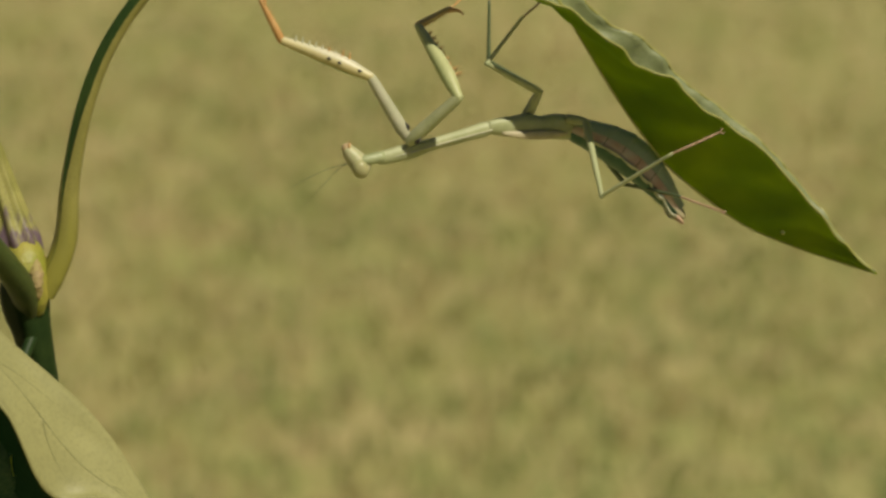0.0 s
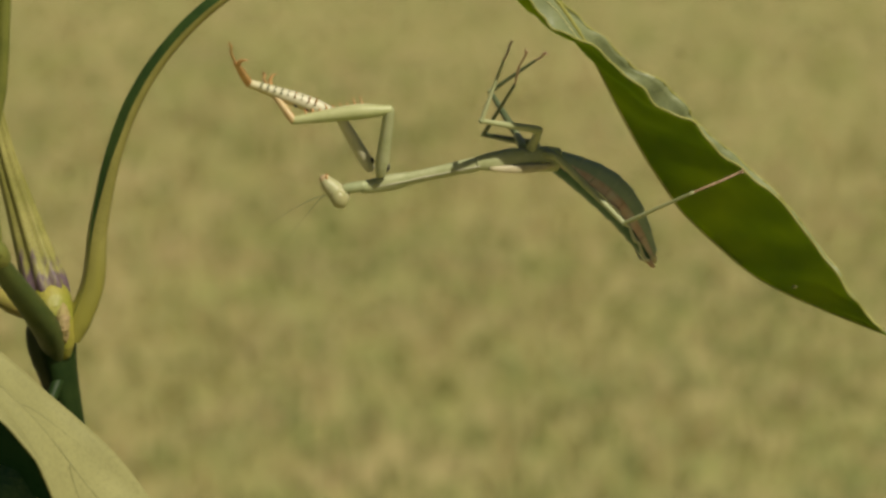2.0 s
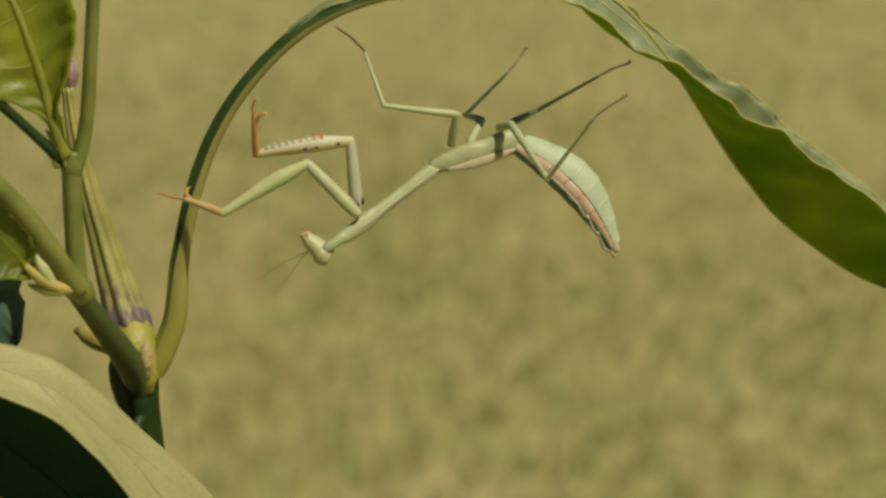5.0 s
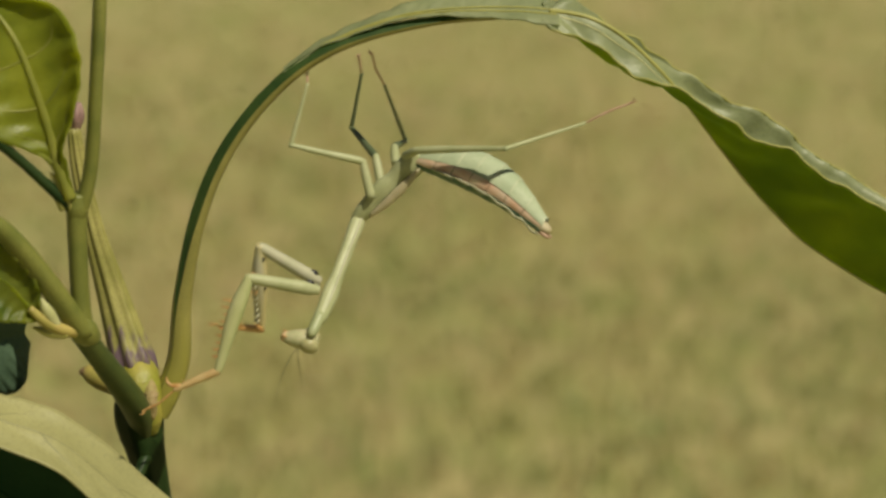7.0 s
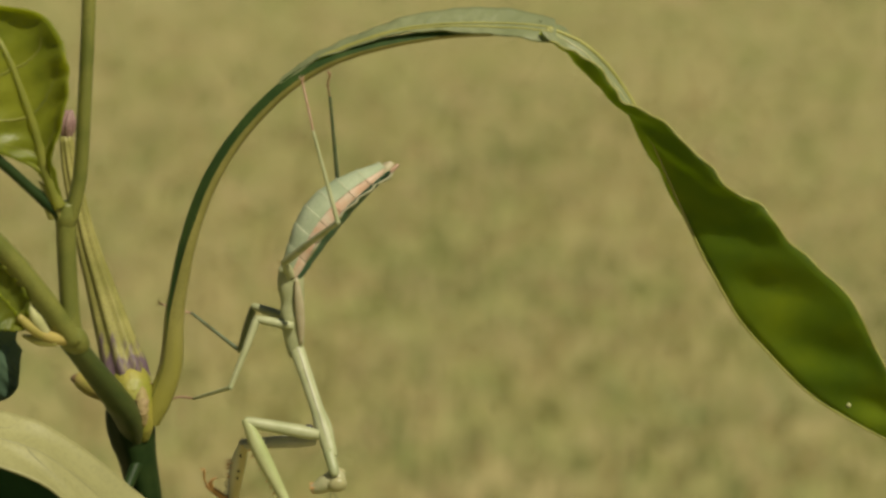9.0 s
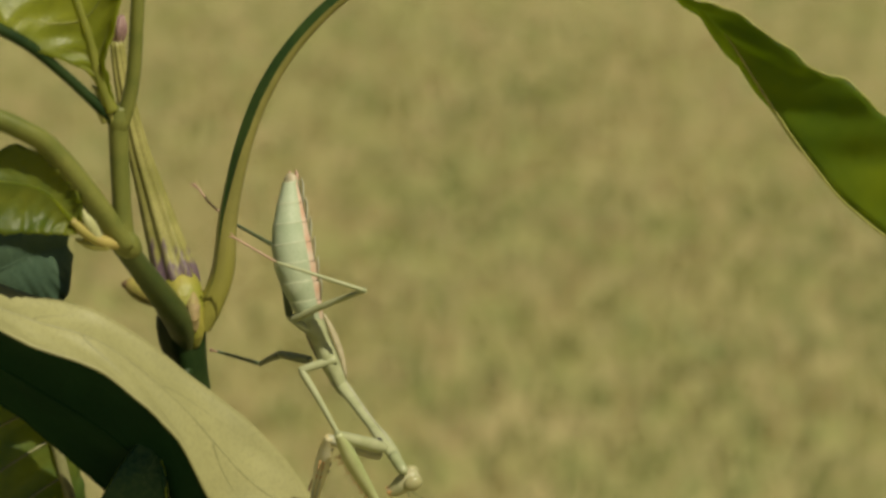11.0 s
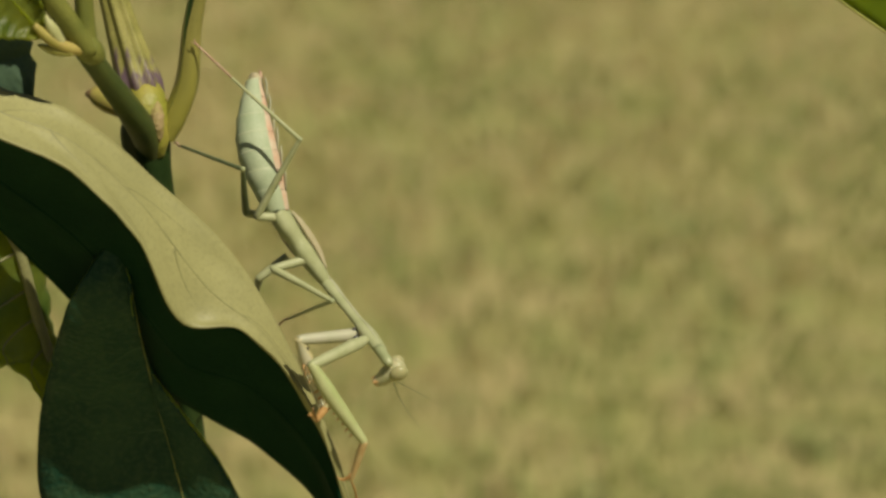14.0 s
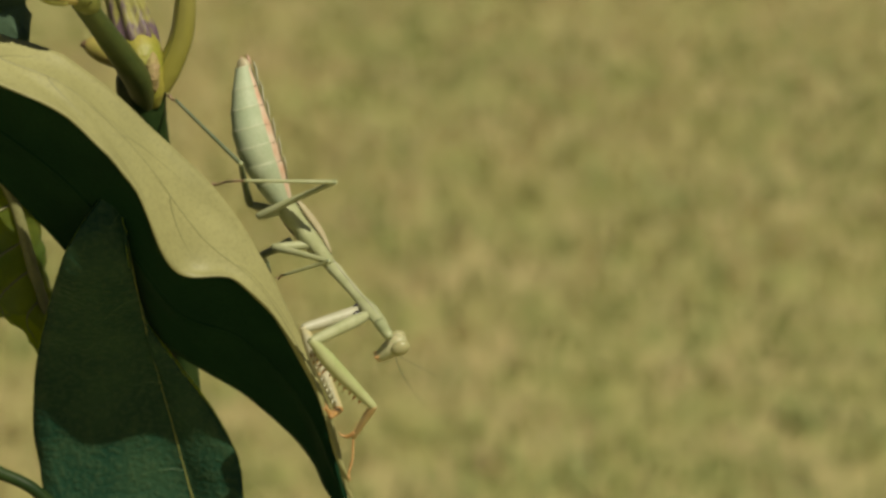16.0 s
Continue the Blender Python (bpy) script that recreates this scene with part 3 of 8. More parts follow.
    for i in range(7):
        part("vein", b.vein(bmesh.new(), 0.06 + 0.12 * i, -1, 0.16, 0.26, 0.86, 0.22), vein_olive, ob)
    stick("side_stem", [(-20.8, 4.8, -51.5), (-17, 6, -64), (-10, 10, -90), (0, 13, -125), (6, 14.4, -150)], [1.1, 1.2, 1.3, 1.5, 1.6], stem_grey, plant, "thin grey olive side stem", sides=10, n=40)
    stick("side_stem", [(-45, -10, -62), (-32, -12, -70), (-22, -12, -76), (-8, -6, -98), (6, 6, -125)], [1.1, 1.2, 1.2, 1.4, 1.5], stem_dark, plant, "dark green side stem", sides=10, n=30)
    stick("side_stem", [(-46, -14, -72), (-33, -14, -76), (-24, -14, -84), (-8, -6, -108), (6, 6, -135)], [1.0, 1.1, 1.2, 1.4, 1.5], stem_dark, plant, "dark green side stem", sides=10, n=30)


def leaf_on(owner, b, mat, vmat, label, r, veins, vr):
    """A leaf that is a sub-part: its midrib and veins lie in the one mesh."""
    bm = b.sheet(0.3)
    b.rib(bm, r, r * 0.25, 1)
    for i in range(veins):
        for s in (-1, 1):
            b.vein(bm, 0.08 + 0.7 * i / veins, s, 0.28, vr * 0.8, 0.85, 0.0, 1)
    return part("leaf_blade", bm, [mat, vmat], owner, label)


build_plant()

# the long arching petiole with winged upper end, and its heavy blade
ARCH = [(0.2, -0.6, -0.8), (2.0, -0.3, 3.2), (4.2, 0, 9.8), (5.2, 0, 20.3), (7.8, 0, 32.7), (11.6, 0, 43.0), (17.2, 0, 52.0), (24.7, 0, 59.9), (32.4, 0.2, 64.9), (41.3, 0.4, 67.9), (52.1, 0.4, 69.9), (61.8, 0.3, 70.5), (69.5, 0.3, 70.5)]
PETIOLE_R = [1.9, 2.2, 2.1, 1.7, 1.55, 1.5, 1.4, 1.35, 1.25, 1.05, 0.85, 0.7, 0.4]
HINGE = Vector((70.6, 0, 71.1)) * MM


def grooved(pts, radii, n, sides, first, mid, half):
    """The petiole and the sunken groove that runs along its outer side: two meshes. mid, half: the groove's middle and half width round the girth, degrees."""
    c, r = spline(pts, n), spline([[x] for x in radii], n)[:, 0]
    t = np.gradient(c, axis=0)
    out = bmesh.new(), bmesh.new()
    rings = [[], []]
    for i in range(n):
        x = t[i] / np.linalg.norm(t[i])
        z = np.array((0, -1, 0.2)) - x * (np.array((0, -1, 0.2)) @ x)
        z /= np.linalg.norm(z)
        y = np.cross(z, x)
        grown = min(1, max(0.03, (i - first) / 16))
        turned = mid + 16 * max(0, i / n - 0.5) / 0.5
        lo, hi = turned - half * grown, turned + half * grown
        for k in (0, 1):
            ring = []
            for q in range(sides + 1):
                a = radians(hi + (360 + lo - hi) * q / sides if k == 0 else lo + (hi - lo) * q / sides)
                f = 1 + 0.02 * math.cos(5 * a) + 0.03 * noise.noise((i * 0.35, math.cos(a), math.sin(a)))
                if k == 1:
                    f *= 1.0 - 0.30 * grown * math.sin(math.pi * q / sides) ** 0.8
                ring.append(out[k].verts.new((c[i] + (y * math.cos(a) + z * math.sin(a)) * r[i] * f) * MM))
            rings[k].append(ring)
    for k in (0, 1):
        for i in range(n - 1):
            for q in range(sides):
                a, b = rings[k][i], rings[k][i + 1]
                out[k].faces.new((a[q], a[q + 1], b[q + 1], b[q]))
    return out


def arching_leaf():
    skin, lane = grooved(ARCH, PETIOLE_R, 100, 16, 20, 58, 44)
    pet = part("petiole", skin, stem_arch, plant, "long arching olive green petiole with shade-dark groove")
    # real groove, widened and darkened to paint the petiole's shaded outer side
    part("groove", lane, stem_groove_shade, pet, "dark green groove with shade put into its colour")
    mids = [(24.5, -0.2, 61.2), (30.0, 0, 64.9), (34.0, 0, 66.7), (38.0, 0, 68.3), (42.8, 0, 69.9), (47.7, 0, 70.9), (52.6, 0, 71.4), (57.5, 0, 71.6), (62.4, 0, 71.6), (67.2, 0, 71.5), (72.2, 0, 71.0)]
    w = Blade(mids, [(m[0], -v, m[2] - d) for m, v, d in zip(mids, (0.3, 0.4, 0.45, 0.5, 0.6, 0.7, 1.0, 1.5, 2.0, 2.5, 2.7), (0.1, 0.1, 0.2, 0.25, 0.3, 0.4, 0.6, 0.9, 1.3, 1.8, 1.9))],
              [(m[0] - 0.2, v, m[2] + d) for m, v, d in zip(mids, (0.5, 1.2, 1.5, 1.8, 2.1, 2.4, 2.7, 3.0, 3.2, 3.3, 2.9), (0.3, 1.0, 1.2, 1.4, 1.6, 2.0, 2.3, 2.6, 2.6, 2.1, 1.5))], 0.1, 0.25, 8, 60, 6, 0.05)
    wing = w.sheet(0.3, 0, 1)
    for s, f in ((-0.2, 0.2), (0.12, 0.2)):
        tube(wing, [w.at(u, s, 0.14) for u in np.linspace(0.12, 0.99, 24)], [f] * 24, sides=6, n=70, mat=2)
    part("leaf_wing", wing, [leaf_upper, leaf_green, vein_yellow], pet, "narrow green leaf wing along the petiole")
    # the blade is a trough: its near half sags and turns up again to a wavy margin, further out the midrib is the keel
    b = Blade([(-1.2, 0, 0.0), (1.5, 0, 0.1), (6.4, 0, -0.8), (11.2, 0, -3.2), (16.0, 0, -7.2), (20.9, 0, -12.5), (25.6, 0, -18.7), (30.7, 0, -25.6), (35.6, 0, -31.9), (40.5, 0, -37.4), (45.5, 0, -42.4), (55.5, 0, -49.3), (62.2, 0, -52.9), (70, 0, -55.5), (78.3, 0, -57.7), (86.4, 0, -59.6)],
              [(-1.2, -2.2, -1.3), (1.5, -3.7, -2.4), (6.6, -4.8, -3.7), (11.5, -5.6, -6.9), (16.5, -6.2, -9.1), (22.5, -6.8, -12.1), (30.2, -7.4, -16.3), (36.5, -8.0, -20.3), (42.5, -8.5, -22.1), (47.3, -8.5, -26.3), (53.5, -8.5, -29.5), (62, -8.2, -34.7), (67.5, -7.4, -41.7), (74.0, -5, -48.0), (80, -2.6, -54.1), (86.5, 0, -59.5)],
              [(-1.2, 2.3, 1.2), (1.5, 3.5, 1.5), (6.2, 4.6, -0.5), (11.0, 5.6, -4.1), (16.0, 6.2, -8.1), (23.0, 6.8, -12.7), (30.2, 7.4, -17.7), (37.0, 8.0, -20.9), (43.0, 8.5, -25.5), (48.5, 8.5, -30.1), (54.0, 8.5, -32.9), (63, 8.2, -39.3), (69, 7.4, -43.9), (74.5, 5, -49.3), (80, 2.6, -54.5), (86.3, 0, -59.7)],
              0.7, 1.0, 9, 110, 11, 0.42, [0.5, 1.2, 2.8, 3.3, 3.0, 2.0, 0.9, 0.4, 0.2, 0, 0, 0, 0, 0, 0, 0], [0.1, 0.3, 1.0, 1.4, 1.6, 1.8, 2.0, 2.0, 1.8, 1.6, 1.4, 1.0, 0.8, 0.5, 0.2, 0])
    bm = b.sheet(0.32, 0, 1)
    b.rib(bm, 0.42, 0.2, 4, 0.03)
    for s in (-0.10, 0.10):
        tube(bm, [b.at(u, s, 0.12) for u in np.linspace(0.03, 0.62, 40)], [0.17 - 0.002 * i for i in range(40)], sides=6, n=110, mat=2)
    for i in range(9):
        for s in (-1, 1):
            b.vein(bm, 0.16 + 0.70 * (i + (0.35 if s > 0 else 0)) / 9, s, 0.17, 0.14, 0.9, -0.02, 3)
    for s in (-1, 1):
        tube(bm, [b.at(u, s) for u in np.linspace(0.03, 0.99, 60)], [0.02] + [0.19] * 59, sides=6, n=180, mat=4)
    tube(bm, [b.at(0.84, -0.18, -0.1), b.at(0.84, -0.18, -0.45)], [0.5, 0.35], sides=9, n=4, mat=2)
    bl = part("leaf_blade", bm, [leaf_upper, leaf_green, vein_pale, vein_green, vein_yellow], pet, "large green arching leaf blade with wavy margin")
    bl.location = HINGE
    return pet, bl


arch_petiole, arch_blade = arching_leaf()


# ---- the mantis ----
mantis = tagged(new("mantis"), "pale green praying mantis nymph with orange foreleg tips clinging to plant", "mantis")


def mantis_body():
    # abdomen: overlapping plates, tail along -x, back towards +z
    core = tube(bmesh.new(), [(0.5, 0, 0), (-3, 0, -1.1), (-9, 0, -2.4), (-15, 0, -2.6), (-21, 0, -1.7), (-25.5, 0, -0.4)], [1.3, 2.2, 2.95, 2.95, 1.9, 0.5], sides=18, n=30, up=(0, 0, 1), flat=0.8)
    ab = parts["abdomen"] = part("abdomen", core, shell_olive_leg_shade, mantis, "green abdomen with pink side stripe")
    r = [2.1, 2.8, 3.4, 3.7, 3.6, 3.15, 2.4, 1.5]
    sag = lambda x: -0.3 - 2.4 * math.sin(math.pi * min(1, max(0, -x / 26)))
    for i in range(7):
        x0, x1 = -0.4 - 3.55 * i, -0.4 - 3.55 * (i + 1.1)
        a, b = r[i], r[i + 1]
        for nm, mid, half, m, lab, xs in (("tergite", 90, 67, shell_back, "dark green back plate", 1.0), ("sternite", 270, 77, shell_belly, "pale grey green belly plate", 1.0),
                                          ("pleurite", 0, 25, shell_side, "pink side plate", 0.88), ("pleurite", 180, 25, shell_side, "pink side plate", 0.88)):
            bm = bmesh.new()
            rings = []
            xe = x0 + (x1 - x0) * xs
            for u, rr in ((0, a * 0.982), (0.4, (a + b) * 0.498), (0.85, b * 1.012), (1, b * 1.003)):
                x = x0 + (xe - x0) * u
                rr *= 0.985 if xs < 1 else 1
                rings.append([bm.verts.new((x * MM, rr * math.cos(radians(mid - half + 2 * half * k / 10)) * MM, (rr * (1.2 if nm == "sternite" else 0.8) * math.sin(radians(mid - half + 2 * half * k / 10)) + sag(x)) * MM)) for k in range(11)])
            for u, v in zip(rings, rings[1:]):
                for k in range(10):
                    bm.faces.new((u[k], u[k + 1], v[k + 1], v[k]))
            bmesh.ops.recalc_face_normals(bm, faces=bm.faces[:])
            bmesh.ops.solidify(bm, geom=bm.faces[:], thickness=0.06 * MM)
            part(nm, bm, m, ab, lab).data.set_sharp_from_angle(angle=0.7)
        bm = bmesh.new()
        band = [[bm.verts.new((x * MM, b * q * math.cos(radians(198 + 14.4 * k)) * MM, (b * 1.2 * q * math.sin(radians(198 + 14.4 * k)) + sag(x)) * MM)) for k in range(11)] for x, q in ((x1 + 0.34, 1.004), (x1 + 0.27, 1.013), (x1 + 0.06, 1.013), (x1 - 0.02, 0.99))]
        for u, v in zip(band, band[1:]):
            for k in range(10):
                bm.faces.new((u[k], u[k + 1], v[k + 1], v[k]))
        bmesh.ops.recalc_face_normals(bm, faces=bm.faces[:])
        part("plate_rim", bm, shell_rim, ab, "pale plate rim")
        for s in (-1, 1):
            if i > 0:
                stick("side_flap", [(x0 + 0.2, s * a * 0.90, sag(x0) + 1.0), (x1 + 1.2, s * b * 1.02, sag(x1) + 1.3), (x1 + 0.3, s * b * 1.06, sag(x1) + 1.2), (x1 - 0.5, s * b * (1.17 if i < 5 else 1.06), sag(x1) + 1.2)], [0.2, 0.5, 0.4, 0.06], shell_white, ab, "pale pointed side flap", sides=6, n=12, up=(0, s * 0.6, 1), flat=0.4)
    stick("tail_plate", [(-24.4, 0, -0.5), (-25.6, 0, -0.35), (-26.6, 0, -0.3), (-27.1, 0, -0.3)], [1.5, 1.4, 1.0, 0.4], shell_tan, ab, "blunt pale tail plate", sides=14, n=14, up=(0, 0, 1), flat=0.75)
    for s in (-1, 1):
        stick("cercus", [(-25.4, s * 0.7, 0.4), (-26.6, s * 0.8, 0.6), (-27.5, s * 0.7, 0.7)], [0.4, 0.34, 0.15], shell_pink, ab, "short pinkish cercus", sides=8, n=8, up=(0, 0, 1))
    # middle body, centred, head along +x
    bm = tube(bmesh.new(), [(-8.4, 0, -0.3), (-5.5, 0, -0.5), (-2.2, 0, -0.3), (0.6, 0, -0.5), (3.6, 0, -0.3), (6, 0, -0.2), (8.0, 0, 0)], [1.8, 1.95, 1.7, 1.8, 1.55, 1.3, 0.95], sides=18, n=40, up=(0, 0, 1), flat=1.22, ridges=3, depth=0.06)
    me = parts["mesothorax"] = part("mesothorax", bm, shell_green, mantis, "pale green middle body")
    for s in (-1, 1):
        stick("wing_pad", [(5.6, s * 1.3, 0.7), (1.5, s * 2.1, 0.7), (-3, s * 2.4, 0.5), (-7.0, s * 2.3, 0.2)], [0.3, 0.75, 0.8, 0.25], shell_tan, me, "tan edged wing pad", sides=8, n=16, up=(0, 1, 0.2), flat=0.4)
    # long neck shield, head along +x
    bm = tube(bmesh.new(), [(-0.8, 0, 0), (1.5, 0, 0.1), (6, 0, 0.1), (12, 0, 0.15), (15.5, 0, 0.2), (18.4, 0, 0.2), (20.6, 0, 0.1), (21.6, 0, 0)],
              [0.75, 1.02, 0.86, 0.82, 1.08, 1.02, 0.92, 0.8], sides=14, n=36, up=(0, 0, 1), flat=1.35)
    pr = parts["prothorax"] = part("prothorax", bm, shell_green, mantis, "long slim pale green prothorax")
    stick("keel", [(0.6, 0, 1.2), (6, 0, 1.2), (12, 0, 1.2), (16, 0, 1.6), (20, 0, 1.25)], [0.18, 0.2, 0.18, 0.2, 0.1], shell_dusk, pr, "darker back keel", sides=6, n=20)
    for s in (-1, 1):
        stick("margin", [(0, s * 1.0, 0.3), (6, s * 0.86, 0.3), (12, s * 0.82, 0.3), (15.5, s * 1.05, 0.3), (20, s * 0.85, 0.2)], [0.15, 0.16, 0.16, 0.18, 0.1], shell_white, pr, "pale side margin", sides=6, n=20)
    stick("neck", [(20.4, 0, -0.1), (22.4, 0, -0.2), (24.2, 0, -0.3), (25.2, 0, -0.3)], [1.05, 1.0, 0.95, 0.5], shell_dusk, pr, "soft green neck", sides=10, n=8)
    # head: crown towards -x, mouth towards +x, face towards +z
    bm = tube(bmesh.new(), [(-3.3, 0, 0.1), (-2.9, 0, 0.1), (-1.8, 0, 0.1), (0, 0, 0), (1.5, 0, 0), (2.6, 0, -0.1)], [0.5, 1.35, 1.85, 1.75, 1.4, 0.95], sides=16, n=26, up=(0, 0, 1), flat=0.95)
    hd = parts["head"] = part("head", bm, shell_head, mantis, "small triangular pale green head")
    for s in (-1, 1):
        bm = bmesh.new()
        bmesh.ops.create_uvsphere(bm, u_segments=16, v_segments=12, radius=1.5 * MM)
        bmesh.ops.transform(bm, matrix=Matrix.Translation(Vector((-1.75, s * 1.45, 0.15)) * MM) @ Matrix.Rotation(0.3, 4, "Y") @ Matrix.Diagonal((1.18, 0.75, 0.98, 1)), verts=bm.verts[:])
        part("eye", bm, eye_green, hd, "bulging pale eye")
        stick("antenna", [(0.1, s * 0.4, 1.3), (0.8 - s * 0.5, s * 0.8, 3.6), (1.2 - s * 1.5, s * 1.3, 8.2), (1.2 - s * 2.4, s * 1.6, 14.0)], [0.08, 0.06, 0.045, 0.02], shell_olive_leg_shade, hd, "hair-thin brown antenna", sides=5, n=24)
        stick("palp", [(1.8, s * 0.6, -0.5), (2.7, s * 0.7, -0.9), (3.0, s * 0.5, -1.2)], [0.2, 0.2, 0.1], shell_orange, hd, "tiny pink mouth palp", sides=6, n=8)
    stick("brow", [(-0.6, -1.2, 1.0), (-0.2, 0, 1.45), (-0.6, 1.2, 1.0)], [0.2, 0.28, 0.2], shell_dusk, hd, "ridge between the antennae", sides=6, n=10)
    stick("face_plate", [(0.3, 0, 0.75), (1.2, 0, 0.75), (2.0, 0, 0.55)], [0.75, 0.85, 0.55], shell_peach, hd, "peach face plate", sides=10, n=10)
    stick("mouth", [(1.5, 0, -0.05), (2.4, 0, -0.1), (3.0, 0, -0.15), (3.3, 0, -0.2)], [0.9, 0.95, 0.8, 0.3], shell_peach, hd, "orange pink mouth", sides=12, n=12)


def mantis_foreleg(side, sg):
    tone = shell_orange if side == "far" else shell_fawn

    def p(nm, bm, m, lab):
        parts[side + "_" + nm] = part(nm, bm, m, mantis, lab)

    p("fore_coxa", tube(bmesh.new(), [(-0.4, 0, 0), (2, 0, 0), (7, 0, 0), (11.5, 0, 0), (12.8, 0, 0)], [0.85, 1.2, 1.1, 0.95, 0.75], sides=12, n=20, up=(0, 0, 1)), shell_green if side == "near" else shell_white, "long pale foreleg coxa")
    co = parts[side + "_fore_coxa"]
    stick("coxa_spot", [(0.5, 0, -0.75), (1.3, 0, -1.05), (2.2, 0, -1.15)], [0.2, 0.5, 0.2], shell_black, co, "black spot at the coxa root", sides=8, n=8)
    p("fore_femur", tube(bmesh.new(), [(-0.5, 0, 0), (1.2, 0, 0), (4.5, 0, 0.2), (8, 0, 0.25), (13, 0, 0.1), (16.4, 0, 0), (17.3, 0, 0)], [0.75, 1.0, 1.36, 1.34, 1.02, 0.78, 0.6], sides=14, n=30, up=(0, 0, 1), flat=1.0), femur_outer if side == "near" else femur_inner,
      "spiny pale green raptorial femur" if side == "near" else "cream inner face of spiny femur")
    fe = parts[side + "_fore_femur"]
    for i in range(9):
        x = 4.6 + 1.25 * i
        big = 1.0 + (0.9 if i in (0, 1) else 0.35 * (i % 2))
        for s in (-1, 1):
            stick("spine", [(x, s * 0.25, 1.2 - 0.05 * i), (x + 0.1, s * 0.35, 1.65 - 0.06 * i), (x + 0.3, s * 0.35, 1.6 + (0.8 if side == "near" else 0.6) * big - 0.07 * i)], [0.28, 0.2, 0.05], shell_orange if (i in (0, 1, 3) or side == "near") else shell_white, fe, "short sharp spine", sides=5, n=6)
    for x in (1.6, 5.4, 7.4) if side == "far" else ():
        stick("spot", [(x, -sg * 1.12 if x > 3 else -sg * 0.92, 0.35), (x + 0.45, -sg * 1.34 if x > 3 else -sg * 1.05, 0.35), (x + 0.9, -sg * 1.14 if x > 3 else -sg * 0.95, 0.35)], [0.1, 0.26, 0.1], shell_black, fe, "black spot", sides=8, n=8)
    p("fore_tibia", tube(bmesh.new(), [(-0.3, 0, 0), (1, 0, 0), (4.5, 0, 0), (7, 0, 0), (8.2, 0, 0)], [0.7, 0.75, 0.62, 0.5, 0.35], sides=10, n=18, up=(0, 0, 1)), tone, "orange toothed foreleg tibia" if side == "far" else "pale orange toothed foreleg tibia")
    ti = parts[side + "_fore_tibia"]
    stick("claw", [(6.8, 0, 0.2), (8.2, 0, 0.9), (8.7, 0, 1.9), (8.4, 0, 2.7)], [0.45, 0.35, 0.22, 0.04], shell_orange, ti, "dark hooked claw", sides=8, n=12)
    for i in range(6):
        stick("spine", [(2 + 0.8 * i, 0, 0.5), (2.2 + 0.8 * i, 0, 1.15)], [0.12, 0.03], shell_orange, ti, "", sides=5, n=4)
    tarsus(side, "fore", 7.0, 0.24, shell_orange)


def tarsus(side, which, ln, r, m):
    pts, rad = [], []
    for i in range(6):
        x = ln * (0 if i == 0 else 0.42 + 0.58 * (i - 1) / 4)
        pts += [(x, 0, 0.25 * math.sin(i)), (x + ln * 0.04, 0, 0.25 * math.sin(i))]
        rad += [r, r * 0.7]
    nm = which + "_tarsus"
    ob = parts[side + "_" + nm] = part(nm, tube(bmesh.new(), pts, rad, sides=7, n=34, up=(0, 0, 1)), m, mantis, "jointed thin foot")
    for s in (-1, 1):
        stick("foot_claw", [(ln, 0, 0), (ln + 0.5, s * 0.3, 0.1), (ln + 0.8, s * 0.45, -0.2)], [0.12, 0.1, 0.03], m, ob, "", sides=5, n=6)


def mantis_walking_leg(side, which, cox, fem, tib, tar):
    k = side + "_" + which + "_"
    # far legs take the darker olive: their shade is put into the colour
    limb = shell_green if side == "near" else shell_olive_leg_shade
    parts[k + "coxa"] = part(which + "_coxa", tube(bmesh.new(), [(-0.6, 0, 0), (cox * 0.4, 0, 0), (cox, 0, 0), (cox + 0.3, 0, 0)], [0.8, 0.85, 0.65, 0.4], sides=10, n=12, up=(0, 0, 1)), shell_green, mantis, "short green leg coxa")
    parts[k + "femur"] = part(which + "_femur", tube(bmesh.new(), [(-0.2, 0, 0), (1, 0, 0), (fem * 0.45, 0, 0.1), (fem - 0.8, 0, 0), (fem + 0.25, 0, 0)], [0.5, 0.72, 0.62, 0.45, 0.42], sides=9, n=20, up=(0, 0, 1)), limb, mantis, "slim pale green leg femur" if side == "near" else "slim leg femur, far side shade painted dark olive")
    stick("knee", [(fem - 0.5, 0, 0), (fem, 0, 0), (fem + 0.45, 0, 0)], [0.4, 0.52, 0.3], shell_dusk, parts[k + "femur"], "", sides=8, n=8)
    parts[k + "tibia"] = part(which + "_tibia", tube(bmesh.new(), [(-0.2, 0, 0), (1, 0, 0), (tib * 0.6, 0, 0), (tib + 0.2, 0, 0)], [0.36, 0.4, 0.32, 0.27], sides=8, n=18, up=(0, 0, 1)), limb, mantis, "thin green leg tibia" if side == "near" else "thin leg tibia, far side shade painted dark olive")
    tarsus(side, which, tar, 0.24, shell_pink)


mantis_body()
for side, sg in (("near", 1), ("far", -1)):
    mantis_foreleg(side, sg)
    mantis_walking_leg(side, "mid", 6, 13, 11, 6)
    mantis_walking_leg(side, "hind", 3.5, 17 if side == "near" else 14.5, 16, 9)


def nod(down, twist, yaw=0, bend=0):
    """The blade's pose at its hinge: degrees of droop, of turn about its own length, of swing across, and of the arch's bend below it."""
    foot = Vector((24.7, 0, 59.9)) * MM
    lean = Matrix.Translation(foot) @ pose(0, 0, 0, 0, bend, 0) @ Matrix.Translation(-foot)
    return lean @ Matrix.Translation(HINGE) @ pose(0, 0, 0, 0, down, yaw) @ Matrix.Rotation(radians(twist), 4, Vector((0.78, 0, -0.62)))


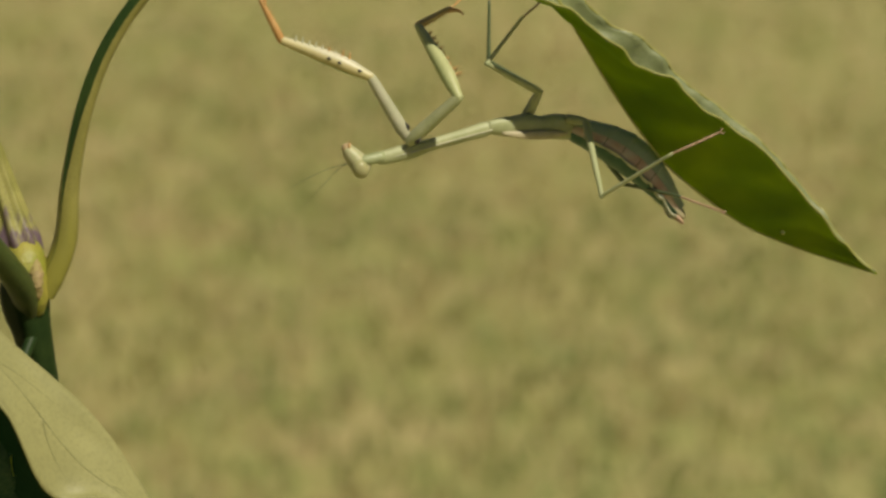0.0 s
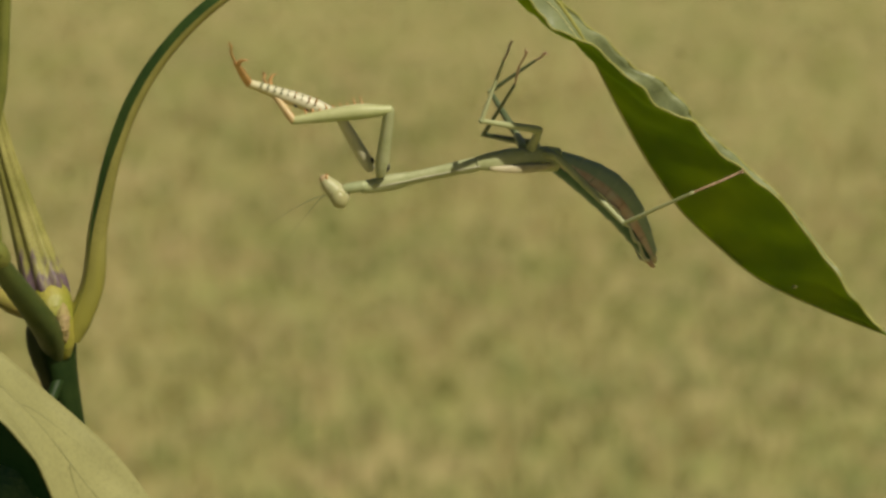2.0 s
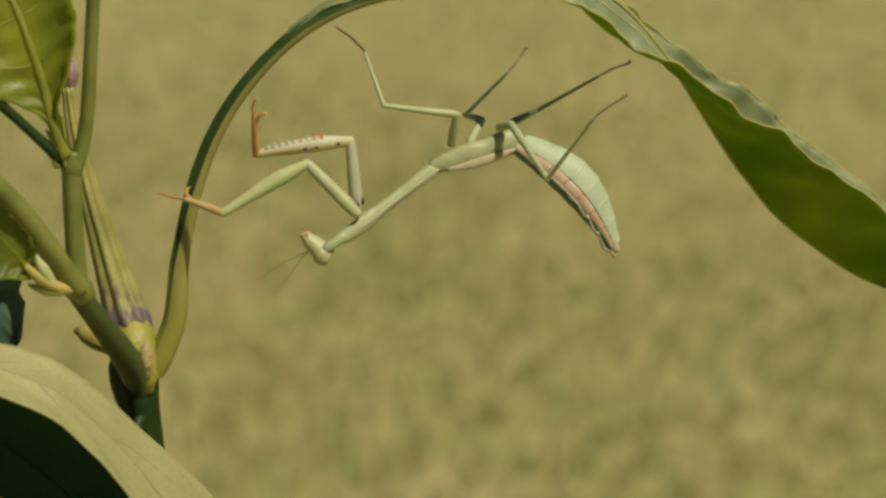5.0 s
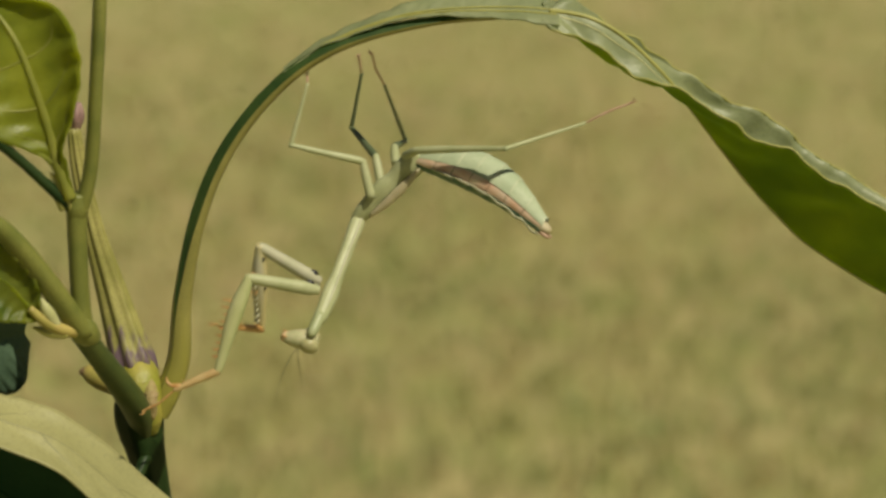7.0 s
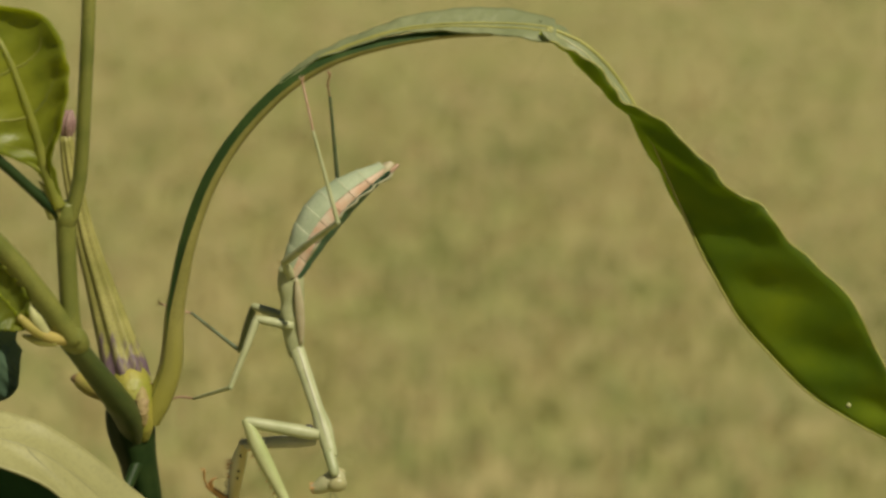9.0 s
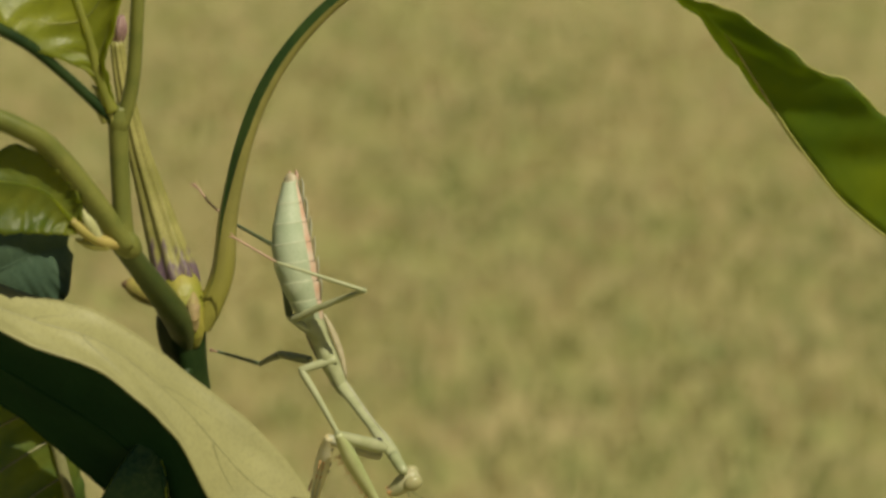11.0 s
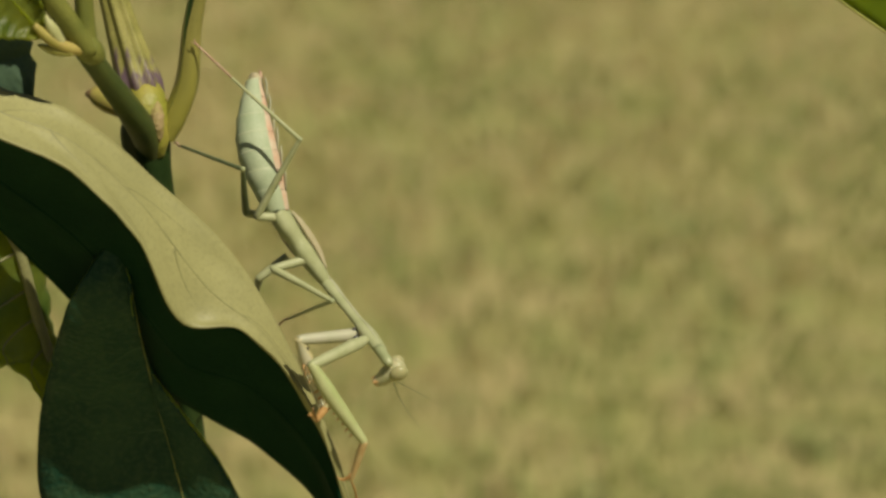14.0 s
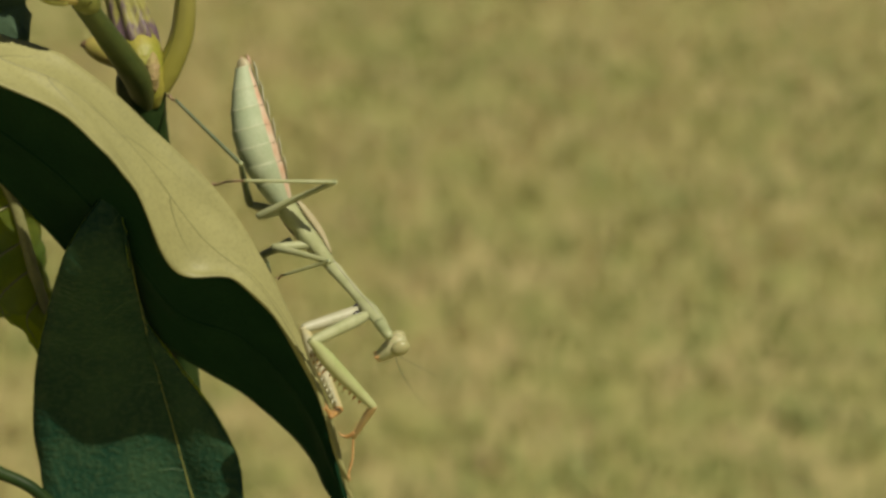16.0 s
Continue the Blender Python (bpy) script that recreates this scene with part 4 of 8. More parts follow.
def sway(dx, dz, turn):
    """A drooping leaf's pose as it swings: mm across and up, degrees."""
    p = Vector((2, -15, -10)) * MM
    return Matrix.Translation(p + Vector((dx, 0, dz)) * MM) @ pose(0, 0, 0, 0, turn, 0) @ Matrix.Translation(-p)


def motions():
    # the pale leaf and the one under it swing a little
    for ob in (parts["pale_leaf"], parts["shaded_leaf"]):
        walk(ob, [(0, sway(-2.2, -2.8, -1)), (2.5, sway(-1.9, -2.7, -0.7)), (3.5, sway(-1.0, -2.6, -0.5)), (4, sway(-0.6, -2.6, -0.5)), (6.5, sway(-0.4, -3.4, -1)), (7, sway(-0.5, -4.0, -1.5)), (7.5, sway(-0.8, -4.5, -2)),
                  (8.5, sway(-1, -4.9, -2.5)), (11, sway(0.2, -0.9, -5)), (11.5, sway(0, -0.6, -4)), (12.5, sway(0, -0.6, -2.5)), (14, sway(0, -0.3, -1)), (16, sway(0, 0, 0))])
    # the long leaf nods on its petiole as the mantis leaves it
    walk(arch_petiole, [(0, pose(0, 0, 0, 0, 0.9, 0)), (0.5, pose(0, 0, 0, 0, 0.9, 0)), (1, pose(0, 0, 0, 0, 1, 0)), (1.5, pose(0, 0, 0, 0, 1.2, 0)), (2, pose(0, 0, 0, 0, 1.6, 0)), (2.5, pose(0, 0, 0, 0, 1.7, 0)), (3, pose(0, 0, 0, 0, 1.8, 0)), (3.5, pose(0, 0, 0, 0, 2, 0)), (4, pose(0, 0, 0, 0, 1.2, 0)), (5.2, pose(0, 0, 0, 0, 0.6, 0)), (6.5, pose(0, 0, 0, 0, 0.2, 0)), (7, pose(0, 0, 0, 0, -0.8, 0)), (7.5, pose(0, 0, 0, 0, -1.2, 0)), (8, pose(0, 0, 0, 0, 0, 0)), (8.5, pose(0, 0, 0, 0, 0, 0)), (9.7, pose(0, 0, 0, 0, 0.6, 0)), (11, pose(0, 0, 0, 0, 1.2, 0)), (11.5, pose(0, 0, 0, 0, 1.5, 0)), (12, pose(0, 0, 0, 0, 1.5, 0)), (12.5, pose(0, 0, 0, 0, 1.5, 0)), (14, pose(0, 0, 0, 0, 1.5, 0)), (16, pose(0, 0, 0, 0, 1.5, 0))])
    walk(arch_blade, [(0, nod(-0.5, 13, 12, 5)), (0.5, nod(4, 11.5, 10, 2.5)), (1, nod(5.4, 12, 10, 0.8)), (1.5, nod(5.5, 12, 10, 0.3)), (2, nod(6.6, 12, 10.5, 0.6)), (2.5, nod(6, 13, 12, 0.6)), (3, nod(3, 13.5, 13, 0.3)), (3.5, nod(1.8, 15.5, 14, 0)), (4, nod(0.2, 17, 14, -0.6)),
                      (5.2, nod(4, 15, 14)), (6.5, nod(6, 13.5, 12.5)), (7, nod(0.2, 11, 6)), (7.5, nod(0, 0)), (8, nod(8.5, -6, -1)), (8.5, nod(14.2, -15, -1.5)), (9.7, nod(9, -19, 1)), (11, nod(3.5, -21, 3)), (11.5, nod(4, -21, 3)), (12, nod(5, -20, 2.7)), (12.5, nod(0, -20, 2.7)), (13, nod(-3, -20, 2.7)),
                      (13.5, nod(5, -20, 2.7)), (14, nod(-1, -20, 2.7)), (14.5, nod(-1, -19, 2.7)), (15, nod(-1, -19, 2.7)), (16, nod(0, -19, 2.7))])
    # the mantis climbs down from the leaf to the stem
    walk(mantis, [
        (0, pose(0.01526, 0.49218, 0.84066)), (0.5, pose(0.01245, 0.49218, 0.84337)), (0.75, pose(0.01119, 0.49218, 0.84351)), (1, pose(0.00992, 0.49218, 0.84366)),
        (1.5, pose(0.00843, 0.49218, 0.84512)), (2, pose(0.00819, 0.49218, 0.84258)), (2.5, pose(0.00165, 0.49138, 0.84466)), (3, pose(-0.00029, 0.49138, 0.84663)),
        (3.5, pose(-0.00041, 0.49138, 0.84660)), (3.75, pose(-0.00505, 0.48981, 0.84894)), (4, pose(-0.00969, 0.48836, 0.85124)), (4.5, pose(-0.01094, 0.48751, 0.85147)),
        (5, pose(-0.01390, 0.48562, 0.85197)), (5.5, pose(-0.01744, 0.48354, 0.85253)), (6, pose(-0.02041, 0.48181, 0.85300)), (6.5, pose(-0.02166, 0.48108, 0.85320)),
        (6.75, pose(-0.02574, 0.48108, 0.85370)), (7, pose(-0.02983, 0.48108, 0.85420)), (7.25, pose(-0.03419, 0.48108, 0.85414)), (7.5, pose(-0.03856, 0.48108, 0.85409)),
        (7.75, pose(-0.03835, 0.48108, 0.85109)), (8, pose(-0.03814, 0.48108, 0.84810)), (8.25, pose(-0.04132, 0.48108, 0.84209)), (8.5, pose(-0.04451, 0.48108, 0.83608)),
        (9, pose(-0.04492, 0.48108, 0.83318)), (9.5, pose(-0.04590, 0.48108, 0.82626)), (10, pose(-0.04707, 0.48108, 0.81801)), (10.5, pose(-0.04805, 0.48108, 0.81109)),
        (11, pose(-0.04846, 0.48108, 0.80819)), (11.5, pose(-0.04807, 0.48108, 0.80298)), (12, pose(-0.04877, 0.48108, 0.80510)), (12.5, pose(-0.04561, 0.48108, 0.79738)),
        (13, pose(-0.04790, 0.48108, 0.79960)), (13.5, pose(-0.04658, 0.48108, 0.79049)), (14, pose(-0.04669, 0.48108, 0.79208)), (14.5, pose(-0.04672, 0.48108, 0.78892)),
        (15, pose(-0.04712, 0.48108, 0.78815)), (15.5, pose(-0.04568, 0.48108, 0.78490)), (16, pose(-0.04531, 0.48108, 0.78553)),
    ])
    walk(parts["mesothorax"], [
        (0, pose(0.00000, 0.00000, 0.00000, 175.4, -6.3, -156.2)), (0.5, pose(0.00000, 0.00000, 0.00000, 175.0, -7.7, -157.7)),
        (0.75, pose(0.00000, 0.00000, 0.00000, 175.5, -6.6, -158.3)), (1, pose(0.00000, 0.00000, 0.00000, 176.0, -5.5, -158.9)),
        (1.5, pose(0.00000, 0.00000, 0.00000, 173.9, -8.8, -153.9)), (2, pose(0.00000, 0.00000, 0.00000, 176.5, -3.6, -155.2)),
        (2.5, pose(0.00000, 0.00000, 0.00000, 172.7, -12.0, -155.2)), (3, pose(0.00000, 0.00000, 0.00000, 175.1, -6.2, -153.7)),
        (3.5, pose(0.00000, 0.00000, 0.00000, 174.5, -7.5, -153.8)), (3.75, pose(0.00000, 0.00000, 0.00000, 175.5, -1.9, -158.9)),
        (4, pose(0.00000, 0.00000, 0.00000, 175.2, 3.4, -163.8)), (4.5, pose(0.00000, 0.00000, 0.00000, 174.7, 6.7, -165.3)),
        (5, pose(0.00000, 0.00000, 0.00000, 172.7, 14.7, -169.2)), (5.5, pose(0.00000, 0.00000, 0.00000, 168.7, 23.8, -174.0)),
        (6, pose(0.00000, 0.00000, 0.00000, 164.2, 30.8, -178.2)), (6.5, pose(0.00000, 0.00000, 0.00000, 162.0, 33.4, 180.0)),
        (6.75, pose(0.00000, 0.00000, 0.00000, 162.0, 38.7, 180.0)), (7, pose(0.00000, 0.00000, 0.00000, 162.0, 44.3, 180.0)),
        (7.25, pose(0.00000, 0.00000, 0.00000, 162.0, 54.9, 180.0)), (7.5, pose(0.00000, 0.00000, 0.00000, 162.0, 63.7, 180.0)),
        (7.75, pose(0.00000, 0.00000, 0.00000, 167.0, 62.7, 180.0)), (8, pose(0.00000, 0.00000, 0.00000, 172.0, 61.1, 180.0)),
        (8.25, pose(0.00000, 0.00000, 0.00000, 172.0, 76.1, 180.0)), (8.5, pose(0.00000, 0.00000, 0.00000, 172.0, 89.2, 180.0)),
        (9, pose(0.00000, 0.00000, 0.00000, -15.1, 88.6, -0.0)), (9.5, pose(0.00000, 0.00000, 0.00000, -31.9, 83.2, -0.0)), (10, pose(0.00000, 0.00000, 0.00000, -52.1, 76.6, 0.0)),
        (10.5, pose(0.00000, 0.00000, 0.00000, -68.9, 71.0, -0.0)), (11, pose(0.00000, 0.00000, 0.00000, -76.0, 68.7, -0.0)),
        (11.5, pose(0.00000, 0.00000, 0.00000, -76.0, 64.7, 0.0)), (12, pose(0.00000, 0.00000, 0.00000, -76.0, 66.9, 0.0)),
        (12.5, pose(0.00000, 0.00000, 0.00000, -76.0, 57.2, -0.0)), (13, pose(0.00000, 0.00000, 0.00000, -76.0, 60.5, -0.0)),
        (13.5, pose(0.00000, 0.00000, 0.00000, -76.0, 54.9, -0.0)), (14, pose(0.00000, 0.00000, 0.00000, -76.0, 57.6, 0.0)),
        (14.5, pose(0.00000, 0.00000, 0.00000, -76.0, 53.1, 0.0)), (15, pose(0.00000, 0.00000, 0.00000, -76.0, 55.1, 0.0)),
        (15.5, pose(0.00000, 0.00000, 0.00000, -76.0, 53.2, -0.0)), (16, pose(0.00000, 0.00000, 0.00000, -76.0, 55.1, 0.0)),
    ])
    walk(parts["prothorax"], [
        (0, pose(-0.00679, -0.00300, 0.00082, -178.0, 10.8, -160.2)), (0.5, pose(-0.00731, -0.00300, 0.00106, -179.9, 3.0, -149.5)),
        (0.75, pose(-0.00755, -0.00300, 0.00094, -178.8, 5.4, -151.5)), (1, pose(-0.00779, -0.00300, 0.00081, -177.9, 7.7, -153.4)),
        (1.5, pose(-0.00611, -0.00300, 0.00106, 179.1, 12.1, -174.6)), (2, pose(-0.00648, -0.00300, 0.00045, 179.0, 10.8, -174.9)),
        (2.5, pose(-0.00651, -0.00300, 0.00152, -176.3, 13.3, -157.1)), (3, pose(-0.00608, -0.00300, 0.00074, -179.6, 18.7, -172.5)),
        (3.5, pose(-0.00610, -0.00300, 0.00090, -175.8, 14.7, -157.3)), (3.75, pose(-0.00648, -0.00250, 0.00024, -176.9, 22.8, -162.5)),
        (4, pose(-0.00687, -0.00200, -0.00043, -179.9, 30.7, -168.4)), (4.5, pose(-0.00684, -0.00179, -0.00083, -178.9, 31.2, -164.6)),
        (5, pose(-0.00677, -0.00130, -0.00181, -175.6, 32.1, -155.0)), (5.5, pose(-0.00669, -0.00070, -0.00297, -170.2, 32.2, -143.2)),
        (6, pose(-0.00662, -0.00021, -0.00394, -164.6, 31.4, -133.6)), (6.5, pose(-0.00659, 0.00000, -0.00435, -162.0, 30.9, -129.8)),
        (6.75, pose(-0.00591, 0.00000, -0.00473, -149.3, 37.2, -121.9)), (7, pose(-0.00523, 0.00000, -0.00511, -135.0, 42.9, -112.7)),
        (7.25, pose(-0.00457, 0.00000, -0.00651, -121.4, 36.8, -102.3)), (7.5, pose(-0.00391, 0.00000, -0.00792, -106.3, 29.9, -93.5)),
        (7.75, pose(-0.00330, 0.00000, -0.00641, -104.1, 51.4, -93.0)), (8, pose(-0.00270, 0.00000, -0.00489, -99.2, 72.9, -91.5)),
        (8.25, pose(-0.00139, 0.00000, -0.00561, -74.7, 63.9, -69.5)), (8.5, pose(-0.00009, 0.00000, -0.00633, -60.0, 53.2, -59.0)),
        (9, pose(0.00015, 0.00000, -0.00627, -64.0, 50.2, -58.4)), (9.5, pose(0.00073, -0.00000, -0.00611, -72.6, 42.9, -57.1)),
        (10, pose(0.00142, 0.00000, -0.00593, -82.5, 33.9, -56.0)), (10.5, pose(0.00199, -0.00000, -0.00578, -93.1, 26.5, -55.2)),
        (11, pose(0.00223, -0.00000, -0.00571, -98.9, 23.5, -54.9)), (11.5, pose(0.00250, 0.00000, -0.00530, -101.1, 24.1, -57.1)),
        (12, pose(0.00248, 0.00000, -0.00582, -98.3, 21.5, -57.9)), (12.5, pose(0.00332, 0.00000, -0.00516, -98.5, 26.0, -49.9)),
        (13, pose(0.00315, -0.00000, -0.00557, -97.1, 22.5, -53.7)), (13.5, pose(0.00394, -0.00000, -0.00561, -92.7, 18.2, -55.9)),
        (14, pose(0.00392, 0.00000, -0.00619, -96.0, 20.9, -55.5)), (14.5, pose(0.00429, 0.00000, -0.00571, -99.6, 25.2, -52.9)),
        (15, pose(0.00392, 0.00000, -0.00562, -91.9, 18.4, -53.1)), (15.5, pose(0.00369, 0.00000, -0.00493, -92.8, 18.8, -54.1)),
        (16, pose(0.00414, 0.00000, -0.00594, -88.6, 14.4, -59.3)),
    ])
    walk(parts["abdomen"], [
        (0, pose(0.00679, 0.00396, -0.00106, -153.2, -34.6, 164.8)), (0.5, pose(0.00731, 0.00417, -0.00135, -162.3, -41.9, -179.5)),
        (0.75, pose(0.00755, 0.00427, -0.00126, -163.3, -44.2, -178.2)), (1, pose(0.00779, 0.00437, -0.00115, -164.4, -46.4, -176.7)),
        (1.5, pose(0.00611, 0.00458, -0.00145, -162.2, -41.4, -179.7)), (2, pose(0.00648, 0.00478, -0.00090, -161.2, -44.6, 178.8)),
        (2.5, pose(0.00651, 0.00499, -0.00202, -167.0, -41.4, -172.5)), (3, pose(0.00608, 0.00519, -0.00129, -175.4, -47.1, -161.9)),
        (3.5, pose(0.00610, 0.00540, -0.00150, -158.9, -44.1, 175.5)), (3.75, pose(0.00648, 0.00442, -0.00072, -169.3, -47.5, -172.8)),
        (4, pose(0.00687, 0.00344, 0.00007, 178.6, -49.6, -159.9)), (4.5, pose(0.00684, 0.00179, 0.00083, 179.0, -49.2, -166.6)),
        (5, pose(0.00677, 0.00130, 0.00181, -177.4, -46.3, 177.2)), (5.5, pose(0.00669, 0.00070, 0.00297, -175.9, -39.9, 159.9)),
        (6, pose(0.00662, 0.00021, 0.00394, -172.0, -33.2, 148.5)), (6.5, pose(0.00659, 0.00000, 0.00435, -172.0, -30.4, 144.6)),
        (6.75, pose(0.00591, 0.00000, 0.00473, -170.0, -26.8, 151.2)), (7, pose(0.00523, 0.00000, 0.00511, -171.0, -22.8, 157.4)),
        (7.25, pose(0.00457, 0.00000, 0.00651, 176.0, -14.0, 159.0)), (7.5, pose(0.00391, 0.00000, 0.00792, 162.0, -5.2, 160.5)),
        (7.75, pose(0.00330, 0.00000, 0.00641, 164.0, 6.2, 168.5)), (8, pose(0.00270, 0.00000, 0.00489, 171.0, 17.5, 176.8)),
        (8.25, pose(0.00139, 0.00000, 0.00561, 179.4, 30.2, -175.2)), (8.5, pose(0.00009, 0.00000, 0.00633, -163.6, 42.4, -164.9)),
        (9, pose(-0.00015, 0.00000, 0.00627, -167.8, 47.2, -162.6)), (9.5, pose(-0.00073, 0.00000, 0.00611, -173.9, 59.8, -153.4)),
        (10, pose(-0.00142, 0.00000, 0.00593, -162.5, 73.6, -124.1)), (10.5, pose(-0.00199, 0.00000, 0.00578, -124.4, 76.2, -70.5)),
        (11, pose(-0.00223, 0.00000, 0.00571, -113.1, 74.0, -52.5)), (11.5, pose(-0.00250, 0.00000, 0.00530, -115.3, 74.5, -54.7)),
        (12, pose(-0.00248, 0.00000, 0.00582, -113.8, 74.9, -53.1)), (12.5, pose(-0.00332, 0.00000, 0.00516, -110.3, 73.2, -49.9)),
        (13, pose(-0.00315, 0.00000, 0.00557, -109.9, 73.7, -49.3)), (13.5, pose(-0.00394, 0.00000, 0.00561, -114.3, 63.1, -56.5)),
        (14, pose(-0.00392, 0.00000, 0.00619, -122.5, 58.8, -65.8)), (14.5, pose(-0.00429, 0.00000, 0.00571, -115.7, 53.3, -61.7)),
        (15, pose(-0.00392, 0.00000, 0.00562, -100.9, 71.1, -40.8)), (15.5, pose(-0.00369, 0.00000, 0.00493, -96.5, 69.2, -36.7)),
        (16, pose(-0.00414, 0.00000, 0.00594, -96.4, 69.6, -36.4)),
    ])
    walk(parts["head"], [
        (0, pose(-0.03074, -0.01042, -0.00324, 173.0, -50.0, 180.0)), (0.5, pose(-0.03024, -0.01431, -0.00028, 173.0, -45.3, 180.0)),
        (0.75, pose(-0.03060, -0.01359, -0.00116, 173.0, -46.3, 180.0)), (1, pose(-0.03097, -0.01288, -0.00205, 173.0, -47.3, 180.0)),
        (1.5, pose(-0.03183, -0.00506, -0.00453, 173.0, -51.9, 180.0)), (2, pose(-0.03242, -0.00496, -0.00398, 173.0, -46.0, 180.0)),
        (2.5, pose(-0.03008, -0.01146, -0.00427, 173.0, -49.5, 180.0)), (3, pose(-0.03097, -0.00577, -0.00689, 173.0, -52.7, 180.0)),
        (3.5, pose(-0.02987, -0.01133, -0.00565, 173.0, -52.6, 180.0)), (3.75, pose(-0.02975, -0.00860, -0.00923, 171.0, -51.3, 180.0)),
        (4, pose(-0.02964, -0.00587, -0.01281, 169.0, -50.0, 180.0)), (4.5, pose(-0.02903, -0.00679, -0.01332, 167.8, -47.5, 180.0)),
        (5, pose(-0.02760, -0.00898, -0.01452, 164.8, -41.9, 180.0)), (5.5, pose(-0.02589, -0.01159, -0.01595, 161.2, -35.4, 180.0)),
        (6, pose(-0.02446, -0.01378, -0.01715, 158.2, -30.4, 180.0)), (6.5, pose(-0.02386, -0.01470, -0.01766, 157.0, -28.4, 180.0)),
        (6.75, pose(-0.01924, -0.01489, -0.02040, 157.0, -17.6, 180.0)), (7, pose(-0.01463, -0.01508, -0.02313, 157.0, -6.0, 180.0)),
        (7.25, pose(-0.01067, -0.01718, -0.02348, 157.0, 5.7, 180.0)), (7.5, pose(-0.00671, -0.01929, -0.02382, 157.0, 18.4, 180.0)),
        (7.75, pose(-0.00561, -0.01293, -0.02691, 162.0, 16.2, 180.0)), (8, pose(-0.00452, -0.00657, -0.03000, 167.0, 14.2, 180.0)),
        (8.25, pose(0.00062, -0.00901, -0.02934, 167.0, 19.9, 180.0)), (8.5, pose(0.00575, -0.01144, -0.02869, 167.0, 25.4, 180.0)),
        (9, pose(0.00668, -0.01199, -0.02764, 159.9, 26.7, 180.0)), (9.5, pose(0.00891, -0.01330, -0.02514, 155.0, 29.8, 180.0)),
        (10, pose(0.01156, -0.01487, -0.02215, 155.0, 33.9, 180.0)), (10.5, pose(0.01379, -0.01618, -0.01965, 155.0, 37.7, 180.0)),
        (11, pose(0.01472, -0.01673, -0.01860, 155.0, 39.3, 180.0)), (11.5, pose(0.01458, -0.01708, -0.01814, 155.0, 40.6, 180.0)),
        (12, pose(0.01471, -0.01758, -0.01840, 155.0, 36.4, 180.0)), (12.5, pose(0.01681, -0.01534, -0.01885, 155.0, 39.1, 180.0)),
        (13, pose(0.01618, -0.01659, -0.01824, 155.0, 37.3, 180.0)), (13.5, pose(0.01669, -0.01755, -0.01670, 155.0, 43.6, 180.0)),
        (14, pose(0.01655, -0.01717, -0.01768, 155.0, 39.8, 180.0)), (14.5, pose(0.01775, -0.01609, -0.01830, 155.0, 34.4, 180.0)),
        (15, pose(0.01769, -0.01693, -0.01606, 155.0, 37.6, 180.0)), (15.5, pose(0.01690, -0.01709, -0.01624, 155.0, 38.8, 180.0)),
        (16, pose(0.01618, -0.01857, -0.01527, 155.0, 40.6, 180.0)),
    ])
